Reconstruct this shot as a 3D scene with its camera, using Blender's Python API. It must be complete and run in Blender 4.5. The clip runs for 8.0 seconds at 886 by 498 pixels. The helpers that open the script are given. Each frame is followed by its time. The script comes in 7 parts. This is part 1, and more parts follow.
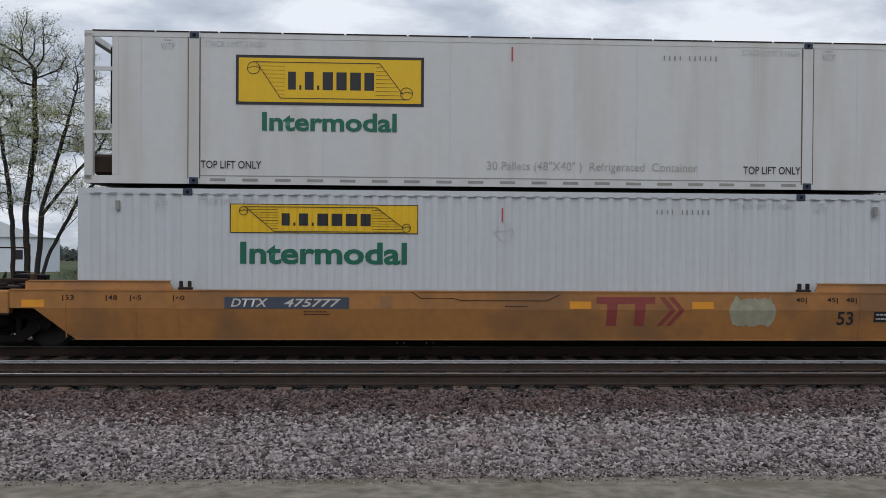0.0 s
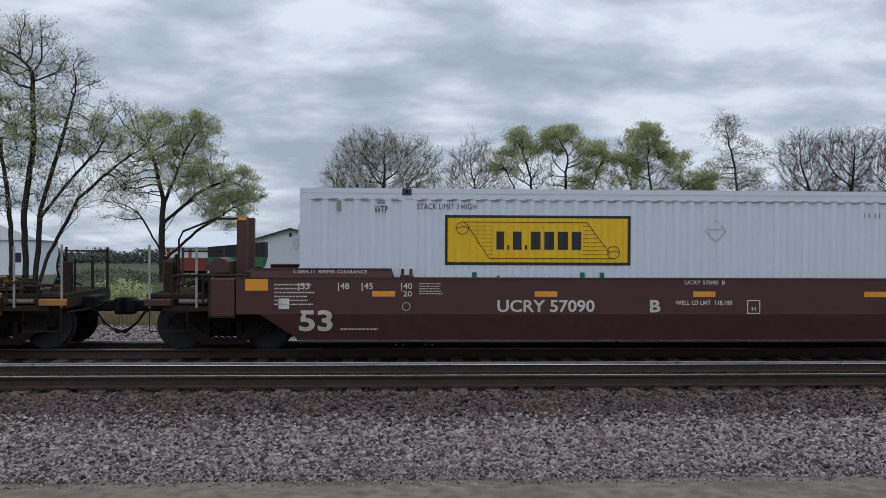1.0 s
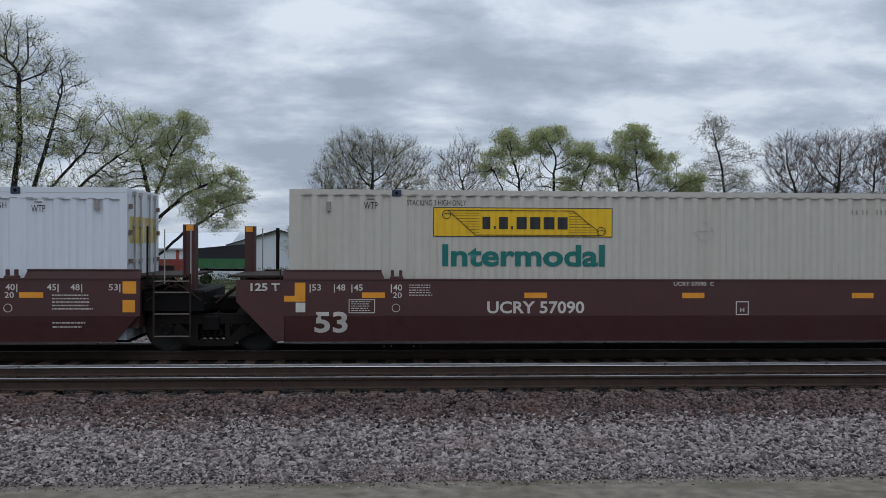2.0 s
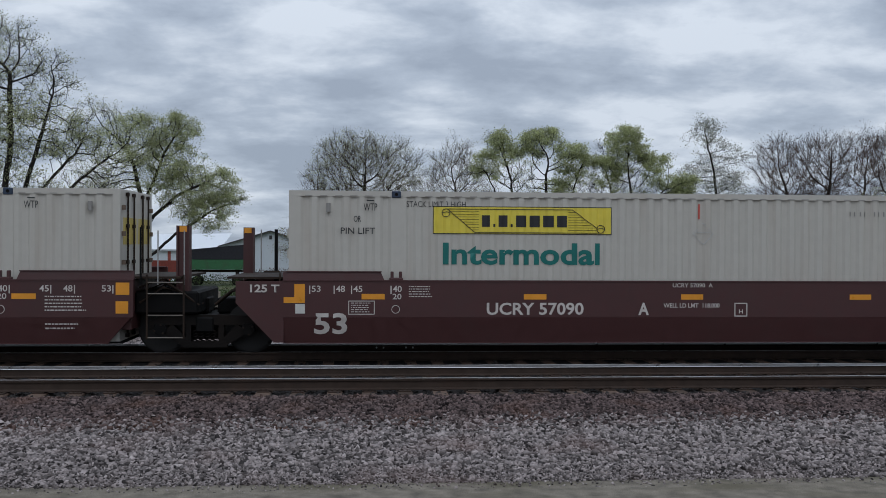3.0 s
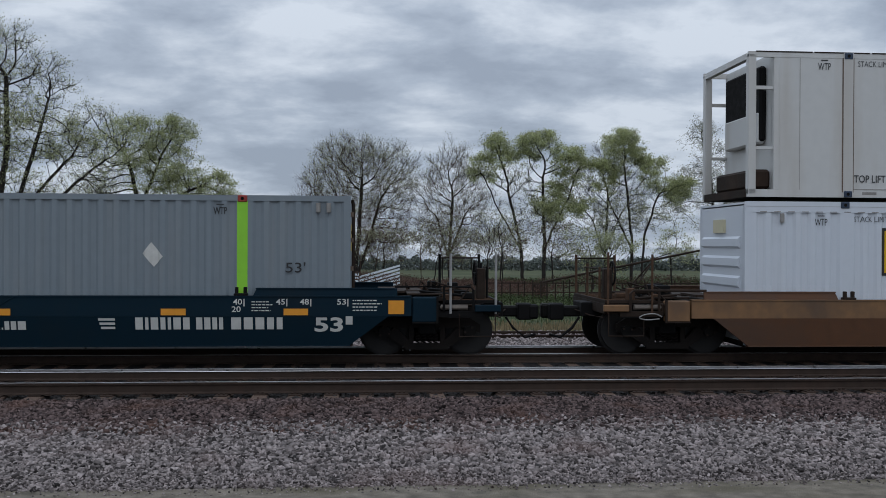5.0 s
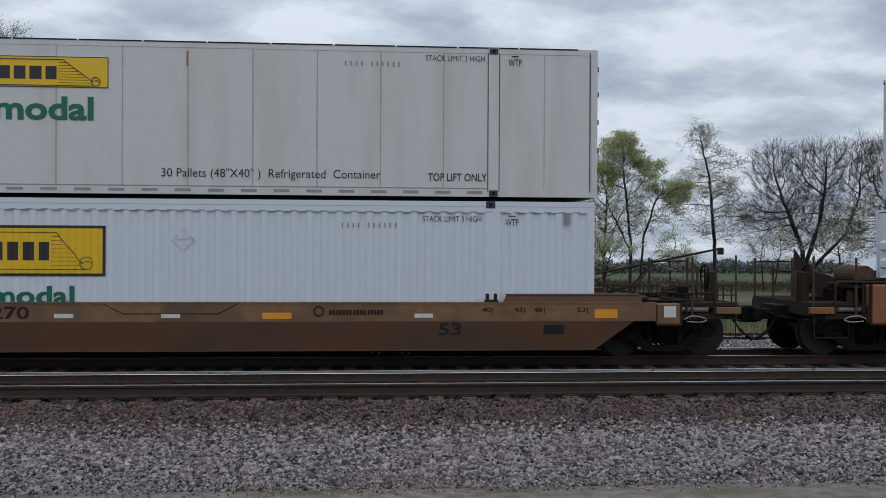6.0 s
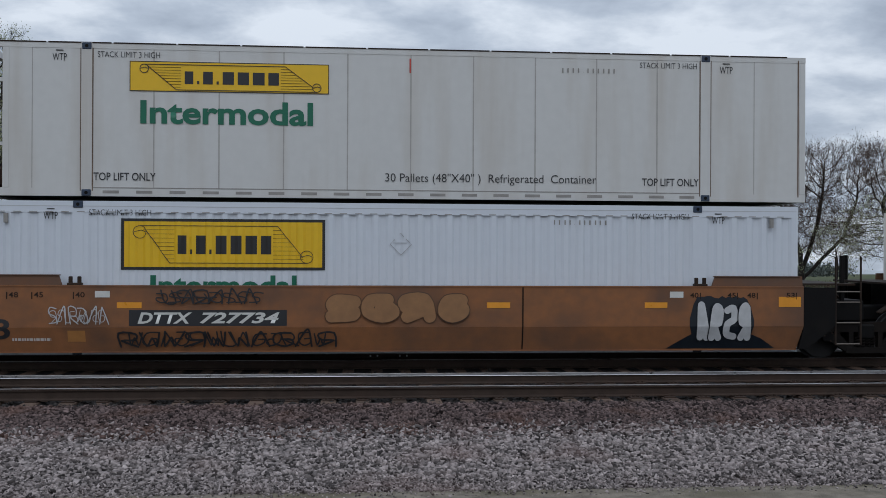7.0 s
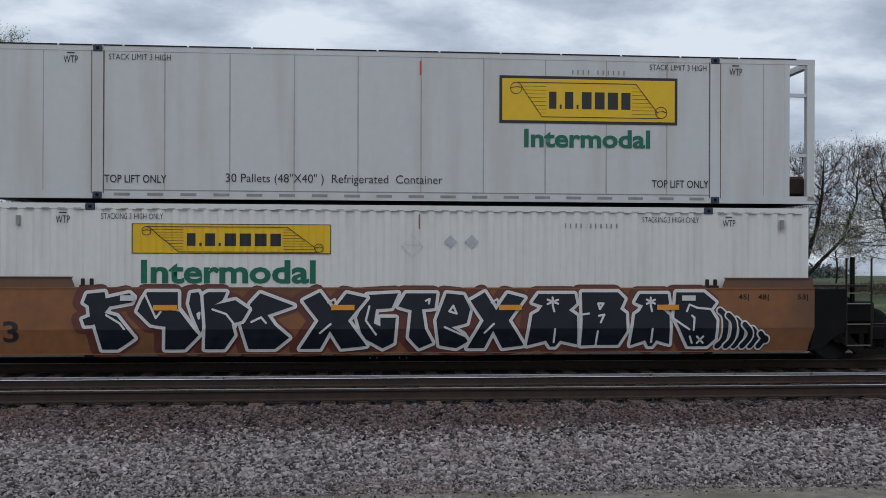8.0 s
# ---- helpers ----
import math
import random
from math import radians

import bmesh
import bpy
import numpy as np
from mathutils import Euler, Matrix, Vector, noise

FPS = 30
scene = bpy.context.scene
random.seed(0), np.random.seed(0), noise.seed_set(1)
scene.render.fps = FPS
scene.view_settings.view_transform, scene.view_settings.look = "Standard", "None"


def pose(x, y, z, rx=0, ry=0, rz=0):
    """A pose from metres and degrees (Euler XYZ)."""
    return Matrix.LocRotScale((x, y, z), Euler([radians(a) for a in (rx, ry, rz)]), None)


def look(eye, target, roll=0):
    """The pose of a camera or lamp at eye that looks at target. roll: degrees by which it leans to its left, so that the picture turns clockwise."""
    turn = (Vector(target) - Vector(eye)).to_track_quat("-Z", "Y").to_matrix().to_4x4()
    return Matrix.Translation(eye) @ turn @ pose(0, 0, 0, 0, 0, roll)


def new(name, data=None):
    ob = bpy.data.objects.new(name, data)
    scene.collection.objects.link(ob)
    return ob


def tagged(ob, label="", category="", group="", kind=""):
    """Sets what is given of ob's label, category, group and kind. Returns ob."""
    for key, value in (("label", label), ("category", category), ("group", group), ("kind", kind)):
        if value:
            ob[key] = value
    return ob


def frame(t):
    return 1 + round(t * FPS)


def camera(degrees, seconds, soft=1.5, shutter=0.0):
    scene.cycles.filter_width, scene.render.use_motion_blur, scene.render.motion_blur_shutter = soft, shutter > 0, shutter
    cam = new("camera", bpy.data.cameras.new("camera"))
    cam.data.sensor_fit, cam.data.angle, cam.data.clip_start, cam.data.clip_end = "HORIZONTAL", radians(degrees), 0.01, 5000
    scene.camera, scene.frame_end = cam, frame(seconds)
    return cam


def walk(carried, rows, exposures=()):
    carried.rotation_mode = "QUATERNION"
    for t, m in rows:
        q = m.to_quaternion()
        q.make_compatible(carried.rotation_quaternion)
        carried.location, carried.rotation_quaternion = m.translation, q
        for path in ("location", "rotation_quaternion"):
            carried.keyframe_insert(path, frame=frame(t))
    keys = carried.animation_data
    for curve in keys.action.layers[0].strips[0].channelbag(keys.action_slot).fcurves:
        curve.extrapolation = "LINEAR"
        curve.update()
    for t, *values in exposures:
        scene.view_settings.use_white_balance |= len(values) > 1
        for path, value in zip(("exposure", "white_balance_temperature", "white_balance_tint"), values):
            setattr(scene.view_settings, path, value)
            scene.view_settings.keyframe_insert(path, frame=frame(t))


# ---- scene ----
EYE = Vector((0, 0, 1.75))
cam = camera(49.99, 8.0, soft=0.6)


def aim(yaw, pitch, roll):
    """A pose at the one standing place, from degrees to the right, up, and of clockwise roll."""
    y, p = radians(yaw), radians(pitch)
    return look(EYE, EYE + Vector((math.sin(y) * math.cos(p), math.cos(y) * math.cos(p), math.sin(p))), roll)


walk(cam, [
    (0, aim(3.008, 0.622, 0.331)),
    (0.5, aim(3.049, 0.678, 0.199)),
    (1, aim(3.089, 0.732, 0.185)),
    (1.5, aim(3.420, 0.767, 0.160)),
    (3, aim(4.254, 0.906, 0.215)),
    (3.5, aim(4.312, 0.907, 0.208)),
    (4, aim(4.289, 0.994, 0.225)),
    (4.5, aim(4.372, 1.007, 0.219)),
    (6, aim(4.505, 1.223, 0.165)),
    (6.5, aim(4.573, 1.261, 0.195)),
    (7, aim(4.620, 1.394, 0.161)),
    (7.5, aim(4.617, 1.469, 0.178)),
    (8, aim(4.643, 1.502, 0.117)),
], exposures=[(0.0, 0.10, 6350, 12), (0.5, 0.12, 6350, 12), (1.0, -0.02, 6050, 10), (3.0, -0.13, 6000, 10), (4.0, -0.25, 5960, 10), (4.5, -0.25, 5960, 10), (6.0, -0.07, 6080, 10), (8.0, -0.06, 6030, 10)])

# ---- sky and sun ----
world = bpy.data.worlds.new("overcast_sky")
scene.world = world
world.use_nodes = True


def build_sky():
    nt = world.node_tree
    nt.nodes.clear()
    n = nt.nodes.new
    out, bg = n("ShaderNodeOutputWorld"), n("ShaderNodeBackground")
    sky = n("ShaderNodeTexSky")
    sky.sky_type, sky.sun_disc = "NISHITA", False
    sky.sun_elevation, sky.sun_rotation = radians(48), radians(183)
    tc, sep = n("ShaderNodeTexCoord"), n("ShaderNodeSeparateXYZ")
    nt.links.new(tc.outputs["Generated"], sep.inputs[0])

    def maths(op, a, b=None, c=None):
        m = n("ShaderNodeMath")
        m.operation = op
        for i, v in enumerate((a, b, c)):
            if v is None:
                continue
            if isinstance(v, (int, float)):
                m.inputs[i].default_value = v
            else:
                nt.links.new(v, m.inputs[i])
        return m.outputs[0]

    up = maths("MAXIMUM", sep.outputs[2], 0.0)
    deep = maths("ADD", up, 0.24)
    comb = n("ShaderNodeCombineXYZ")
    nt.links.new(maths("DIVIDE", sep.outputs[0], deep), comb.inputs[0])
    nt.links.new(maths("DIVIDE", sep.outputs[1], deep), comb.inputs[1])

    def cloud(scale, detail, rough, shift, distort=0.3, wide=0.5):
        mp, t = n("ShaderNodeMapping"), n("ShaderNodeTexNoise")
        mp.inputs["Location"].default_value = shift
        mp.inputs["Scale"].default_value = (wide, 1.0, 1.0)
        nt.links.new(comb.outputs[0], mp.inputs[0])
        nt.links.new(mp.outputs[0], t.inputs["Vector"])
        t.inputs["Scale"].default_value, t.inputs["Detail"].default_value = scale, detail
        t.inputs["Roughness"].default_value, t.inputs["Distortion"].default_value = rough, distort
        return t.outputs[0]

    big, small = cloud(1.5, 4, 0.45, (3.1, 1.9, 0), 0.0, 0.75), cloud(3.6, 8, 0.56, (1.7, 5.2, 2.0), 0.1, 0.85)
    both = maths("ADD", maths("MULTIPLY", big, 0.36), maths("MULTIPLY", small, 0.69))
    ramp = n("ShaderNodeValToRGB")
    e = ramp.color_ramp.elements
    e[0].position, e[0].color = 0.42, (0.40, 0.445, 0.51, 1)
    e[1].position, e[1].color = 0.625, (0.80, 0.835, 0.87, 1)
    mid = ramp.color_ramp.elements.new(0.51)
    mid.color = (0.52, 0.57, 0.635, 1)
    nt.links.new(both, ramp.inputs[0])
    # an overcast sky is brighter overhead than near the horizon
    lift = maths("ADD", maths("MULTIPLY", maths("POWER", up, 2.0), 1.35), 0.93)
    mix = n("ShaderNodeMix")
    mix.data_type = "RGBA"
    mix.inputs["Factor"].default_value = 0.94
    scale_sky = n("ShaderNodeVectorMath")
    scale_sky.operation = "SCALE"
    scale_sky.inputs["Scale"].default_value = 0.08
    nt.links.new(sky.outputs[0], scale_sky.inputs[0])
    # sockets of the colour mode
    for sock in mix.inputs:
        if sock.type == "RGBA" and sock.name == "A":
            nt.links.new(scale_sky.outputs[0], sock)
        if sock.type == "RGBA" and sock.name == "B":
            nt.links.new(ramp.outputs[0], sock)
    res = [s for s in mix.outputs if s.type == "RGBA"][0]
    nt.links.new(res, bg.inputs["Color"])
    nt.links.new(lift, bg.inputs["Strength"])
    nt.links.new(bg.outputs[0], out.inputs[0])


build_sky()
sun_data = bpy.data.lights.new("sun", "SUN")
sun_data.energy, sun_data.angle, sun_data.color = 0.40, radians(35), (1.0, 0.97, 0.93)
sun = new("sun", sun_data)
sun.matrix_world = look((0, 0, 0), (0.05, 0.9, -1.0))


# ---- materials ----
def material(name, base, rough=0.6, metal=0.0, spread=0.25, scale=6.0, fine=60.0, bump=0.15, stain=None, stain_amount=0.0,
             stretch=(1, 1, 1), island=0.0, random=0.0, stain_scale=1.2, bump_scale=None, stain_from=0.52):
    """A surface with grain at two scales, stains, and relief. stretch: how the stains are drawn out along the axes."""
    m = bpy.data.materials.new(name)
    m.use_nodes = True
    nt = m.node_tree
    b = nt.nodes["Principled BSDF"]
    n = nt.nodes.new
    tc, mp = n("ShaderNodeTexCoord"), n("ShaderNodeMapping")
    mp.inputs["Scale"].default_value = stretch
    nt.links.new(tc.outputs["Object"], mp.inputs[0])

    def grain(s, detail=5, source=None):
        t = n("ShaderNodeTexNoise")
        t.inputs["Scale"].default_value, t.inputs["Detail"].default_value = s, detail
        nt.links.new((source or tc).outputs["Object" if source is None else 0], t.inputs["Vector"])
        return t.outputs[0]

    def mixed(fac, a, b2, blend="MIX"):
        x = n("ShaderNodeMix")
        x.data_type, x.blend_type = "RGBA", blend
        ins = [s for s in x.inputs if s.type == "RGBA"]
        for s, v in ((x.inputs[0], fac), (ins[0], a), (ins[1], b2)):
            if isinstance(v, float):
                s.default_value = v
            elif isinstance(v, tuple):
                s.default_value = (*v[:3], 1)
            else:
                nt.links.new(v, s)
        return [s for s in x.outputs if s.type == "RGBA"][0]

    def ramped(v, lo, hi, a=0.0, b2=1.0):
        r = n("ShaderNodeMapRange")
        r.inputs[1].default_value, r.inputs[2].default_value, r.inputs[3].default_value, r.inputs[4].default_value = lo, hi, a, b2
        nt.links.new(v, r.inputs[0])
        return r.outputs[0]

    coarse, tiny = grain(scale), grain(fine, 3)
    dark = tuple(c * (1 - spread) for c in base)
    light = tuple(min(1.0, c * (1 + spread)) for c in base)
    col = mixed(ramped(coarse, 0.3, 0.7), dark, light)
    col = mixed(ramped(tiny, 0.3, 0.75, 0.0, 0.5), col, tuple(c * (1 - spread * 0.8) for c in base))
    if island or random:
        geo = n("ShaderNodeNewGeometry") if island else n("ShaderNodeObjectInfo")
        val = geo.outputs["Random Per Island" if island else "Random"]
        k = island or random
        col = mixed(1.0, col, mixed(val, (1 - k, 1 - k, 1 - k), (1 + k * 0.6, 1 + k * 0.6, 1 + k * 0.6)), "MULTIPLY")
    if stain:
        col = mixed(ramped(grain(stain_scale, 8, mp), stain_from, stain_from + 0.2, 0.0, stain_amount), col, stain)
    nt.links.new(col, b.inputs["Base Color"])
    b.inputs["Metallic"].default_value = metal
    if rough >= 0.7:
        b.inputs["Specular IOR Level"].default_value = 0.12   # dusty, hardly glossy
    nt.links.new(ramped(coarse, 0.25, 0.75, max(0.05, rough - 0.12), min(1, rough + 0.12)), b.inputs["Roughness"])
    if bump:
        bp = n("ShaderNodeBump")
        bp.inputs["Strength"].default_value, bp.inputs["Distance"].default_value = bump, 0.02
        nt.links.new(grain(bump_scale or fine, 4), bp.inputs["Height"])
        nt.links.new(bp.outputs[0], b.inputs["Normal"])
    return m


STREAK = (1.0, 1.0, 0.10)
M_WHITE = material("white_container_paint", (0.53, 0.545, 0.555), 0.45, spread=0.03, bump=0.03, stain=(0.42, 0.38, 0.33), stain_amount=0.22, stretch=STREAK, stain_scale=3.0)
M_BRIGHT = material("bright_white_paint", (0.61, 0.64, 0.685), 0.42, spread=0.02, bump=0.02, stain=(0.55, 0.55, 0.54), stain_amount=0.15, stretch=STREAK, stain_scale=3.0)
M_CREAM = material("weathered_cream_paint", (0.49, 0.46, 0.405), 0.5, spread=0.04, bump=0.04, stain=(0.40, 0.34, 0.28), stain_amount=0.4, stretch=STREAK, stain_scale=3.0)
M_REEFER = material("insulated_panel_paint", (0.575, 0.57, 0.55), 0.42, spread=0.03, bump=0.02, stain=(0.42, 0.37, 0.31), stain_amount=0.45, stretch=STREAK, stain_scale=1.6, stain_from=0.48)
M_SEAM = material("grey_seam_strip", (0.27, 0.255, 0.235), 0.5, spread=0.15, bump=0.03)
M_JOINT = material("dull_grey_joint", (0.37, 0.355, 0.33), 0.5, spread=0.12, bump=0.02)
M_DOOR = material("grimy_tan_door_paint", (0.50, 0.455, 0.40), 0.55, spread=0.08, bump=0.05, stain=(0.22, 0.16, 0.11), stain_amount=0.7, stretch=STREAK, stain_scale=3.0)
M_EDGE = material("rust_brown_edge", (0.17, 0.125, 0.095), 0.7, spread=0.3, scale=3, bump=0.1)
M_BADGE = material("faded_yellow_door_film", (0.50, 0.38, 0.085), 0.55, spread=0.12, bump=0.03, stain=(0.42, 0.38, 0.30), stain_amount=0.6, stretch=STREAK, stain_scale=3.0)
M_LABEL = material("cream_paper_label", (0.58, 0.53, 0.36), 0.6, spread=0.06, bump=0.0)
M_WARM_WHITE = material("warm_white_paint", (0.70, 0.68, 0.63), 0.45, spread=0.03, bump=0.03, stain=(0.45, 0.42, 0.37), stain_amount=0.3, stretch=STREAK, stain_scale=3.0)
M_RUSTY = material("rusty_brown_deck_steel", (0.085, 0.050, 0.032), 0.8, spread=0.35, bump=0.2, stain=(0.035, 0.025, 0.02), stain_amount=0.5)
M_GALV = material("dull_galvanised_pipe", (0.30, 0.29, 0.28), 0.5, spread=0.2, bump=0.05)
M_PLANK = material("weathered_grey_plank", (0.27, 0.235, 0.19), 0.85, spread=0.3, bump=0.3, scale=3)
M_RUNG = material("worn_grey_rung_steel", (0.17, 0.14, 0.115), 0.5, spread=0.25, bump=0.1)
M_GREY = material("light_grey_container_paint", (0.190, 0.222, 0.245), 0.45, spread=0.04, bump=0.03, stain=(0.28, 0.27, 0.25), stain_amount=0.2, stretch=STREAK, stain_scale=3.0)
M_LIME = material("lime_green_paint", (0.27, 0.62, 0.03), 0.45, spread=0.06, bump=0.02)
M_YELLOW_CAR = material("ochre_railcar_paint", (0.355, 0.152, 0.038), 0.62, spread=0.14, bump=0.08, stain_from=0.46, stain=(0.16, 0.085, 0.04), stain_amount=0.7, stretch=(0.5, 1, 0.5), stain_scale=1.6)
M_RUST_CAR = material("rusty_ochre_railcar_paint", (0.235, 0.092, 0.031), 0.66, spread=0.15, bump=0.1, stain_from=0.45, stain=(0.10, 0.052, 0.03), stain_amount=0.8, stretch=(0.5, 1, 0.6), stain_scale=1.5)
M_OLD_CAR = material("grimy_ochre_railcar_paint", (0.112, 0.048, 0.020), 0.68, spread=0.15, bump=0.1, stain_from=0.45, stain=(0.075, 0.045, 0.03), stain_amount=0.85, stretch=(0.4, 1, 0.8), stain_scale=1.3)
M_OLD_PLATE = material("streaked_pale_ochre_paint", (0.200, 0.104, 0.043), 0.68, spread=0.2, bump=0.1, stain_from=0.44, stain=(0.085, 0.052, 0.032), stain_amount=0.8, stretch=(0.5, 1, 0.35), stain_scale=2.2)
M_MAROON = material("maroon_railcar_paint", (0.060, 0.0185, 0.0175), 0.55, spread=0.12, bump=0.04, stain=(0.050, 0.026, 0.023), stain_amount=0.45, stretch=(0.6, 1, 0.5), stain_scale=1.5)
M_TEAL = material("dark_teal_railcar_paint", (0.0040, 0.0165, 0.0275), 0.7, spread=0.08, bump=0.03, stain=(0.012, 0.018, 0.022), stain_amount=0.4, stretch=(0.6, 1, 0.5), stain_scale=1.5)
M_BLACK = material("grimy_black_steel", (0.007, 0.0065, 0.0065), 0.7, spread=0.3, bump=0.15, stain=(0.018, 0.014, 0.011), stain_amount=0.4)
M_STEEL = material("brown_weathered_steel", (0.030, 0.021, 0.016), 0.7, spread=0.3, bump=0.2, stain=(0.06, 0.035, 0.022), stain_amount=0.5)
M_TRUCK = material("sooty_cast_steel", (0.011, 0.009, 0.008), 0.75, spread=0.3, bump=0.2, stain=(0.024, 0.016, 0.012), stain_amount=0.5)
M_WHEEL = material("dark_wheel_steel", (0.018, 0.016, 0.015), 0.55, metal=0.4, spread=0.2, bump=0.1)
M_TREAD = material("polished_steel", (0.55, 0.55, 0.56), 0.35, metal=1.0, spread=0.03, bump=0.0, stretch=(0.05, 1, 1))
M_RAIL = material("rusty_rail_steel", (0.046, 0.032, 0.025), 0.75, spread=0.25, bump=0.2, stain=(0.06, 0.035, 0.025), stain_amount=0.5)
M_TIE = material("weathered_tie_timber", (0.115, 0.077, 0.058), 0.85, spread=0.35, bump=0.5, stretch=(1, 0.1, 1), random=0.45, stain=(0.05, 0.04, 0.035), stain_amount=0.6)
M_RED_MARK = material("red_paint_mark", (0.50, 0.06, 0.04), 0.5, spread=0.1, bump=0.0)
M_INK = material("black_lettering", (0.018, 0.018, 0.020), 0.5, spread=0.1, bump=0.0)
M_FAINT = material("faded_grey_lettering", (0.45, 0.46, 0.47), 0.5, spread=0.1, bump=0.0)
M_GREEN = material("green_lettering", (0.006, 0.125, 0.068), 0.45, spread=0.08, bump=0.0)
M_TEAL_INK = material("teal_lettering", (0.006, 0.145, 0.125), 0.45, spread=0.08, bump=0.0)
M_SIGN = material("yellow_sign_film", (0.74, 0.45, 0.006), 0.4, spread=0.04, bump=0.02)
M_SIGN_PALE = material("sun_faded_yellow_film", (0.72, 0.58, 0.06), 0.45, spread=0.06, bump=0.02)
M_CHALK = material("white_lettering", (0.55, 0.50, 0.46), 0.5, spread=0.12, bump=0.0)
M_BONE = material("off_white_lettering", (0.58, 0.57, 0.53), 0.5, spread=0.1, bump=0.0)
M_BLUE_INK = material("blue_lettering", (0.018, 0.065, 0.27), 0.45, spread=0.08, bump=0.0)
M_REFLECT = material("amber_reflector", (0.72, 0.29, 0.02), 0.35, spread=0.08, bump=0.02)
M_NAVY = material("dark_blue_casting_paint", (0.022, 0.038, 0.070), 0.5, spread=0.2, bump=0.1)
M_PANEL_INK = material("slate_number_panel", (0.05, 0.062, 0.085), 0.5, spread=0.12, bump=0.02)
M_TTX = material("dull_red_paint", (0.24, 0.045, 0.035), 0.55, spread=0.12, bump=0.03)
M_PATCH = material("pale_paint_patch", (0.31, 0.29, 0.20), 0.6, spread=0.2, bump=0.05)
M_SILVER = material("silver_spray_paint", (0.52, 0.52, 0.52), 0.4, metal=0.2, spread=0.12, bump=0.03)
M_SPRAY_RED = material("red_spray_paint", (0.12, 0.035, 0.025), 0.5, spread=0.12, bump=0.0)
M_SPRAY_NAVY = material("blue_black_spray_paint", (0.006, 0.010, 0.016), 0.42, spread=0.2, bump=0.0)
M_SPRAY_WHITE = material("white_spray_paint", (0.66, 0.63, 0.60), 0.5, spread=0.06, bump=0.0)
M_SPRAY_TAN = material("faded_tan_spray_paint", (0.27, 0.135, 0.055), 0.6, spread=0.15, bump=0.0)
M_STONE = material("crushed_ballast_stone", (0.262, 0.224, 0.212), 0.85, spread=0.25, scale=9, fine=90, bump=0.4, island=0.9, stain=(0.20, 0.13, 0.115), stain_amount=0.4, stain_scale=0.9)
M_STONE_DARK = material("rust_dusted_ballast_stone", (0.118, 0.085, 0.079), 0.9, spread=0.25, scale=9, fine=90, bump=0.4, island=0.9, stain=(0.13, 0.07, 0.05), stain_amount=0.6, stain_scale=1.1)
# oily stone, with the shadow around rails and train darkened into its colour
M_STONE_SHADED = material("oily_shaded_ballast_stone", (0.030, 0.026, 0.024), 0.8, spread=0.25, scale=9, fine=90, bump=0.4, island=0.8)
# near-black on purpose: the shade in the gaps between stones is in this colour
M_BED = material("gap_shade_bed", (0.016, 0.014, 0.0135), 0.95, spread=0.35, scale=14, fine=45, bump=0.8)
M_BARN = material("white_ribbed_sheet", (0.62, 0.66, 0.70), 0.5, spread=0.05, bump=0.05)
M_BARN_ROOF = material("pale_metal_roof", (0.66, 0.68, 0.70), 0.45, spread=0.06, bump=0.05)
M_TRIM = material("dark_brown_trim", (0.05, 0.045, 0.045), 0.6, spread=0.2)
M_FARM_RED = material("faded_red_farm_paint", (0.30, 0.06, 0.04), 0.6, spread=0.2, stain=(0.14, 0.05, 0.03), stain_amount=0.6)
M_FARM_GREEN = material("green_farm_paint", (0.030, 0.13, 0.045), 0.55, spread=0.2, stain=(0.05, 0.05, 0.03), stain_amount=0.5)
M_FARM_DARK = material("dark_canvas", (0.035, 0.035, 0.04), 0.7, spread=0.2)
M_BARK = material("dark_grey_bark", (0.034, 0.029, 0.026), 0.9, spread=0.3, bump=0.3, scale=2)
M_BARK_BROWN = material("brown_twig_bark", (0.085, 0.062, 0.050), 0.9, spread=0.3, bump=0.2, scale=2)
M_LEAF = material("spring_green_leaves", (0.45, 0.475, 0.225), 0.6, spread=0.3, scale=0.5, bump=0.0, island=0.4)
M_LEAF_DULL = material("grey_green_buds", (0.40, 0.41, 0.26), 0.7, spread=0.25, scale=0.5, bump=0.0, island=0.4)
M_LEAF_PALE = material("pale_blossom_and_buds", (0.42, 0.42, 0.34), 0.7, spread=0.2, scale=0.5, bump=0.0, island=0.35)
M_LEAF_BROWN = material("reddish_brown_buds", (0.115, 0.070, 0.055), 0.7, spread=0.25, scale=0.5, bump=0.0, island=0.4)
M_DRY = material("dry_straw_grass", (0.30, 0.235, 0.135), 0.8, spread=0.25, scale=1.0, bump=0.0, island=0.45)
M_FAR = material("hazy_far_foliage", (0.115, 0.130, 0.115), 0.9, spread=0.2, scale=0.05, fine=0.4, bump=0.0, island=0.3)
M_BRUSH = material("dark_green_brush", (0.055, 0.075, 0.028), 0.8, spread=0.35, scale=0.6, bump=0.0, island=0.5)


def let_light_through(m, share=0.45):
    """Thin leaves: part of the light passes through them."""
    nt = m.node_tree
    b, out = nt.nodes["Principled BSDF"], nt.nodes["Material Output"]
    t, mix = nt.nodes.new("ShaderNodeBsdfTranslucent"), nt.nodes.new("ShaderNodeMixShader")
    nt.links.new(b.inputs["Base Color"].links[0].from_socket, t.inputs["Color"])
    mix.inputs[0].default_value = share
    nt.links.new(b.outputs[0], mix.inputs[1])
    nt.links.new(t.outputs[0], mix.inputs[2])
    nt.links.new(mix.outputs[0], out.inputs["Surface"])


for leaf in (M_LEAF, M_LEAF_DULL, M_LEAF_PALE, M_LEAF_BROWN):
    let_light_through(leaf)


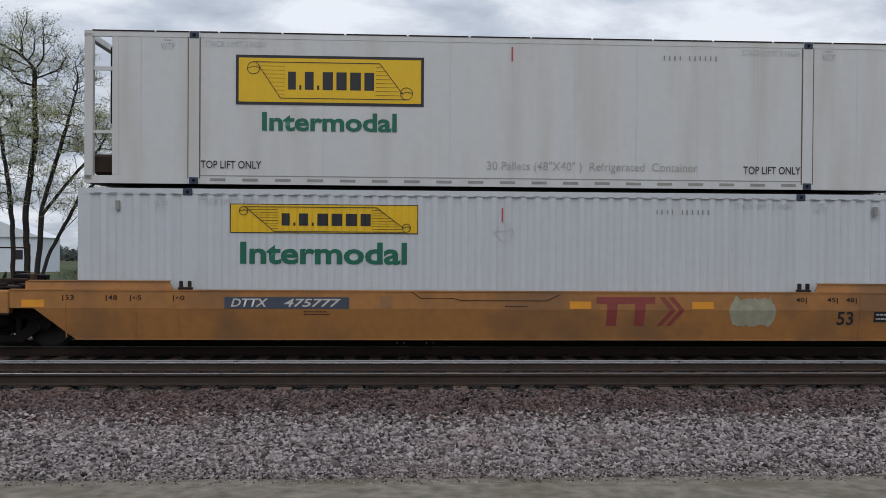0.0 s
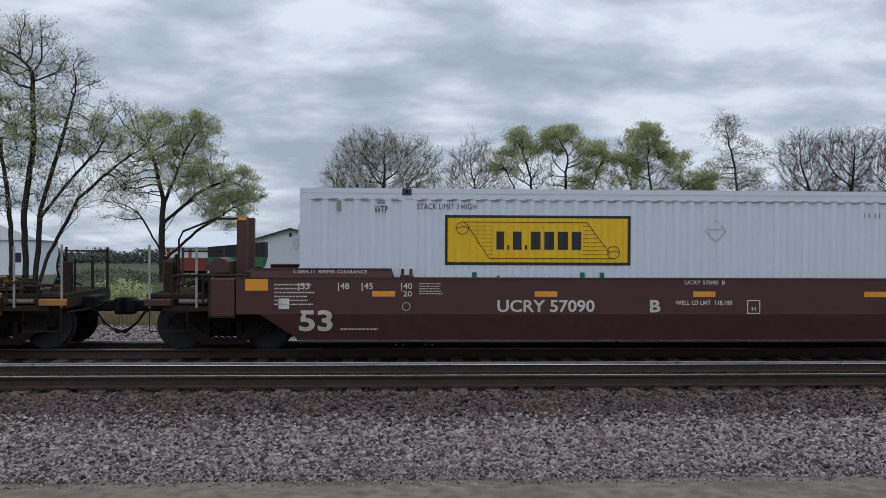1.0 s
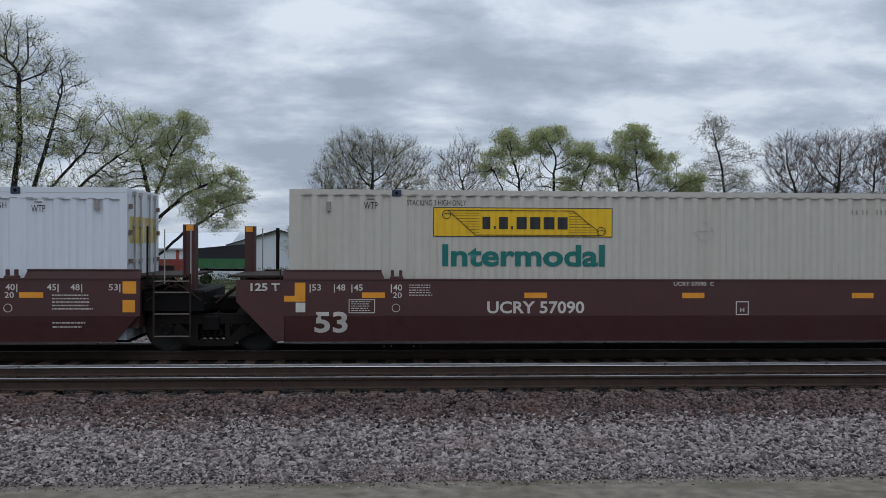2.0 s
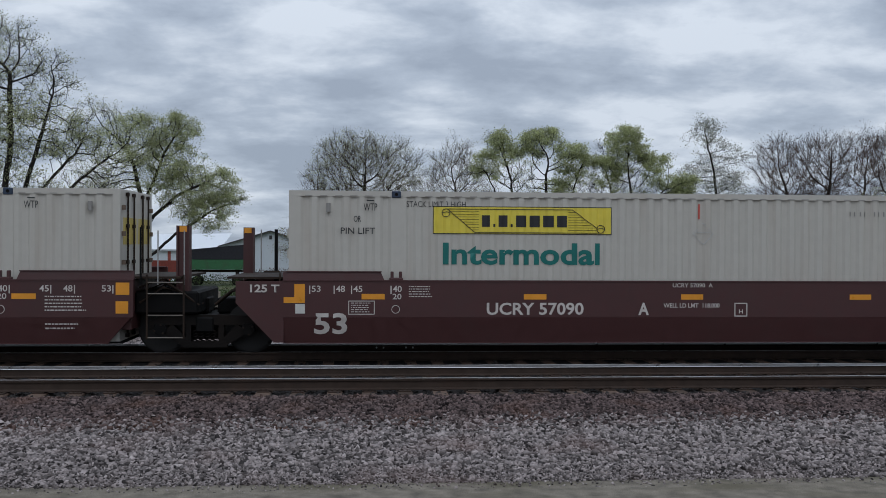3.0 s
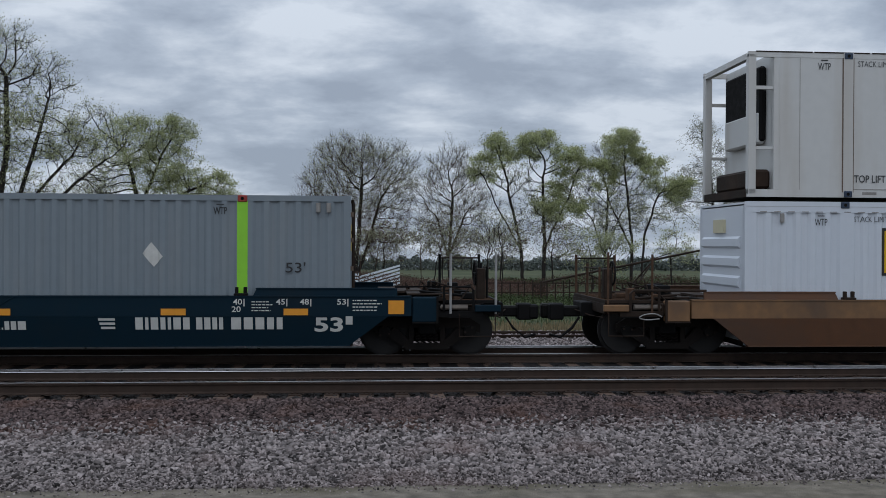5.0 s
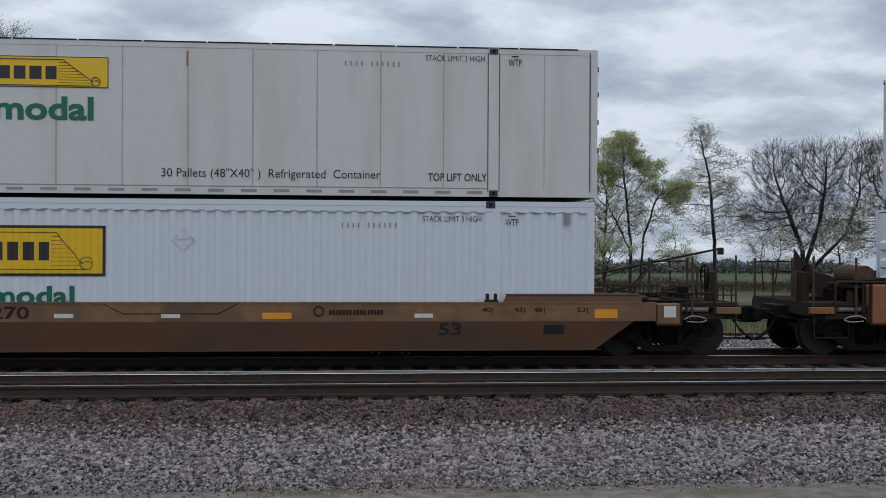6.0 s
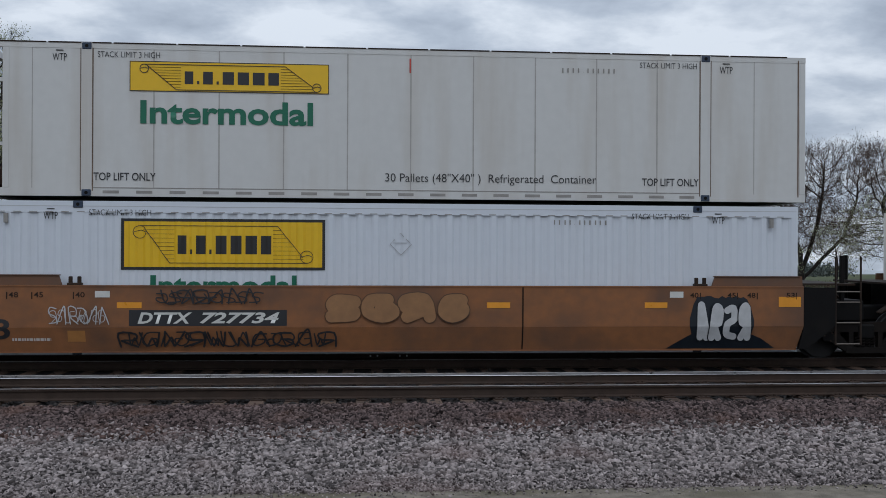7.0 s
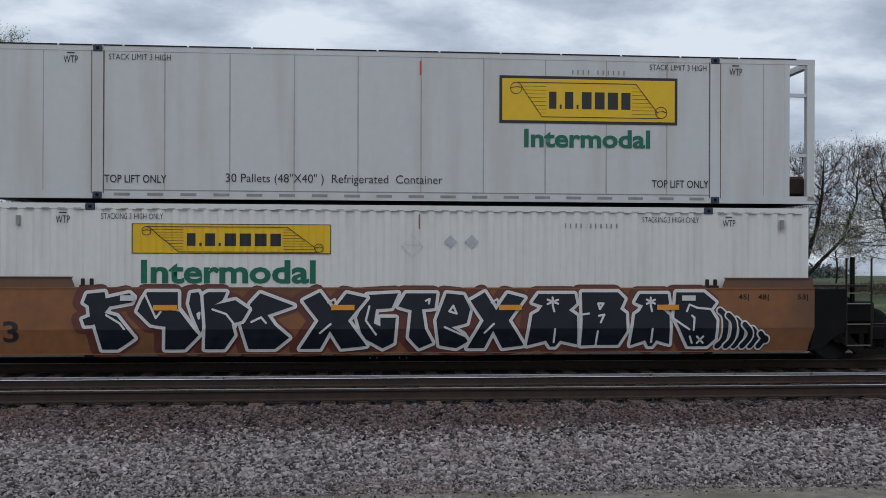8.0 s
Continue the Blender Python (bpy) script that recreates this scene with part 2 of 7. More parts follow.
def ground_material():
    m = material("dusty_earth", (0.190, 0.165, 0.132), 0.95, spread=0.45, scale=5.0, fine=55, bump=0.9, stain=(0.115, 0.10, 0.068), stain_amount=0.75, stain_scale=1.8, stretch=(0.5, 1, 1), stain_from=0.47)
    return m


M_EARTH = ground_material()
M_FIELD = material("green_field_grass", (0.050, 0.062, 0.026), 0.9, spread=0.3, scale=0.12, fine=3.0, bump=0.5, stain=(0.20, 0.165, 0.09), stain_amount=0.7, stain_scale=0.05)


# ---- building blocks ----
def part(name, bm, mat, parent, label="", smooth=False):
    """Links a bmesh as one mesh object under a thing or a part."""
    me = bpy.data.meshes.new(name)
    bm.to_mesh(me)
    bm.free()
    return mesh_part(name, me, mat, parent, label, smooth)


def mesh_part(name, me, mat, parent, label="", smooth=False):
    if mat:
        me.materials.append(mat)
    if smooth:
        me.polygons.foreach_set("use_smooth", [True] * len(me.polygons))
    ob = new(name, me)
    ob.parent = parent
    return tagged(ob, label)


def empty(name, label, category, group="", kind=""):
    return tagged(new(name), label, category, group, kind)


def box(bm, x0, x1, y0, y1, z0, z1, bevel=0.0):
    b = bmesh.new() if bevel else bm
    v = [b.verts.new((x, y, z)) for x in (x0, x1) for y in (y0, y1) for z in (z0, z1)]
    for q in ((0, 1, 3, 2), (4, 6, 7, 5), (0, 4, 5, 1), (2, 3, 7, 6), (0, 2, 6, 4), (1, 5, 7, 3)):
        b.faces.new([v[i] for i in q])
    if bevel:
        bmesh.ops.bevel(b, geom=b.edges[:], offset=bevel, segments=1, affect="EDGES")
        join(bm, b)
    return bm


def join(bm, other):
    me = bpy.data.meshes.new("tmp")
    other.to_mesh(me)
    other.free()
    bm.from_mesh(me)
    bpy.data.meshes.remove(me)


def boxes(*rows, bevel=0.0):
    bm = bmesh.new()
    for r in rows:
        box(bm, *r, bevel=bevel)
    return bm


def tube(bm, pts, r, sides=8):
    """A round bar along a line of points."""
    pts = [Vector(p) for p in pts]
    rings = []
    for i, p in enumerate(pts):
        d = (pts[min(i + 1, len(pts) - 1)] - pts[max(i - 1, 0)]).normalized()
        a = d.orthogonal().normalized()
        b = d.cross(a)
        rings.append([bm.verts.new(p + (a * math.cos(k * math.tau / sides) + b * math.sin(k * math.tau / sides)) * r) for k in range(sides)])
    for u, w in zip(rings, rings[1:]):
        # line up neighbouring rings, so that a bend does not twist the bar
        off = min(range(sides), key=lambda o: (u[0].co - w[o].co).length)
        for k in range(sides):
            bm.faces.new((u[k], u[(k + 1) % sides], w[(k + 1 + off) % sides], w[(k + off) % sides]))
    bm.faces.new(rings[0][::-1])
    bm.faces.new(rings[-1])
    return bm


def disc(bm, c, r, depth, sides=24, axis="y"):
    """A round plate or drum; depth runs along the axis from c."""
    ax = {"x": Vector((1, 0, 0)), "y": Vector((0, 1, 0)), "z": Vector((0, 0, 1))}[axis]
    c = Vector(c)
    return tube(bm, [c, c + ax * depth], r, sides)


def plate(bm, outline, depth_at, thick):
    """A plate from an outline of (x, z); depth_at(z) is its near face, thick its thickness away from the camera."""
    a = [bm.verts.new((x, depth_at(z), z)) for x, z in outline]
    b = [bm.verts.new((x, depth_at(z) + thick, z)) for x, z in outline]
    n = len(a)
    bm.faces.new(a)
    bm.faces.new(b[::-1])
    for i in range(n):
        bm.faces.new((a[i], b[i], b[(i + 1) % n], a[(i + 1) % n]))
    bmesh.ops.recalc_face_normals(bm, faces=bm.faces)
    return bm


def fit_text(name, words, x0, x1, z0, z1, y, mat, parent, bold=0.0, label="", slant=0.0):
    """Lettering that fills the box x0..x1, z0..z1 on a wall that faces the camera at depth y."""
    cu = bpy.data.curves.new(name, "FONT")
    cu.body, cu.offset, cu.shear, cu.resolution_u = words, bold, slant, 3
    tmp = bpy.data.objects.new(name, cu)
    me = bpy.data.meshes.new_from_object(tmp)
    bpy.data.objects.remove(tmp)
    bpy.data.curves.remove(cu)
    co = np.empty(len(me.vertices) * 3)
    me.vertices.foreach_get("co", co)
    co = co.reshape(-1, 3)
    lo, hi = co.min(0), co.max(0)
    s = np.empty_like(co)
    s[:, 0] = x0 + (co[:, 0] - lo[0]) / (hi[0] - lo[0]) * (x1 - x0)
    s[:, 2] = z0 + (co[:, 1] - lo[1]) / (hi[1] - lo[1]) * (z1 - z0)
    s[:, 1] = [y(z) for z in s[:, 2]] if callable(y) else y
    me.vertices.foreach_set("co", s.ravel())
    me.name = name
    return mesh_part(name, me, mat, parent, label)


def bar_word(name, widths, x0, x1, z0, z1, y, mat, parent, label="", gap=0.22, slant=0.0):
    """A word drawn as one plain bar a letter."""
    unit = (x1 - x0) / (sum(widths) + gap * (len(widths) - 1))
    x = x0
    for w in widths:
        zt = z1 if w > 0.3 else z0 + (z1 - z0) * 0.25
        k = slant * (zt - z0)
        bm = plate(bmesh.new(), [(x, z0), (x + w * unit, z0), (x + w * unit + k, zt), (x + k, zt)], y if callable(y) else (lambda z: y), 0.003)
        part(name, bm, mat, parent)
        x += (w + gap) * unit


def patch(name, x0, x1, z0, z1, y, mat, parent, label=""):
    bm = plate(bmesh.new(), [(x0, z0), (x1, z0), (x1, z1), (x0, z1)], y if callable(y) else (lambda z: y), 0.003)
    return part(name, bm, mat, parent, label)


# ---- ground and tracks ----
CANT = 1.33          # both tracks lean this many degrees towards the camera
TRACK_Y = 19.755     # centre of the track that carries the train
NEAR_Y = 15.36       # centre of the empty track


def sheet(name, profile, x0, x1, steps, mat, label, category, kind="structure"):
    """A ground sheet from a profile of (y, z), drawn out along x."""
    bm = bmesh.new()
    rows = [[bm.verts.new((x0 + (x1 - x0) * i / steps, y, z)) for i in range(steps + 1)] for y, z in profile]
    for a, b in zip(rows, rows[1:]):
        for i in range(steps):
            bm.faces.new((a[i], a[i + 1], b[i + 1], b[i]))
    me = bpy.data.meshes.new(name)
    bm.to_mesh(me)
    bm.free()
    me.materials.append(mat)
    return tagged(new(name, me), label, category, kind=kind)


GROUND = [(-900, -0.62), (-40, -0.62), (8.0, -0.60), (9.6, -0.60), (13.5, -0.60), (21, -0.50), (24.6, -0.34), (27, -0.32)]
sheet("ground", GROUND + [(40, -0.30), (120, -0.30), (400, -0.6), (3500, -2.0)], -3000, 3000, 40, M_EARTH, "dusty grey-brown earth with flat dry verge", "ground")
sheet("field", [(25.5, -0.315), (40, -0.285), (120, -0.285), (400, -0.55), (3400, -1.9)], -2900, 2900, 30, M_FIELD, "rough spring grass field with straw patches", "field")
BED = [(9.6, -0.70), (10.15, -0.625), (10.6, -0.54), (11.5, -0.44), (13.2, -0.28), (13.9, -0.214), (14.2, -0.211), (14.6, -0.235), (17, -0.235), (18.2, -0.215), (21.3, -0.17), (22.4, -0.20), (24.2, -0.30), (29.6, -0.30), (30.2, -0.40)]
# shows between the stones as painted gap shade
sheet("ballast_bed", BED, -220, 220, 60, M_BED, "near-black bed beneath both tracks, coloured as the shade between stones", "ballast")


def bed_z(y):
    return np.interp(y, [p[0] for p in BED], [p[1] for p in BED])


def stones(name, label, count, x0, x1, y0, y1, size, mat, seed, lift=0.0, fade=None):
    """Crushed stones laid over the bed: uneven broken blocks, joined. fade: the depths between which they grow from none to all."""
    rng = np.random.default_rng(seed)
    lump = np.array([(a, b, c) for a in (-0.8, 0.8) for b in (-0.8, 0.8) for c in (-0.8, 0.8)])
    tri = np.array([(0, 1, 3), (0, 3, 2), (4, 6, 7), (4, 7, 5), (0, 4, 5), (0, 5, 1), (2, 3, 7), (2, 7, 6), (0, 2, 6), (0, 6, 4), (1, 5, 7), (1, 7, 3)])
    # a shaken grid, so that the stones lie side by side with dark gaps between them
    gap = math.sqrt((x1 - x0) * (y1 - y0) / count)
    gx, gy = np.meshgrid(np.arange(x0, x1, gap * 1.15), np.arange(y0, y1, gap / 1.15))
    gx = gx + (np.arange(len(gx)) % 2)[:, None] * gap * 0.57
    x, y = gx.ravel() + rng.uniform(-0.36, 0.36, gx.size) * gap, gy.ravel() + rng.uniform(-0.36, 0.36, gx.size) * gap
    if fade:
        keep = rng.random(len(y)) < np.clip((y - fade[0]) / (fade[1] - fade[0]), 0, 1)
        x, y = x[keep], y[keep]
    x, count = x * (0.35 + 0.65 * y / y1), len(y)
    s = size * rng.lognormal(0, 0.16, count)
    shape = np.stack([s * rng.uniform(0.9, 1.65, count), s * rng.uniform(0.75, 1.25, count), s * rng.uniform(0.4, 0.8, count)], 1)
    pts = (lump[None] * (1 + rng.uniform(-0.3, 0.2, (count, 8, 1))) + rng.uniform(-0.3, 0.3, (count, 8, 3))) * shape[:, None, :]
    q = rng.normal(size=(count, 4)) * np.array([1, 0.25, 0.25, 0.45])
    q /= np.linalg.norm(q, axis=1)[:, None]
    w, a, b, c = q.T
    rot = np.stack([1 - 2 * (b * b + c * c), 2 * (a * b - c * w), 2 * (a * c + b * w), 2 * (a * b + c * w), 1 - 2 * (a * a + c * c), 2 * (b * c - a * w),
                    2 * (a * c - b * w), 2 * (b * c + a * w), 1 - 2 * (a * a + b * b)], 1).reshape(-1, 3, 3)
    pts = np.einsum("nij,nkj->nki", rot, pts)
    pts += np.stack([x, y, bed_z(y) + lift + s * rng.uniform(0.0, 0.5, count)], 1)[:, None, :]
    faces = (tri[None] + 8 * np.arange(count)[:, None, None]).reshape(-1, 3)
    me = bpy.data.meshes.new(name)
    me.vertices.add(count * 8)
    me.vertices.foreach_set("co", pts.ravel())
    me.loops.add(faces.size)
    me.loops.foreach_set("vertex_index", faces.ravel().astype(np.int32))
    me.polygons.add(len(faces))
    me.polygons.foreach_set("loop_start", np.arange(0, faces.size, 3, dtype=np.int32))
    me.update()
    me.materials.append(mat)
    return tagged(new(name, me), label, "ballast", kind="stuff")


stones("ballast_shoulder", "loose crushed purple-grey ballast on the shoulder", 27000, -7.0, 9.0, 10.25, 13.1, 0.0245, M_STONE, 1, 0.0, (13.05, 12.1))
stones("ballast_by_the_ties", "dark rust-dusted ballast beside the tie ends", 18500, -7.6, 9.8, 12.0, 14.12, 0.0245, M_STONE_DARK, 2, 0.0, (12.0, 12.9))
stones("ballast_between_the_rails", "dark ballast between rails and tracks", 11000, -9, 11.5, 14.2, 18.6, 0.03, M_STONE_SHADED, 3, -0.02)
stones("ballast_beyond_the_train", "pale crushed ballast on the far shoulder", 20000, -11, 14, 21.2, 29.8, 0.04, M_STONE, 4)
stones("foot_gravel", "fine gravel at the foot of the shoulder", 9000, -6.2, 8.0, 9.9, 10.7, 0.014, M_STONE, 6, 0.010, (9.9, 10.5))
stones("stray_stones", "stray small stones on the earth verge", 9000, -6, 7.5, 8.9, 10.5, 0.010, M_STONE, 5, 0.045, (8.0, 12.5))


def rail_profile():
    return [(-0.07, -0.171), (0.07, -0.171), (0.07, -0.160), (0.018, -0.140), (0.010, -0.045), (0.036, -0.036), (0.037, -0.006), (0.030, 0.0),
            (-0.030, 0.0), (-0.037, -0.006), (-0.036, -0.036), (-0.010, -0.045), (-0.018, -0.140), (-0.07, -0.160)]


def track(y, side, tie_from, tie_to):
    base = Matrix.Translation((0, y, 0.0175)) @ pose(0, 0, 0, CANT)
    for k in (-1, 1):
        rail = empty("rail", "rusty steel rail with a polished running face", "rail", side, "structure")
        rail.matrix_world = base @ Matrix.Translation((0, 0.755 * k, 0))
        bm = bmesh.new()
        a = [bm.verts.new((-220, p[0], p[1])) for p in rail_profile()]
        b = [bm.verts.new((220, p[0], p[1])) for p in rail_profile()]
        for i in range(len(a)):
            bm.faces.new((a[i], a[(i + 1) % len(a)], b[(i + 1) % len(b)], b[i]))
        part("rail_body", bm, M_RAIL, rail)
        # the inner edge of the head is polished by the flanges
        part("gauge_face", boxes((-220, 220, *sorted((-0.0378 * k, -0.0358 * k)), -0.028, -0.004)), M_TREAD, rail, "polished inner edge")
        # its worn corner, which catches the sky
        low = -0.040 if k > 0 else -0.010
        bm = bmesh.new()
        q = [bm.verts.new((x, yy, z)) for x, yy, z in ((-220, -0.0390, low), (220, -0.0390, low), (220, -0.014, 0.0024), (-220, -0.014, 0.0024))]
        bm.faces.new(q)
        part("worn_corner", bm, M_TREAD, rail, "bright worn corner")
        part("running_face", boxes((-220, 220, -0.029, 0.029, 0.0, 0.0015)), M_TREAD, rail, "polished steel running face")
    tie_me = bpy.data.meshes.new("tie")
    bm = box(bmesh.new(), -0.115, 0.115, -1.3, 1.3, -0.36, -0.19, bevel=0.012)
    bm.to_mesh(tie_me)
    bm.free()
    tie_me.materials.append(M_TIE)
    plate_me = bpy.data.meshes.new("tie_plate")
    bm = boxes((-0.09, 0.09, -0.17, 0.17, -0.192, -0.172), (-0.05, -0.02, -0.115, -0.08, -0.18, -0.148), (0.02, 0.05, -0.115, -0.08, -0.18, -0.148),
               (-0.05, -0.02, 0.08, 0.115, -0.18, -0.148), (0.02, 0.05, 0.08, 0.115, -0.18, -0.148))
    bm.to_mesh(plate_me)
    bm.free()
    plate_me.materials.append(M_RAIL)
    rng = random.Random(int(y * 10))
    x = tie_from
    while x < tie_to:
        tie = tagged(new("tie", tie_me), "weathered dark timber railway tie", "railway tie", side)
        tie.matrix_world = base @ pose(x, rng.uniform(-0.07, 0.07), rng.uniform(-0.006, 0.006), 0, 0, rng.uniform(-1.2, 1.2))
        for k in (-1, 1):
            p = new("tie_plate", plate_me)
            p.parent = tie
            p.location = (0, 0.755 * k, 0)
        x += 0.545 + rng.uniform(-0.025, 0.025)


track(NEAR_Y, "near track", -11, 14)
track(TRACK_Y, "train track", -13, 17)


def joint_bar():
    """A bolted rail joint on the far rail below the train."""
    j = empty("joint_bar", "dark rail joint bar with four bright bolts", "rail joint")
    j.matrix_world = Matrix.Translation((0, TRACK_Y, 0.0175)) @ pose(0, 0, 0, CANT)
    part("bar", box(bmesh.new(), -0.02, 0.96, 0.70, 0.742, -0.125, -0.045, bevel=0.006), M_RAIL, j)
    for x in (0.08, 0.23, 0.71, 0.86):
        part("bolt", disc(bmesh.new(), (x, 0.675, -0.08), 0.019, 0.03, 10), M_TREAD, j, "bright new bolt")
    j.matrix_world = j.matrix_world @ Matrix.Translation((0.02, 0, 0))


joint_bar()


# ---- containers ----
HALF, WIDE, TALL = 8.05, 1.295, 2.90
POST = 5.99          # the lifting posts stand this far from the middle


def ribbed(x0, x1, z0, z1, y, inward, pitch=0.29, depth=0.036):
    """A wall sheet with upright corrugations, its outer ribs at y."""
    bm = bmesh.new()
    n = max(1, round((x1 - x0) / pitch))
    p = (x1 - x0) / n
    xs = []
    for i in range(n):
        a = x0 + i * p
        xs += [(a, y), (a + p * 0.30, y), (a + p * 0.48, y + inward * depth), (a + p * 0.82, y + inward * depth)]
    xs.append((x1, y))
    lo = [bm.verts.new((x, d, z0)) for x, d in xs]
    hi = [bm.verts.new((x, d, z1)) for x, d in xs]
    for i in range(len(xs) - 1):
        bm.faces.new((lo[i], lo[i + 1], hi[i + 1], hi[i]))
    return bm


def sign(parent, x0, x1, z0, z1, y, framed, film, scroll=True):
    """A yellow company panel: plain bars for the name between two scroll ends."""
    h, w = z1 - z0, x1 - x0
    if framed:
        s = part("sign_panel", boxes((x0, x1, y, y + 0.004, z0, z1)), M_INK, parent, "yellow sign with a black border")
        t = 0.055
        part("sign_field", boxes((x0 + t, x1 - t, y - 0.003, y, z0 + t, z1 - t)), film, s, "yellow field")
        x0, x1, z0, z1 = x0 + t + w * 0.045, x1 - t - w * 0.045, z0 + t + h * 0.08, z1 - t - h * 0.08
    else:
        s = part("sign_panel", boxes((x0, x1, y, y + 0.004, z0, z1)), film, parent, "yellow sign with black outline")
        t = 0.014
        part("sign_outline", boxes((x0, x1, y - 0.003, y, z1 - t, z1), (x0, x1, y - 0.003, y, z0, z0 + t), (x0, x0 + t, y - 0.003, y, z0, z1), (x1 - t, x1, y - 0.003, y, z0, z1)), M_INK, s)
        x0, x1, z0, z1 = x0 + w * 0.05, x1 - w * 0.04, z0 + h * 0.06, z1 - h * 0.10
    yy, w, h = y - 0.005, x1 - x0, z1 - z0
    r = h * 0.17
    bm = bmesh.new()
    xa, xb = x0 + r, x1 - r
    line = 0.008
    top_r, bot_l = x0 + w * 0.80, x0 + w * 0.20
    tube(bm, [(xa, yy, z1), (top_r, yy, z1)], line, 4)
    tube(bm, [(bot_l, yy, z0), (xb, yy, z0)], line, 4)
    tube(bm, [(xa + r * 0.6, yy, z1 - r * 0.2), (bot_l, yy, z0)], line, 4)
    tube(bm, [(top_r, yy, z1), (xb - r * 0.6, yy, z0 + r * 0.9)], line, 4)
    for k in range(1, 9):
        f = k / 9
        # fine lines that fill the two slanted ends of the ribbon
        tube(bm, [(xa + (bot_l - xa) * f, yy, z1 - h * f), (x0 + w * 0.225, yy, z1 - h * f)], line * 0.5, 3)
        tube(bm, [(x0 + w * 0.775, yy, z1 - h * f), (top_r + (xb - top_r) * f, yy, z1 - h * f)], line * 0.5, 3)
    for cx, cz in ((xa, z1 - r), (xb, z0 + r)):
        ring = [(cx + r * math.cos(a * math.tau / 14), yy, cz + r * 1.0 * math.sin(a * math.tau / 14)) for a in range(15)]
        tube(bm, ring, line, 4)
        tube(bm, [(cx - r * 0.9, yy, cz), (cx + r * 0.2, yy, cz + r * 0.3), (cx + r * 0.9, yy, cz)], line, 4)
    part("scroll_outline", bm, M_INK, s, "thin black scroll outline")
    bar_word("name_bar", (0.75, 0.2, 0.85, 0.2, 1, 1, 1.05, 0.95), x0 + w * 0.245, x0 + w * 0.765, z0 + h * 0.24, z0 + h * 0.74, yy, M_INK, s, "row of plain black bars", gap=0.34)
    return s


def castings(parent, x, z0, z1, mat):
    """Two corner blocks of a lifting post, on both walls."""
    for z in (z0, z1 - 0.13):
        for k in (-1, 1):
            yo = k * (WIDE + 0.022)
            bm = box(bmesh.new(), x - 0.09, x + 0.09, min(yo, yo - k * 0.16), max(yo, yo - k * 0.16), z, z + 0.13, bevel=0.012)
            c = part("corner_casting", bm, mat, parent)
            part("lifting_hole", disc(bmesh.new(), (x, -WIDE - 0.026 if k < 0 else WIDE + 0.012, z + 0.065), 0.033, 0.014, 12), M_BLACK, c)


def doors(parent, end, mat, z0, z1, badge):
    """The door end: two leaves with lock rods, hinges and a yellow plate."""
    rod = M_GALV if mat is M_BRIGHT else M_STEEL
    for k in (-1, 1):
        y0, y1 = sorted((0.008 * k, (WIDE - 0.11) * k))
        leaf = part("door", boxes((min(end, end * 0.9965), max(end, end * 0.9965), y0, y1, z0 + 0.14, z1 - 0.12)), mat, parent)
        o = end + math.copysign(0.035, end)
        for f in (0.28, 0.72):
            y = k * (0.05 + (WIDE - 0.2) * f)
            bm = tube(bmesh.new(), [(o, y, z0 + 0.06), (o, y, z1 - 0.05)], 0.021, 6)
            for zz in (z0 + 0.08, z0 + 0.75, z0 + 1.5, z0 + 2.2, z1 - 0.09):
                box(bm, min(end, o + 0.02), max(end, o + 0.02), y - 0.05, y + 0.05, zz - 0.035, zz + 0.035)
            part("lock_rod", bm, rod, leaf, "round steel lock rod")
        for zz in (0.35, 0.95, 1.5, 2.05, 2.55):
            bm = bmesh.new()
            box(bm, min(end, o + 0.02), max(end, o + 0.02), k * (WIDE - 0.17) - 0.045, k * (WIDE - 0.17) + 0.045, z0 + zz - 0.045, z0 + zz + 0.045)
            part("hinge", bm, M_EDGE, leaf)
        if badge:
            y0, y1 = sorted((0.06 * k, 1.08 * k))
            part("badge", boxes((min(end, end + math.copysign(0.006, end)), max(end, end + math.copysign(0.006, end)), y0, y1, z1 - 1.06, z1 - 0.54)), M_BADGE, leaf, "yellow company plate")


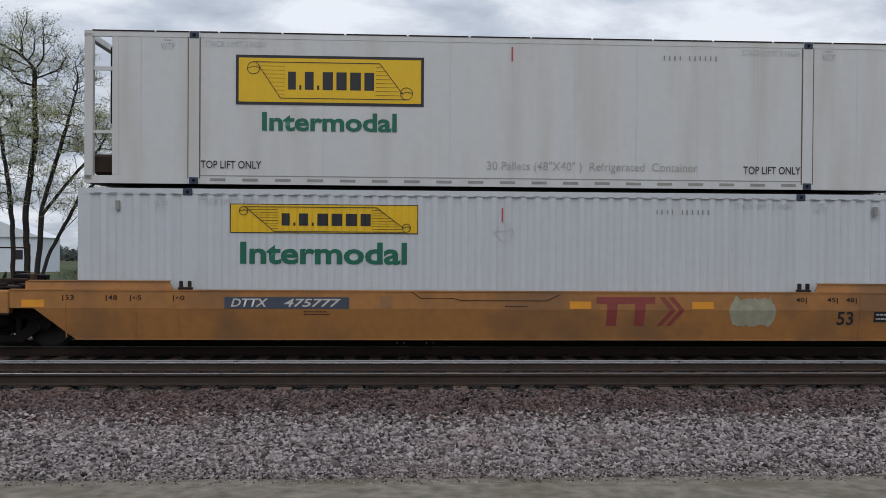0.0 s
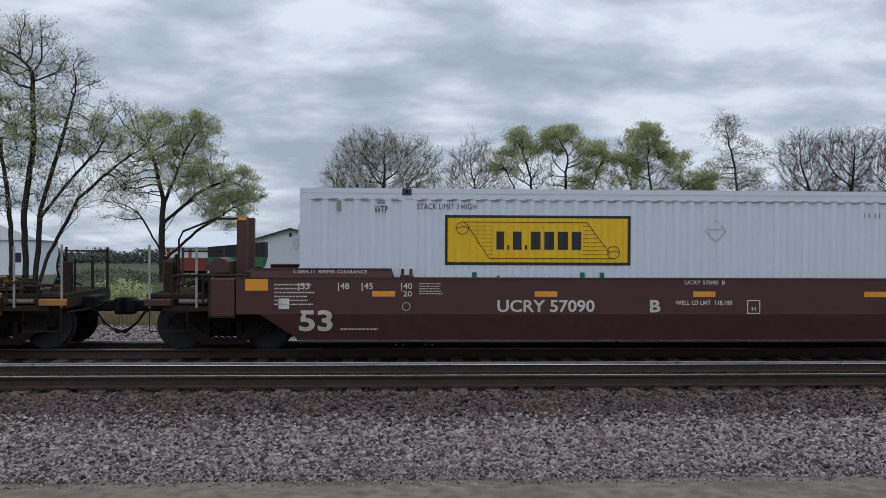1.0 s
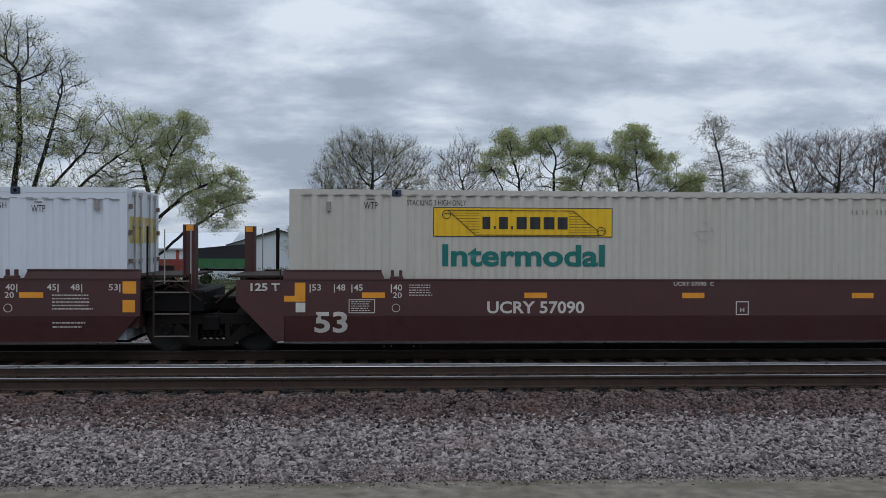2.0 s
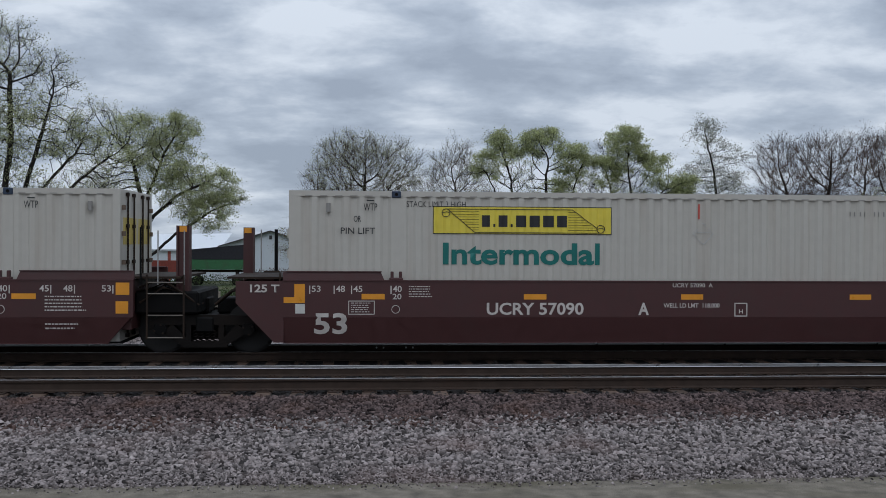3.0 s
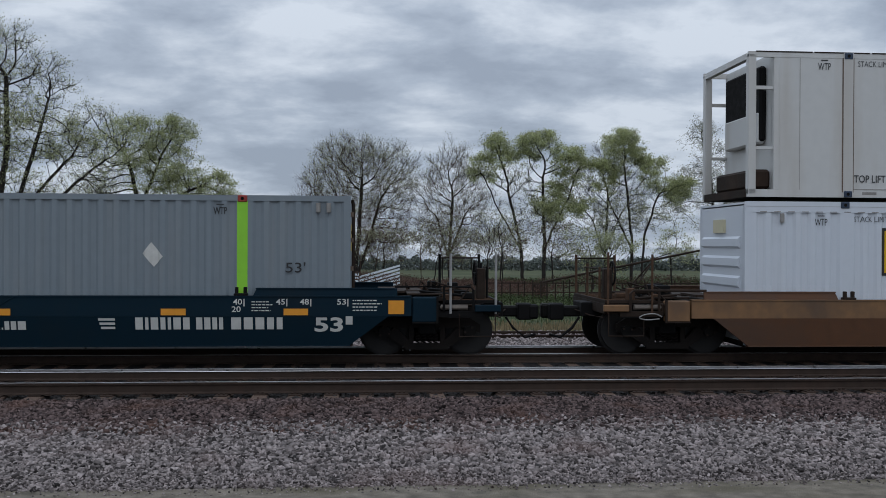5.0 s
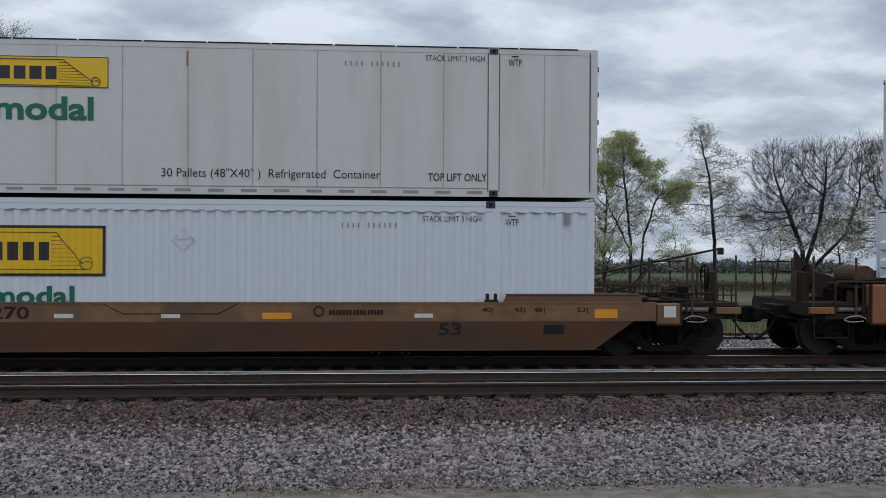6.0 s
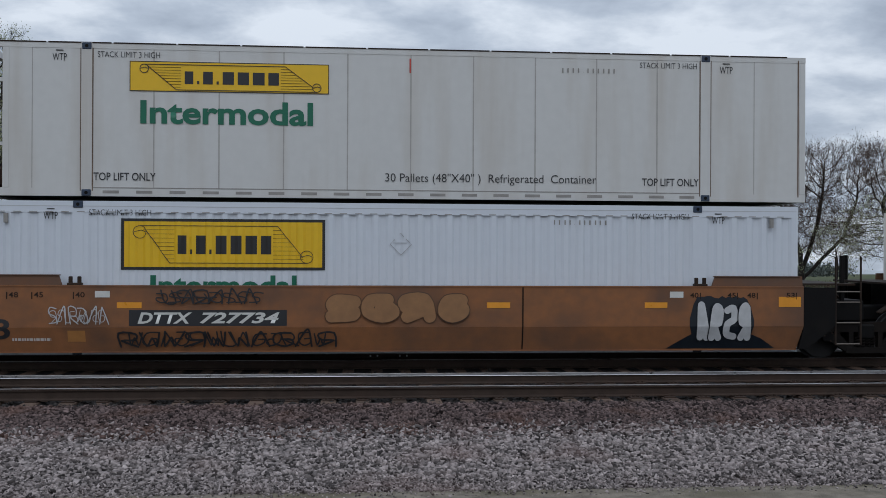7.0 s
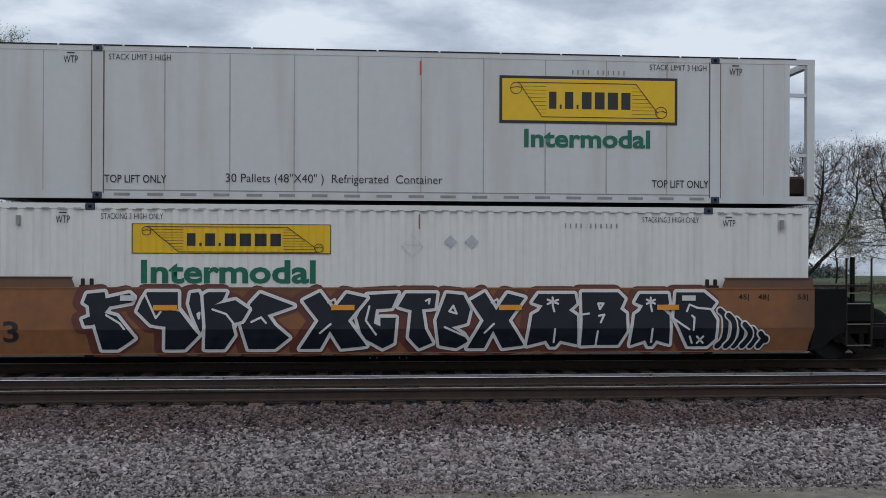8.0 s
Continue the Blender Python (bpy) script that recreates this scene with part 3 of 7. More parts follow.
def container(label, mat, style="ribbed", front=-1, post_mat=None, casting=None, group="freight containers", rail_lines=True, top=TALL, rail=0.11, seam=None):
    """A 53-foot box; its origin is under its middle. front: the end with the ribbed bulkhead or the cooling unit."""
    c = empty("freight_container", label, "container", group)
    if style == "ribbed":
        CORRUGATED.append((c, rail))
    z0, z1 = 0.0, top
    post_mat, casting = post_mat or mat, casting or M_NAVY
    body_end = [-HALF, HALF]
    if style == "reefer":
        body_end[0 if front < 0 else 1] = front * (HALF - 0.52)
    x0, x1 = body_end
    for k in (-1, 1):
        y = k * WIDE
        rails = boxes((-HALF, HALF, min(y, y - k * 0.07), max(y, y - k * 0.07), z1 - rail, z1))
        part("top_rail", rails, mat, c)
        part("bottom_rail", boxes((-HALF, HALF, min(y, y - k * 0.08), max(y, y - k * 0.08), z0, z0 + 0.15)), mat, c)
        zlo, zhi = z0 + 0.15, z1 - rail
        yi = y - k * 0.006
        if style == "ribbed":
            spans = ((-HALF + 0.13, -POST - 0.1), (-POST + 0.1, POST - 0.1), (POST + 0.1, HALF - 0.13))
            for a, b in spans:
                part("side_sheet", ribbed(a, b, zlo, zhi, yi, -k), mat, c)
            for a, b in ((-HALF, -HALF + 0.13), (HALF - 0.13, HALF), (-POST - 0.1, -POST + 0.1), (POST - 0.1, POST + 0.1)):
                part("post", box(bmesh.new(), a, b, min(y, y - k * 0.12), max(y, y - k * 0.12), zlo, zhi), post_mat if abs(a) < HALF - 0.2 else mat, c)
            if k < 0 and rail > 0.2:
                part("rail_groove", boxes((-HALF + 0.02, HALF - 0.02, y - 0.003, y, z1 - 0.105, z1 - 0.093)), M_FAINT, c)
            # a row of short drain slots below the top rail
            if k < 0 and rail_lines:
                tagged(part("vent_strip", boxes(*[(x, x + 0.14, y - 0.003, y, zhi + 0.008, zhi + 0.022) for x in np.arange(-HALF + 0.3, HALF - 0.3, 0.29)]), M_SEAM, c), kind="stuff")
        else:
            part("side_panel", boxes((x0 + 0.12, x1 - 0.12, min(yi, y - k * 0.06), max(yi, y - k * 0.06), zlo, zhi)), mat, c)
            for a in (-POST - 0.1, POST - 0.1):
                part("post", box(bmesh.new(), a, a + 0.2, min(y + k * 0.012, y - k * 0.1), max(y + k * 0.012, y - k * 0.1), z0, z1), mat, c)
                part("post_edge", boxes((a - 0.02, a, min(y + k * 0.004, y - k * 0.02), max(y + k * 0.004, y - k * 0.02), z0 + 0.1, z1 - 0.1),
                                        (a + 0.2, a + 0.22, min(y + k * 0.004, y - k * 0.02), max(y + k * 0.004, y - k * 0.02), z0 + 0.1, z1 - 0.1)), M_EDGE, c)
            for a in (x0, x1 - 0.12):
                part("post", box(bmesh.new(), a, a + 0.12, min(y, y - k * 0.12), max(y, y - k * 0.12), zlo, zhi, bevel=0.008), mat, c)
            xe = -front * (HALF - 0.15)
            part("corner_edge", boxes((xe - 0.012, xe + 0.012, min(y + k * 0.003, y - k * 0.02), max(y + k * 0.003, y - k * 0.02), z0 + 0.1, z1 - 0.06)), M_EDGE, c)
            for xs in np.arange(-POST + 1.24, POST - 0.6, 1.22):
                part("panel_seam", boxes((xs - 0.012, xs + 0.012, min(y - k * 0.002, y - k * 0.02), max(y - k * 0.002, y - k * 0.02), zlo, zhi)), seam or M_JOINT, c)
            for xs in (-POST - 1.0, POST + 1.0):
                part("panel_seam", boxes((xs - 0.008, xs + 0.008, min(y - k * 0.003, y - k * 0.02), max(y - k * 0.003, y - k * 0.02), zlo, zhi)), seam or M_JOINT, c)
            if k < 0:
                for xs in np.arange(-POST + 0.3, POST - 0.4, 0.62):
                    part("drain_slot", box(bmesh.new(), xs, xs + 0.3, y - 0.004, y, z0 + 0.055, z0 + 0.11), M_SEAM, c)
                part("sill_line", boxes((-POST + 0.12, POST - 0.12, y - 0.004, y, z0 + 0.152, z0 + 0.17)), M_SEAM, c)
                part("roof_edge", boxes(*[(xs, xs + 1.16, y - 0.008, y + 0.02, z1 - 0.012, z1 + 0.012) for xs in np.arange(-HALF + 0.15, HALF - 1.0, 1.2)]), M_STEEL, c)
    part("roof", boxes((x0 + 0.02, x1 - 0.02, -WIDE + 0.07, WIDE - 0.07, z1 - 0.05, z1 - 0.01)), mat, c)
    part("floor", boxes((x0 + 0.02, x1 - 0.02, -WIDE + 0.08, WIDE - 0.08, z0 + 0.03, z0 + 0.14)), M_STEEL, c)
    for x in (-POST, POST):
        castings(c, x, z0, z1, casting)
    doors(c, -front * HALF, M_DOOR if style == "reefer" else mat, z0, z1, True)
    d0, d1 = sorted((-front * HALF, -front * (HALF - 0.1)))
    part("door_header", boxes((d0, d1, -WIDE + 0.07, WIDE - 0.07, z1 - 0.12, z1)), mat, c)
    part("door_sill", boxes((d0, d1, -WIDE + 0.08, WIDE - 0.08, z0, z0 + 0.14)), mat, c)
    e = front * HALF
    if style == "ribbed":
        bm = boxes((min(e, e * 0.995), max(e, e * 0.995), -WIDE + 0.1, WIDE - 0.1, z0 + 0.1, z1 - 0.08))
        part("end_wall", bm, mat, c)
        for z in (0.35, 0.75, 1.15, 1.55, 1.95):
            part("end_rib", plate(bmesh.new(), [(0, 0), (0.34, 0.05), (0.34, 0.2), (0, 0.25)], lambda q: 0, 2 * WIDE - 0.5), mat, c).matrix_basis = \
                Matrix.Translation((e - front * 0.001, -WIDE + 0.25, z0 + z)) @ Matrix.Diagonal((front * 0.16, 1, 1, 1))
        part("end_plate", boxes((min(e, e + front * 0.05), max(e, e + front * 0.05), -0.25, 0.35, z1 - 0.62, z1 - 0.34)), M_LABEL, c, "small yellowed number plate")
    else:
        # an open steel frame that guards the cooling unit
        wall = front * (HALF - 0.52)
        part("end_wall", boxes((min(wall, wall - front * 0.06), max(wall, wall - front * 0.06), -WIDE + 0.1, WIDE - 0.1, z0 + 0.1, z1 - 0.05)), mat, c)
        for k in (-1, 1):
            y = k * WIDE
            part("frame_post", box(bmesh.new(), *sorted((e, e - front * 0.16)), *sorted((y, y - k * 0.14)), z0 + 0.05, z1 - 0.05, bevel=0.01), mat, c)
            for z, t in ((z0 + 0.95, 0.06), (z0 + 2.15, 0.07)):
                part("frame_bar", boxes((*sorted((e - front * 0.16, wall)), *sorted((y - k * 0.03, y - k * 0.09)), z, z + t)), mat, c)
        part("frame_header", boxes((*sorted((e, e - front * 0.12)), -WIDE + 0.14, WIDE - 0.14, z1 - 0.14, z1 - 0.02)), mat, c)
        part("frame_sill", boxes((*sorted((e, wall)), -WIDE + 0.1, WIDE - 0.1, z0, z0 + 0.16)), M_STEEL, c)
        bm = box(bmesh.new(), *sorted((wall, wall + front * 0.14)), -0.95, 0.95, z0 + 1.15, z1 - 0.22, bevel=0.04)
        unit = part("cooling_unit", bm, M_BLACK, c, "dark cooling unit")
        part("cooling_panel", box(bmesh.new(), *sorted((wall, wall + front * 0.17)), -0.9, 0.9, z0 + 1.1, z0 + 1.75, bevel=0.04), mat, unit, "white unit cover")
        part("fuel_tank", box(bmesh.new(), *sorted((wall, wall + front * 0.4)), -1.15, 0.8, z0 + 0.17, z0 + 0.56, bevel=0.05), M_STEEL, c, "dull grey fuel tank")
    return c


RIB, RIB_DEPTH = 0.29, 0.036
CORRUGATED = []      # ribbed containers and the depth of their top rails


def drape(me, low, high):
    """Lay flat paint on the upright ribs of a container's middle wall."""
    x0, x1 = -POST + 0.1, POST - 0.1
    p = (x1 - x0) / round((x1 - x0) / RIB)
    bm = bmesh.new()
    bm.from_mesh(me)
    xs = [v.co.x for v in bm.verts]
    if min(xs) >= x0 and max(xs) <= x1:
        for i in range(int((min(xs) - x0) / p), int((max(xs) - x0) / p) + 1):
            for f in (0.0, 0.30, 0.48, 0.82):
                at = x0 + (i + f) * p
                if min(xs) + 1e-4 < at < max(xs) - 1e-4:
                    bmesh.ops.bisect_plane(bm, geom=bm.verts[:] + bm.edges[:] + bm.faces[:], plane_co=(at, 0, 0), plane_no=(1, 0, 0))
        for v in bm.verts:
            if low < v.co.z < high:
                v.co.y += RIB_DEPTH * float(np.interp(((v.co.x - x0) / p) % 1.0, (0, 0.30, 0.48, 0.82, 1.0), (0, 0, 1, 1, 0)))
        bm.to_mesh(me)
    bm.free()


PAINTED = ("sign_panel", "sign_field", "sign_outline", "scroll_outline", "name_bar", "green_word", "number_bar", "placard_outline", "stencil", "red_tick", "arrow_emblem", "worn_placard", "blank_placard")


def drape_all():
    for c, rail in CORRUGATED:
        for o in c.children_recursive:
            if o.name.split(".")[0] in PAINTED:
                drape(o.data, 0.15, TALL - rail)


MARK = -WIDE - 0.006
SIDE_FACE = -WIDE - 0.004


def small_marks(c, ink, top=TALL, limit="STACK LIMIT 3 HIGH", number_at=3.1, pin_lift=False, drop=0.0):
    """The usual stencils near the two lifting posts."""
    z = top - 0.30 - drop
    for k in (-1, 1):
        x = k * (POST + (0.42 if k > 0 else 0.50))
        fit_text("stencil", "WTP", x - 0.13, x + 0.13, z - 0.05, z + 0.09, MARK, ink, c, 0.0)
        patch("stencil_line", x - 0.07, x + 0.07, z + 0.135, z + 0.155, MARK, ink, c)
    for a in (-POST + 0.2, POST - 1.33):
        fit_text("stencil", limit, a, a + 1.15, z + 0.03, z + 0.14, MARK, ink, c, -0.008)
    bar_word("number_bar", (0.6,) * 4 + (0.1,) + (0.6,) * 6, number_at, number_at + 1.05, z - 0.09, z + 0.0, MARK, M_SEAM, c, "row of small dark bars", gap=2.0)
    if pin_lift:
        for x in (-POST - 0.75, POST + 0.62):
            fit_text("stencil", "OR", x - 0.07, x + 0.07, z - 0.27, z - 0.15, MARK, ink, c, 0.006)
            fit_text("stencil", "PIN LIFT", x - 0.32, x + 0.34, z - 0.50, z - 0.38, MARK, ink, c, 0.004)


def reefer_marks(c, ink, flip=False, pale=None):
    for a in (-POST + 0.13, POST - 1.28):
        fit_text("stencil", "TOP LIFT ONLY", a, a + 1.15, 0.30, 0.45, MARK, ink, c, 0.006)
    a = -3.6 if flip else -0.36
    fit_text("stencil", '30 Pallets (48"X40" )  Refrigerated  Container', a, a + 4.15, 0.28, 0.50, MARK, pale or ink, c, -0.004)


def inter(c, x0, x1, z0, z1, ink, bold=0.028):
    return fit_text("green_word", "Intermodal", x0, x1, z0, z1, MARK, ink, c, bold, "bold green word painted on the side")


def hazard_mark(c, x, z, r, ink):
    """A worn diamond placard outline."""
    bm = bmesh.new()
    tube(bm, [(x - r * 0.55, MARK, z + r * 0.45), (x - r, MARK, z), (x, MARK, z - r), (x + r, MARK, z), (x + r * 0.45, MARK, z + r * 0.5)], 0.006, 4)
    tube(bm, [(x - r * 0.15, MARK, z + r * 0.95), (x, MARK, z + r), (x + r * 0.25, MARK, z + r * 0.7)], 0.005, 4)
    tube(bm, [(x - r * 0.7, MARK, z + r * 0.12), (x + r * 0.6, MARK, z + r * 0.12)], 0.004, 4)
    part("placard_outline", bm, ink, c, "worn diamond placard outline")


def eye_latch(c, x, top, mat):
    bm = tube(bmesh.new(), [(x, MARK - 0.01, top - 0.42), (x, MARK - 0.01, top - 0.24)], 0.045, 8)
    part("lift_eye", bm, mat, c)


LOADS = []           # every moving thing with its place along the train at the start


def put(thing, s, z):
    LOADS.append((thing, s, z))
    return thing


BASE = 0.25
UP = BASE + TALL + 0.03


def load_reefer(s, label, front, framed, marks, sx0, sx1, sz0, sz1, gx0, gx1, gz0, gz1, seam=None, stencils=None):
    c = container(label, M_REEFER, "reefer", front, seam=seam)
    small_marks(c, stencils or marks)
    reefer_marks(c, marks, flip=front > 0, pale=M_JOINT if stencils else None)
    sign(c, sx0, sx1, sz0, sz1, SIDE_FACE, framed, M_SIGN)
    inter(c, gx0, gx1, gz0, gz1, M_GREEN)
    patch("red_tick", 0.10, 0.13, TALL - 0.46, TALL - 0.18, MARK, M_RED_MARK, c)
    return put(c, s, UP)


def load_ribbed(s, label, mat, framed, marks, film, sx0, sx1, sz0, sz1, word, worn=False, pin_lift=False, dz=0.0, limit="STACK LIMIT 3 HIGH", ink=None, drop=None):
    c = container(label, mat, "ribbed", rail=0.22 if mat is M_BRIGHT else 0.11)
    small_marks(c, marks, pin_lift=pin_lift, limit=limit, drop=drop if drop is not None else 0.13 if mat is M_BRIGHT else 0.03)
    sign(c, sx0, sx1, sz0, sz1, SIDE_FACE, framed, film)
    if word:
        inter(c, *word, ink or M_GREEN)
    hazard_mark(c, 0.10, TALL - 0.79, 0.21, M_SEAM if mat is M_BRIGHT else M_FAINT)
    for x in (-HALF + 0.75, HALF - 0.55):
        eye_latch(c, x, TALL, M_SEAM)
    return put(c, s, BASE + dz)


def build_loads():
    # heights here are above each container's own floor
    load_reefer(2.175, "white insulated container with open cooling frame, upper stack", -1, True, M_INK, -5.2, -1.6, 1.53, 2.48, -4.70, -2.12, 1.03, 1.39, M_WHITE, M_FAINT)
    c = load_ribbed(2.06, "off-white ribbed container low in the ochre railcar", M_WHITE, False, M_FAINT, M_SIGN, -5.19, -1.58, 2.06, 2.62, (-4.99, -1.79, 1.46, 1.89), dz=-0.06)
    patch("red_tick", 0.05, 0.08, 2.30, 2.58, MARK, M_RED_MARK, c)
    load_ribbed(25.41, "clean bright white ribbed container in a maroon railcar", M_BRIGHT, True, M_INK, M_SIGN, -5.25, -1.60, 1.42, 2.39, (-4.72, -2.12, 0.92, 1.28), dz=0.02)
    load_ribbed(44.57, "weathered white ribbed container in a maroon railcar", M_CREAM, False, M_INK, M_SIGN, -5.28, -1.75, 2.0, 2.57, (-5.10, -1.9, 1.42, 1.85), dz=0.02, limit="STACKING 3 HIGH ONLY", ink=M_TEAL_INK)
    c = load_ribbed(63.84, "dirty cream ribbed container with sun-faded sign", M_CREAM, False, M_INK, M_SIGN_PALE, -5.28, -1.75, 2.08, 2.62, (-5.08, -1.98, 1.48, 1.91), dz=0.02, pin_lift=True, ink=M_TEAL_INK)
    patch("red_tick", 0.0, 0.03, 2.40, 2.70, MARK, M_RED_MARK, c)

    c = container("pale grey ribbed container with lime green posts", M_GREY, "ribbed", -1, M_LIME, material("red_casting_paint", (0.30, 0.03, 0.02), 0.5, bump=0.1), rail_lines=False)
    z = TALL - 0.30
    for x, k in ((-POST - 1.05, -1), (POST + 1.0, 1)):
        fit_text("stencil", "53'", x - 0.18, x + 0.2, 1.42, 1.62, MARK, M_INK, c, 0.004)
    fit_text("stencil", "CFQU 522329", -POST - 1.5, -POST - 0.3, z - 0.16, z - 0.02, MARK, M_INK, c, 0.0)
    for x in (-POST + 0.5, POST - 0.42):
        fit_text("stencil", "WTP", x - 0.13, x + 0.13, z - 0.07, z + 0.07, MARK, M_INK, c, 0.01)
        patch("stencil_line", x - 0.07, x + 0.07, z + 0.11, z + 0.13, MARK, M_INK, c)
    fit_text("stencil", "WARNING HIGH CUBE", -0.55, 0.95, z + 0.0, z + 0.10, MARK, M_INK, c, 0.006)
    bar_word("name_bar", (1, 1, 0.9, 1), -4.0, -3.05, 1.87, 2.2, MARK, M_BLUE_INK, c, "row of blue bars")
    fit_text("stencil", "Logistics", -4.0, -3.07, 1.58, 1.78, MARK, M_BLUE_INK, c, 0.0)
    for sgn in (-1, 1):
        arc = [radians(a) for a in range(14, 87, 9)]
        pts = [(-4.60 + 0.43 * math.cos(a), 1.86 + sgn * 0.43 * math.sin(a)) for a in arc] + [(-4.60 + 0.19 * math.cos(a), 1.86 + sgn * 0.22 * math.sin(a)) for a in reversed(arc[2:])]
        part("arrow_emblem", plate(bmesh.new(), pts, lambda q: MARK, 0.003), M_LIME, c, "lime green arrow shape")
    bm = plate(bmesh.new(), [(4.12, 1.78), (4.33, 1.52), (4.50, 1.72), (4.28, 1.99)], lambda q: MARK - 0.004, 0.004)
    part("blank_placard", bm, M_BONE, c, "blank white diamond placard")
    for x in (-HALF + 0.42, -HALF + 0.68, HALF - 0.62, HALF - 0.42):
        eye_latch(c, x, TALL + 0.1, M_SEAM)
    put(c, 87.24, BASE - 0.03)

    load_reefer(111.22, "white insulated container with scuffed panels, upper stack", -1, False, M_INK, -5.1, -1.35, 1.99, 2.57, -4.9, -1.62, 1.37, 1.82)
    load_ribbed(111.17, "clean white ribbed container low in the grimy railcar", M_BRIGHT, True, M_INK, M_SIGN, -5.2, -1.35, 1.42, 2.38, (-4.68, -1.92, 0.88, 1.24), dz=-0.06)
    load_reefer(134.63, "white insulated container with dirty seams, upper stack", -1, False, M_INK, -5.2, -1.45, 2.0, 2.57, -5.0, -1.75, 1.38, 1.83)
    load_ribbed(134.48, "bright white ribbed container low in the graffitied railcar", M_BRIGHT, True, M_INK, M_SIGN, -5.2, -1.36, 1.60, 2.575, (-4.65, -1.9, 1.12, 1.50), dz=-0.06, drop=0.0)
    load_reefer(153.97, "white insulated container with cooling frame at its tail, upper stack", 1, True, M_INK, 1.66, 5.22, 1.54, 2.47, 2.15, 4.67, 1.07, 1.43)
    c = load_ribbed(153.84, "warm white ribbed container above the painted railcar", M_WARM_WHITE, False, M_INK, M_SIGN, -5.22, -1.47, 1.95, 2.52, (-5.05, -1.76, 1.38, 1.83), dz=-0.06, limit="STACKING 3 HIGH ONLY")
    patch("red_tick", 0.22, 0.25, TALL - 0.46, TALL - 0.17, MARK, M_RED_MARK, c)
    for x, r in ((0.84, 0.13), (1.26, 0.14)):
        bm = plate(bmesh.new(), [(x - r, TALL - 0.70), (x, TALL - 0.70 - r), (x + r, TALL - 0.70), (x, TALL - 0.70 + r)], lambda q: MARK - 0.004, 0.004)
        part("worn_placard", bm, M_FAINT, c, "worn grey diamond placard")


build_loads()
drape_all()


# ---- railcars ----
SIDE = 1.55          # half width of a railcar over its side plates
WHEEL_R = 0.48
WHEELSETS = []       # (wheelset, place in its truck)


def wheelset(parent, x):
    bm = bmesh.new()
    disc(bm, (0, -0.85, 0), 0.08, 1.7, 12)
    for k in (-1, 1):
        disc(bm, (0, k * 0.755 - 0.065, 0), WHEEL_R - 0.03, 0.13, 28)
        disc(bm, (0, k * 0.755 + (0.03 if k < 0 else -0.065), 0), WHEEL_R + 0.022, 0.035, 28)
        disc(bm, (0, k * 0.755 - 0.075, 0), 0.17, 0.15, 14)
    w = part("wheelset", bm, M_WHEEL, parent, "dark steel wheels on an axle")
    for k in (-1, 1):
        bm = bmesh.new()
        for a in range(3):
            t = a * math.tau / 3
            disc(bm, (0.095 * math.cos(t), k * 1.19 - 0.012, 0.095 * math.sin(t)), 0.02, 0.024, 8)
        part("axle_cap", bm, M_STEEL, w)
    WHEELSETS.append((w, x))
    return w


def truck(car, x):
    """A two-axle railway truck under the car at x."""
    t = part("truck", boxes((-0.17, 0.17, -1.12, 1.12, 0.42, 0.72), bevel=0.03), M_BLACK, car, "grimy black two-axle truck")
    t.location = (x, 0, 0)
    for k in (-1, 1):
        y = 1.02 * k
        outer = [(-1.05, 0.46), (-1.05, 0.62), (-0.85, 0.74), (-0.35, 0.76), (0.35, 0.76), (0.85, 0.74), (1.05, 0.62), (1.05, 0.46), (0.82, 0.44), (0.42, 0.18), (0.3, 0.13), (-0.3, 0.13), (-0.42, 0.18), (-0.82, 0.44)]
        bm = bmesh.new()
        plate(bm, outer[:1] + outer[1:8] + [(0.72, 0.56), (-0.72, 0.56)], lambda z: y - 0.06, 0.12)
        plate(bm, [(-0.82, 0.42), (-0.62, 0.58), (-0.28, 0.24), (-0.42, 0.16)], lambda z: y - 0.06, 0.12)
        plate(bm, [(0.82, 0.42), (0.62, 0.58), (0.28, 0.24), (0.42, 0.16)], lambda z: y - 0.06, 0.12)
        plate(bm, [(-0.44, 0.13), (0.44, 0.13), (0.40, 0.25), (-0.40, 0.25)], lambda z: y - 0.07, 0.14)
        plate(bm, [(-0.36, 0.2), (-0.26, 0.2), (-0.26, 0.6), (-0.36, 0.6)], lambda z: y - 0.055, 0.11)
        plate(bm, [(0.36, 0.2), (0.26, 0.2), (0.26, 0.6), (0.36, 0.6)], lambda z: y - 0.055, 0.11)
        part("side_frame", bm, M_TRUCK, t, "cast steel side frame")
        for sx in (-0.17, -0.06, 0.06, 0.17):
            coil = [(sx + 0.045 * math.cos(a * 0.9), y - 0.02 + 0.045 * math.sin(a * 0.9), 0.25 + a * 0.0078) for a in range(28)]
            part("spring", tube(bmesh.new(), coil, 0.013, 4), M_TRUCK, t, "coil spring")
        for sx in (-0.84, 0.84):
            bm = box(bmesh.new(), sx - 0.13, sx + 0.13, min(y - 0.08, y + 0.08), max(y - 0.08, y + 0.08), 0.42, 0.60, bevel=0.03)
            disc(bm, (sx, y - 0.115 if k < 0 else y, 0.48), 0.115, 0.115, 16)
            part("bearing_box", bm, M_BLACK, t)
    part("brake_beam", boxes((-0.62, 0.62, -0.62, 0.62, 0.24, 0.46), bevel=0.03), M_TRUCK, t)
    for sx in (-0.84, 0.84):
        w = wheelset(t, sx)
        w.location = (sx, 0, WHEEL_R)
    return t


def bars(name, parent, mat, r, *lines, label=""):
    for pts in lines:
        part(name, tube(bmesh.new(), pts, r, 6), mat, parent, label)


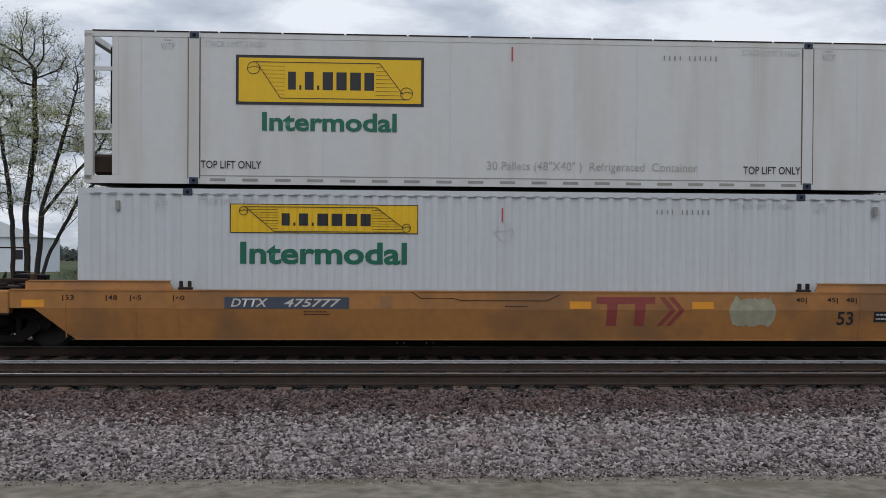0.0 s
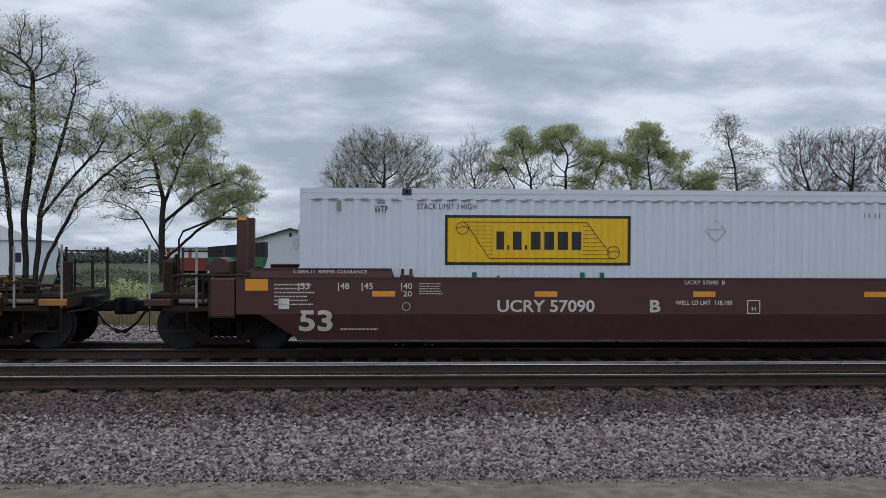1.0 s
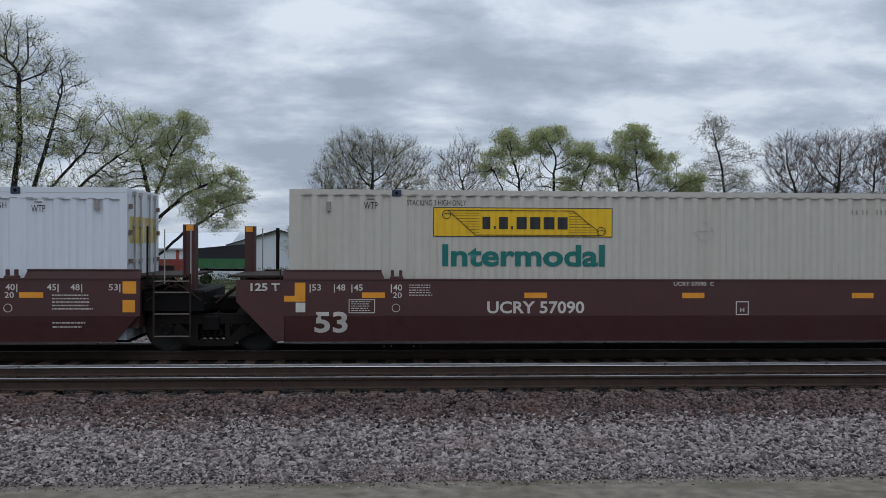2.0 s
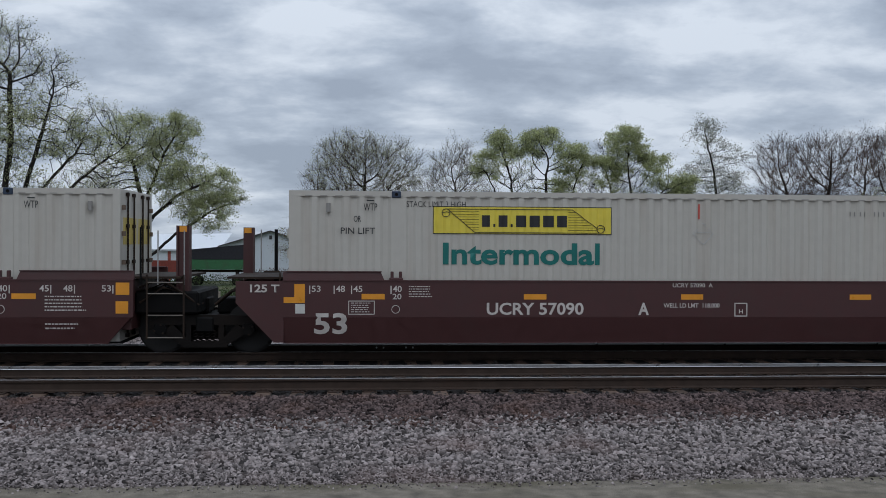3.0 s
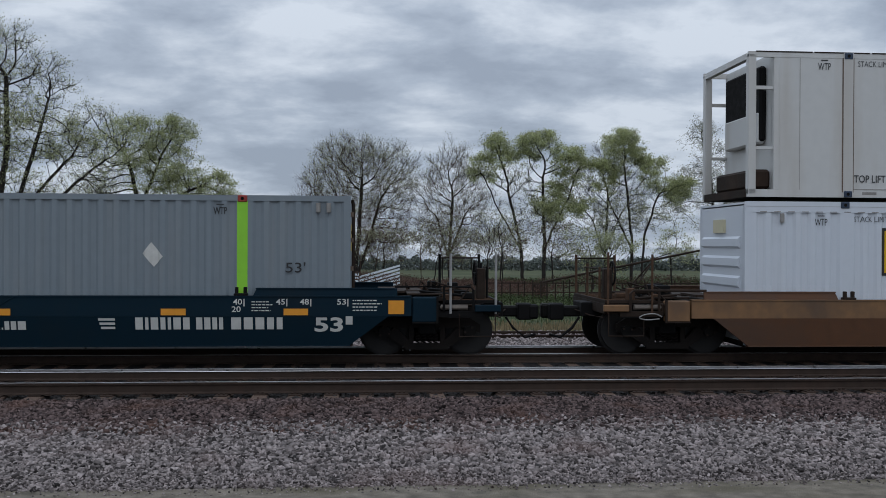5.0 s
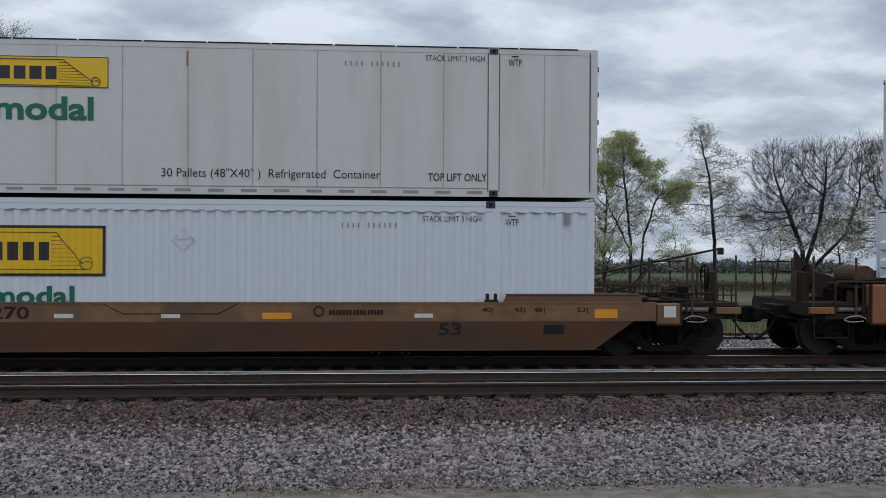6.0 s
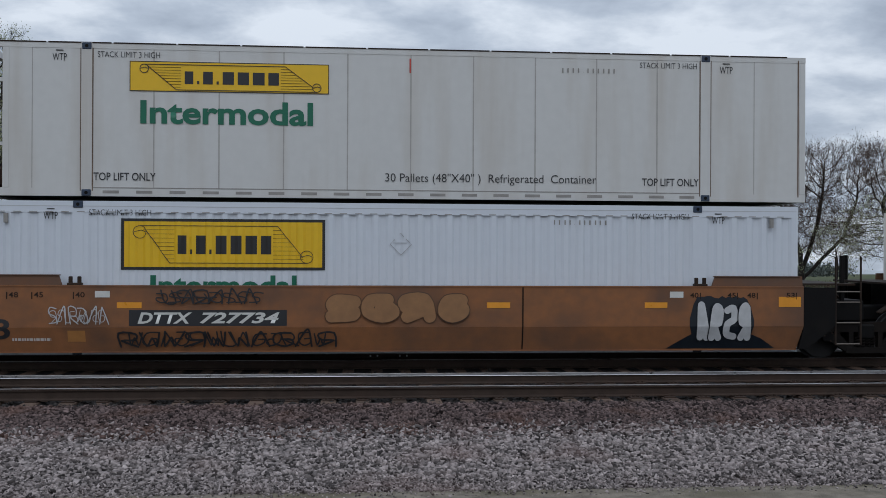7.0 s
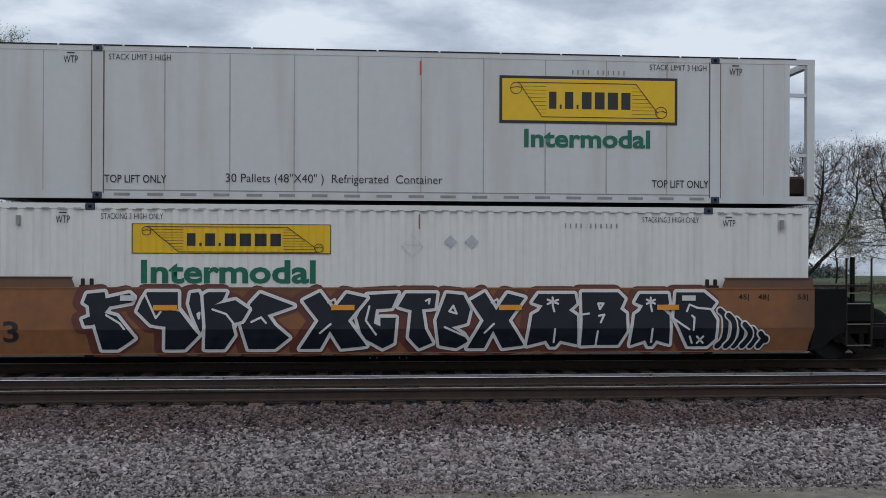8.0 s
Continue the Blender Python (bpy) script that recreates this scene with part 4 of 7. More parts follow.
def end_platform(car, k, paint, top, tower, post_paint, tank):
    """The coupler end of a railcar, with its deck, posts, brake gear and coupler. k: which end."""
    def b(x0, x1, y0, y1, z0, z1):
        return (*sorted((k * x0, k * x1)), y0, y1, z0, z1)
    grime = M_BLACK if paint is M_TEAL else M_STEEL
    side_paint = paint if paint is not M_RUSTY else M_RUST_CAR if top > 1.3 else M_OLD_PLATE
    part("centre_sill", boxes(b(8.0, 11.15, -0.4, 0.4, 0.72, 1.02), bevel=0.02), M_BLACK, car)
    part("bolster", boxes(b(9.2, 9.8, -1.42, 1.42, 0.80, 1.06), bevel=0.03), grime, car)
    part("end_sill", boxes(b(10.62, 10.92, -1.40, 1.48, 0.84, 1.06), bevel=0.02), grime, car)
    part("step_plate", boxes(b(10.45, 10.95, -1.50, -1.40, 0.90, 1.03), bevel=0.01), side_paint, car)
    for y0 in (-1.44, 1.36):
        part("side_step_beam", boxes(b(9.75, 10.62, y0, y0 + 0.10, 0.80, 0.90)), grime, car)
    # an open grating deck of bearing bars
    part("deck_frame", boxes(b(9.9, 10.92, -1.42, -1.38, 1.06, 1.12), b(9.9, 10.92, 1.38, 1.42, 1.06, 1.12), b(9.9, 9.94, -1.38, 1.38, 1.06, 1.12), b(10.88, 10.92, -1.38, 1.38, 1.06, 1.12)), grime, car)
    slat = bpy.data.meshes.new("grating_bar")
    bm = boxes((-0.46, 0.46, -0.008, 0.008, 1.075, 1.11))
    bm.to_mesh(slat)
    bm.free()
    slat.materials.append(M_RUSTY)
    for i in range(24):
        o = new("grating_bar", slat)
        o.parent = car
        o.location = (k * 10.41, -1.32 + i * 0.115, 0)
    part("end_slope", boxes(b(8.05, 9.9, -1.3, 1.3, top - 0.10, top - 0.04)), M_STEEL, car)
    for q in ((8.2, 9.1, -1.45, -0.5, top + 0.05, top + 0.10), (8.6, 9.5, -0.4, 1.3, top + 0.02, top + 0.06), (9.15, 9.85, -1.2, -0.3, top + 0.0, top + 0.04)):
        part("cover_plate", boxes(b(*q), bevel=0.008), M_STEEL, car)
    # side panel, pipe and the rail along the platform's edge
    box_face = part("equipment_panel", boxes(b(9.24, 9.72, -1.54, -1.30, 0.70, top - 0.02), bevel=0.02), side_paint, car)
    part("panel_frame", boxes(b(9.70, 9.74, -1.555, -1.50, 0.68, top + 0.0), b(9.24, 9.70, -1.555, -1.50, 0.68, 0.71)), grime, box_face)
    part("brake_pipe", tube(bmesh.new(), [(k * 9.74, -1.36, 0.98), (k * 10.32, -1.36, 0.98)], 0.05, 10), M_RUNG, car, "dull grey brake cylinder rod")
    part("brake_cylinder", tube(bmesh.new(), [(k * 9.74, -1.1, 0.98), (k * 10.15, -1.1, 0.98)], 0.13, 14), M_BLACK, car)
    edge = top + 0.18 if top < 1.3 else top + 0.03
    bars("edge_rail", car, grime, 0.026, [(k * 8.9, -1.47, edge), (k * 10.36, -1.47, edge), (k * 10.42, -1.47, edge - 0.06), (k * 10.42, -1.47, 0.92)], [(k * 9.85, -1.47, edge), (k * 9.85, -1.47, 0.92)])
    bars("cross_pipe", car, grime, 0.03, [(k * 9.4, -1.2, top + 0.08), (k * 10.3, -0.9, top - 0.02)], [(k * 9.5, -0.6, top + 0.1), (k * 10.5, 0.2, 1.2)])
    if paint is M_RUSTY:
        loop = smooth_line([(k * 9.8, 0.80), (k * 9.95, 0.86), (k * 10.15, 0.84), (k * 10.25, 0.78), (k * 10.1, 0.74), (k * 9.85, 0.76)], 3)
        bars("hose_loop", car, M_GALV, 0.012, [(x, -1.5, z) for x, z in loop])
    for x, y, h in ((9.98, -1.44, 2.02), (10.86, -1.44, 2.06), (9.98, 1.44, 1.98), (10.86, 1.44, 1.98), (10.8, -0.5, 1.75), (10.8, 0.6, 1.8)):
        part("post", tube(bmesh.new(), [(k * x, y, 0.86), (k * x, y, h)], 0.024 if y < 0 else 0.03, 8), M_GALV if y < -1 and post_paint is not M_RUSTY else post_paint, car)
    bars("handrail", car, M_STEEL, 0.018, [(k * 10.86, -0.5, 1.72), (k * 10.86, 0.6, 1.72)], [(k * 9.98, 1.44, 1.9), (k * 10.86, 1.44, 1.9)])
    bars("sill_step", car, M_STEEL, 0.016, [(k * 10.15, -1.46, 0.86), (k * 10.15, -1.46, 0.42), (k * 10.85, -1.46, 0.42), (k * 10.85, -1.46, 0.86)])
    bars("uncoupling_lever", car, M_STEEL, 0.016, [(k * 10.95, -1.4, 0.78), (k * 11.0, -0.5, 0.76), (k * 11.25, -0.1, 0.86)])
    # brake wheel, valve and reservoir above the deck
    wheel = tube(bmesh.new(), [(k * 10.55, -0.55 + 0.24 * math.cos(a * math.tau / 20), 1.62 + 0.24 * math.sin(a * math.tau / 20)) for a in range(21)], 0.02, 6)
    for a in range(4):
        tube(wheel, [(k * 10.55, -0.55, 1.62), (k * 10.55, -0.55 + 0.24 * math.cos(a * math.pi / 2), 1.62 + 0.24 * math.sin(a * math.pi / 2))], 0.014, 5)
    part("brake_wheel", wheel, M_BLACK, car, "dark brake hand wheel")
    part("brake_stand", boxes((*sorted((k * 10.57, k * 10.75)), -0.66, -0.44, 1.1, 1.72), bevel=0.02), M_STEEL, car)
    if tank:
        bm = disc(bmesh.new(), (k * 9.62, -1.1, top + 0.16), 0.2, 0.9, 20)
        part("air_reservoir", bm, paint, car, "round air reservoir")
        part("reservoir_bracket", box(bmesh.new(), *sorted((k * 9.4, k * 9.58)), -1.05, -0.3, top - 0.05, top + 0.3, bevel=0.02), paint, car)
    bars("brake_rod", car, M_STEEL, 0.035, [(k * 9.74, -1.2, 1.0), (k * 10.6, -1.15, 1.0)])
    rng = random.Random(int(top * 1000) + k)
    for i in range(9):
        x, y, z = k * rng.uniform(9.3, 10.4), rng.uniform(-1.25, 0.9), rng.uniform(1.06, 1.12)
        w1, w2 = rng.uniform(0.05, 0.16), rng.uniform(0.05, 0.16)
        part("brake_valve", box(bmesh.new(), x - w1, x + w2, y - 0.1, y + 0.1, z, z + rng.uniform(0.08, 0.34), bevel=0.015), M_RUSTY if i % 3 == 0 else M_BLACK, car)
    for i in range(6):
        x, y = k * rng.uniform(9.2, 10.3), rng.uniform(-1.35, 0.8)
        bars("brake_pipe", car, M_STEEL, 0.02, [(x, y, 1.08), (x + rng.uniform(-0.3, 0.3), y + 0.1, 1.4), (x + rng.uniform(-0.6, 0.6), y + 0.3, 1.22)])
    if tower:
        for y0 in (-0.62, 0.38):
            part("guide_tower", boxes((*sorted((k * 9.16, k * 9.36)), y0, y0 + 0.2, top, 2.62), bevel=0.01), paint, car, "upright guide column")
        part("tower_reflector", boxes((*sorted((k * 9.17, k * 9.35)), -0.625, -0.62, 2.55, 2.61)), M_REFLECT, car)
        bars("pipe_rail", car, M_STEEL, 0.022, [(k * 9.3, -0.6, 2.58), (k * 9.75, -0.7, 2.58), (k * 10.35, -0.9, 2.32), (k * 10.42, -0.95, 2.15), (k * 10.42, -0.95, 1.1)], label="bent pipe handrail")
    # coupler
    bm = boxes((*sorted((k * 11.1, k * 11.55)), -0.13, 0.13, 0.70, 0.92), (*sorted((k * 11.48, k * 11.78)), -0.24, 0.12, 0.64, 0.98), bevel=0.03)
    cp = part("coupler", bm, M_BLACK, car, "cast steel knuckle coupler")
    part("knuckle", boxes((*sorted((k * 11.70, k * 11.92)), -0.26 if k > 0 else 0.0, 0.0 if k > 0 else 0.24, 0.66, 0.96), bevel=0.04), M_BLACK, cp)
    bars("air_hose", car, M_BLACK, 0.03, [(k * 11.2, -0.42, 0.72), (k * 11.35, -0.44, 0.50), (k * 11.6, -0.42, 0.30), (k * 11.82, -0.38, 0.36)], label="black rubber air hose")


def joint_end(car, k, paint, top, carries, dark, tower=True):
    """An articulated end, over a truck that two units share."""
    def b(x0, x1, y0, y1, z0, z1):
        return (*sorted((k * x0, k * x1)), y0, y1, z0, z1)
    part("end_bulkhead", boxes(b(8.12, 8.3, -1.4, 1.4, 0.5, top - 0.02), bevel=0.01), dark, car)
    part("joint_arm", boxes(b(8.2, 9.55, -0.34, 0.34, 0.74, 1.05), bevel=0.03), M_BLACK, car)
    part("end_deck", boxes(b(8.1, 9.2, -1.4, 1.4, top + 0.02, top + 0.06)), M_STEEL, car)
    if tower and carries:
        part("guide_tower", boxes(b(9.07, 9.31, -1.1, -0.88, 1.05, 2.48), b(9.07, 9.10, -1.16, -1.1, 1.05, 2.48), b(9.28, 9.31, -1.16, -1.1, 1.05, 2.48)), paint, car, "upright guide column")
        part("tower_reflector", boxes(b(9.12, 9.26, -1.106, -1.1, 2.36, 2.47)), M_REFLECT, car)
        bars("grab_rail", car, M_BLACK, 0.022, [(k * 8.46, -1.4, top - 0.1), (k * 8.46, -1.4, 2.44)])
    elif tower:
        part("guide_tower", boxes(b(8.98, 9.20, 0.88, 1.1, 1.05, 2.48), b(8.98, 9.01, 0.82, 0.88, 1.05, 2.48)), paint, car, "upright guide column")
        part("tower_reflector", boxes(b(9.03, 9.18, 0.874, 0.88, 2.36, 2.47)), M_REFLECT, car)
        part("guide_post", boxes(b(8.52, 8.59, 1.36, 1.43, 1.05, 2.45)), M_BLACK, car)
        bars("grab_rail", car, M_GALV, 0.014, [(k * 8.86, 1.2, top), (k * 8.86, 1.2, 2.44)], label="thin galvanised upright")
    else:
        for y0 in (-1.2, 1.1):
            part("guide_post", boxes(b(9.0, 9.08, y0, y0 + 0.08, 1.05, 2.12), bevel=0.012), M_BLACK, car)
    rng = random.Random(int(top * 100) + k)
    bm = bmesh.new()
    for i in range(4):
        y = rng.uniform(-1.3, -0.6)
        tube(bm, [(k * 8.4, y, 1.0 + 0.1 * i), (k * 8.85, y - 0.1, 1.3 + 0.05 * i), (k * 9.2, y, 1.2), (k * 9.5, y + 0.1, 0.95)], 0.025, 6)
    part("air_hose", bm, M_STEEL, car, "looped grimy air hoses")
    if carries and dark is not paint:
        part("end_shoulder", plate(bmesh.new(), [(k * 7.97, 0.27), (k * 8.15, 0.27), (k * 8.72, 0.72), (k * 8.72, top - 0.02), (k * 8.07, top - 0.02), (k * 8.07, 0.7)][::1 if k > 0 else -1], lambda z: -SIDE + 0.012, 0.05), dark, car)
    if carries:
        xa, xb, high = (8.60, 9.28, 1.55) if tower else (8.74, 9.26, 2.1)
        for z in (0.36, 0.78, 1.19, 1.40):
            bars("ladder_rung", car, M_RUNG, 0.012, [(k * xa, -1.5, z), (k * xb, -1.5, z)])
        for x in (xa, xb):
            bars("ladder_rail", car, M_STEEL, 0.02, [(k * x, -1.5, 0.34), (k * x, -1.5, high)])
        part("articulation_housing", boxes(b(8.3, 9.5, -1.2, 1.2, 0.78, 1.22), bevel=0.04), M_BLACK, car)
        if tower:
            for x in (8.78, 9.27):
                bars("grab_rail", car, M_GALV, 0.014, [(k * x, -1.4, top - 0.1), (k * x, -1.4, 2.38)], label="thin galvanised upright")
    else:
        part("far_shoulder", plate(bmesh.new(), [(k * 8.12, 0.27), (k * 8.3, 0.27), (k * 9.02, 1.02), (k * 9.02, top - 0.02), (k * 8.12, top - 0.02)], lambda z: SIDE - 0.06, 0.05), dark, car)
        part("end_shoulder", plate(bmesh.new(), [(k * 8.12, 0.27), (k * 8.3, 0.27), (k * 9.02, 1.02), (k * 9.02, top - 0.02), (k * 8.12, top - 0.02)], lambda z: -SIDE + 0.012, 0.05), dark, car)
        bars("grab_rail", car, M_STEEL, 0.02, [(k * 8.2, -1.45, top - 0.05), (k * 8.2, -1.45, top + 0.16), (k * 8.5, -1.45, top + 0.16)])


def face_of(fold, bottom, slope):
    return lambda z: -SIDE if z >= fold else -SIDE + slope * (fold - z) / (fold - bottom)


def well_car(label, paint, top, fold, bottom, raised, ends, dark=None, slope=0.10, cap=None, tower=True, seams=(), pedestal=None, post_paint=None, end_paint=None, tank=None, skirt=None):
    """A well car unit. ends: for the left and right ends "coupler", "joint" (with the shared truck) or "socket"."""
    car = empty("well_car", label, "railcar", "train")
    dark, cap = dark or paint, cap or paint
    face = face_of(fold, bottom, slope)
    black_end = dark is not paint
    reach = {"coupler": (8.05, 8.78, 9.22), "joint": (7.95, 8.06, 8.06) if black_end else (7.88, 8.32, 8.36), "socket": (8.13, 8.13, 8.14)}
    (lb, lm, lt), (rb, rm, rt) = reach[ends[0]], reach[ends[1]]
    for k in (-1, 1):
        bm = bmesh.new()
        plate(bm, [(-lt, fold), (rt, fold), (rt, top), (-lt, top)], lambda z: -SIDE, 0.11)
        upper = part("side_plate", bm, paint, car)
        bm = plate(bmesh.new(), [(-lb, bottom), (rb, bottom), (rm, fold - 0.002), (-lm, fold - 0.002)], face, 0.05)
        box(bm, -lb, rb, face(bottom) - 0.012, face(bottom) + 0.1, bottom - 0.02, bottom)
        part("side_skirt", bm, skirt or paint, car)
        part("top_chord", boxes((-lt, rt, -SIDE - 0.012, -SIDE + 0.13, top - 0.018, top + 0.006)), paint, upper)
        for a0, a1 in ((-min(lt, 8.95), -6.22), (6.22, min(rt, 8.95))):
            bm = plate(bmesh.new(), [(a0, top + 0.007), (a1, top + 0.007), (a1 - (0.07 if a1 < 0 else 0), raised), (a0 + (0.07 if a0 > 0 else 0), raised)], lambda z: -SIDE + 0.05 + 0.12 * (z - top), 0.05)
            box(bm, a0 + 0.05, a1 - 0.05, -SIDE + 0.05, -SIDE + 0.16, raised - 0.015, raised + 0.003)
            part("raised_guide", bm, cap, car)
        for x in (-POST, POST):
            bm = boxes((x - 0.13, x + 0.13, -SIDE + 0.02, -SIDE + 0.16, top, top + 0.05), (x - 0.11, x - 0.05, -SIDE + 0.05, -SIDE + 0.13, top, top + 0.17), (x + 0.05, x + 0.11, -SIDE + 0.05, -SIDE + 0.13, top, top + 0.17), bevel=0.01)
            part("container_guide", bm, pedestal or dark, car)
        if seams:
            bm = bmesh.new()
            for x in seams:
                plate(bm, [(x - 0.012, bottom + 0.02), (x + 0.012, bottom + 0.02), (x + 0.012, fold), (x - 0.012, fold)], lambda z: face(z) - 0.008, 0.012)
                plate(bm, [(x - 0.012, fold), (x + 0.012, fold), (x + 0.012, top - 0.02), (x - 0.012, top - 0.02)], lambda z: -SIDE - 0.008, 0.012)
            part("weld_seam", bm, dark, car)
        if k < 0:
            made = [o for o in car.children if o.name.split(".")[0] in ("side_plate", "side_skirt", "raised_guide", "container_guide", "weld_seam")]
        else:
            fresh = [o for o in car.children if o.name.split(".")[0] in ("side_plate", "side_skirt", "raised_guide", "container_guide", "weld_seam") and o not in made]
            for o in fresh:
                # the far side is the near one, turned about the car's length
                o.matrix_basis = Matrix.Diagonal((1, -1, 1, 1))
    part("well_floor", boxes((-8.1, 8.1, -1.3, 1.3, bottom - 0.03, bottom - 0.005)), M_BLACK, car)
    for k, kind in ((-1, ends[0]), (1, ends[1])):
        if kind == "coupler":
            end_platform(car, k, end_paint or paint, top, tower, post_paint or end_paint or paint, tower if tank is None else tank)
            truck(car, k * 9.55)
        else:
            joint_end(car, k, paint, top, kind == "joint", dark, tower)
            if kind == "joint":
                truck(car, k * 9.6)
    return car, face


def fine_print(car, x0, x1, z0, z1, rows, y, ink, seed):
    """Small lettering too fine to read: rows of short bars."""
    rng = random.Random(seed)
    bm, h = bmesh.new(), (z1 - z0) / rows
    for i in range(rows):
        x, end = x0, x1 - rng.uniform(0, 0.25) * (x1 - x0)
        while x < end:
            w = rng.uniform(0.02, 0.075)
            plate(bm, [(x, z1 - (i + 0.66) * h), (min(x + w, end), z1 - (i + 0.66) * h), (min(x + w, end), z1 - (i + 0.30) * h), (x, z1 - (i + 0.30) * h)], lambda z: y(z), 0.002)
            x += w + 0.016
    return part("fine_print", bm, ink, car)


def load_marks(car, spots, z, h, y, ink, mirrored=False):
    """Length marks: a short upright line and a number."""
    for x, words in spots:
        w = 0.17
        patch("length_line", x, x + 0.02, z - h * 0.3, z + h, y, ink, car)
        tx = x + 0.045 if not mirrored else x - 0.025 - w
        fit_text("length_mark", words, tx, tx + w, z, z + h, y, ink, car, 0.012)


def reflectors(car, spots, z, y, w=0.45, h=0.11):
    for x in spots:
        patch("reflector", x, x + w, z, z + h, y, M_REFLECT, car)


def stroke(bm, pts, width, y, round_ends=True):
    """A flat painted stroke along (x, z) points, with rounded joins."""
    layer = 0
    for i, ((xa, za), (xb, zb)) in enumerate(zip(pts, pts[1:])):
        d = math.hypot(xb - xa, zb - za) or 1
        ux, uz = (xb - xa) / d * width / 2, (zb - za) / d * width / 2
        layer += 1
        bm.faces.new([bm.verts.new((px, y - layer * 0.0003, pz)) for px, pz in ((xa + uz, za - ux), (xb + uz, zb - ux), (xb - uz, zb + ux), (xa - uz, za + ux))])
    if round_ends:
        for x, z in pts:
            layer += 1
            bm.faces.new([bm.verts.new((x + width / 2 * math.cos(-q * math.tau / 12), y - layer * 0.0003, z - width / 2 * math.sin(-q * math.tau / 12))) for q in range(12)])
    return bm


def smooth_line(pts, n=4):
    """A softer line through the points."""
    out = []
    for i in range(len(pts) - 1):
        p0, p1, p2, p3 = pts[max(i - 1, 0)], pts[i], pts[i + 1], pts[min(i + 2, len(pts) - 1)]
        for k in range(n):
            t = k / n
            out.append(tuple(0.5 * (2 * b + (c - a) * t + (2 * a - 5 * b + 4 * c - d) * t * t + (3 * b - a - 3 * c + d) * t ** 3) for a, b, c, d in zip(p0, p1, p2, p3)))
    return out + [pts[-1]]


GLYPHS = (
    ((0.1, 0.05), (0.12, 0.95), (0.85, 0.9), (0.8, 0.5), (0.2, 0.45), (0.9, 0.05)),
    ((0.85, 0.9), (0.2, 0.85), (0.1, 0.3), (0.5, 0.06), (0.9, 0.25), (0.85, 0.5), (0.5, 0.5)),
    ((0.1, 0.06), (0.45, 0.95), (0.6, 0.92), (0.92, 0.05)),
    ((0.9, 0.85), (0.3, 0.92), (0.15, 0.6), (0.75, 0.45), (0.8, 0.15), (0.1, 0.08)),
    ((0.1, 0.95), (0.3, 0.1), (0.55, 0.6), (0.75, 0.08), (0.92, 0.95)),
    ((0.15, 0.95), (0.12, 0.1), (0.85, 0.1), (0.8, 0.9)),
)


def painted_letters(car, x0, x1, z0, z1, count, y, fill, rim, seed, fat=0.3, edge=0.05, ink="spray_paint", label="", face=None):
    """Bold painted shapes that cannot be read: rounded strokes with a rim, neighbour over neighbour."""
    rng = random.Random(seed)
    step = (x1 - x0) / count
    for i in range(count):
        g = GLYPHS[rng.randrange(len(GLYPHS))]
        wide, flip = rng.uniform(1.0, 1.2), rng.random() < 0.3
        w = fat * step
        lo, hi = z0 + w / 2, z1 - w / 2 - rng.uniform(0, 0.06)
        cx, lean = x0 + (i + 0.5) * step, rng.uniform(-0.12, 0.12)
        pts = [(cx + ((1 - a if flip else a) - 0.5) * (step * wide - w) + lean * (b - 0.5) + rng.uniform(-0.04, 0.04) * step, lo + (hi - lo) * b) for a, b in g]
        pts = smooth_line(pts, 3)
        lay = y - (i % 2) * 0.022
        if rim:
            part(ink, hug(stroke(bmesh.new(), pts, w + 2 * edge, lay), face), rim, car, label)
        part(ink, hug(stroke(bmesh.new(), pts, w, lay - 0.0115), face), fill, car, label)


def blob(bm, x0, x1, z0, z1, y, seed, wobble=0.10, steps=46, lean=0.0):
    """An uneven painted patch with a ragged outline."""
    rng = random.Random(seed)
    up, dn = [], []
    for i in range(steps + 1):
        f = i / steps
        x = x0 + (x1 - x0) * f
        taper = min(1, f * 8, (1 - f) * 8) ** 0.6
        up.append((x, z1 - (z1 - z0) * (1 - taper) * 0.42 - rng.uniform(0, wobble)))
        dn.append((x, z0 + (z1 - z0) * (1 - taper) * 0.42 + rng.uniform(0, wobble * 0.6)))
    for (a, b), (c, d) in zip(zip(up, dn), zip(up[1:], dn[1:])):
        v = [bm.verts.new((p[0], y, p[1])) for p in (b, d, c, a)]
        bm.faces.new(v)
    return bm


def hug(bm, face, fold=0.72):
    """Lay flat paint on a side whose lower part leans in below the fold."""
    bmesh.ops.bisect_plane(bm, geom=bm.verts[:] + bm.edges[:] + bm.faces[:], plane_co=(0, 0, fold), plane_no=(0, 0, 1))
    for v in bm.verts:
        v.co.y += face(v.co.z) + SIDE
    return bm


# angular painted shapes, each in a unit square: an outline and the white cuts inside it
WILD_F = (((0.08, 0.97), (0.39, 1.0), (0.41, 0.89), (0.83, 0.98), (0.91, 0.91), (0.87, 0.82), (0.48, 0.75), (0.39, 0.64), (0.61, 0.58), (0.92, 0.2), (0.61, 0), (0.33, 0), (0.22, 0.44), (0.04, 0.42), (0, 0.53), (0.13, 0.58), (0.11, 0.76), (0.02, 0.82)),
          (((0.42, 0.60), (0.66, 0.46), (0.74, 0.36)),))
WILD_Y = (((0.16, 1.0), (0.66, 1.0), (0.66, 0.72), (1.0, 0.25), (0.76, 0), (0.44, 0), (0.46, 0.40), (0.22, 0.44), (0.0, 0.67), (0.08, 0.86)),
          (((0.13, 0.95), (0.30, 0.55), (0.38, 0.66)), ((0.45, 0.72), (0.70, 0.68), (0.98, 0.3))))
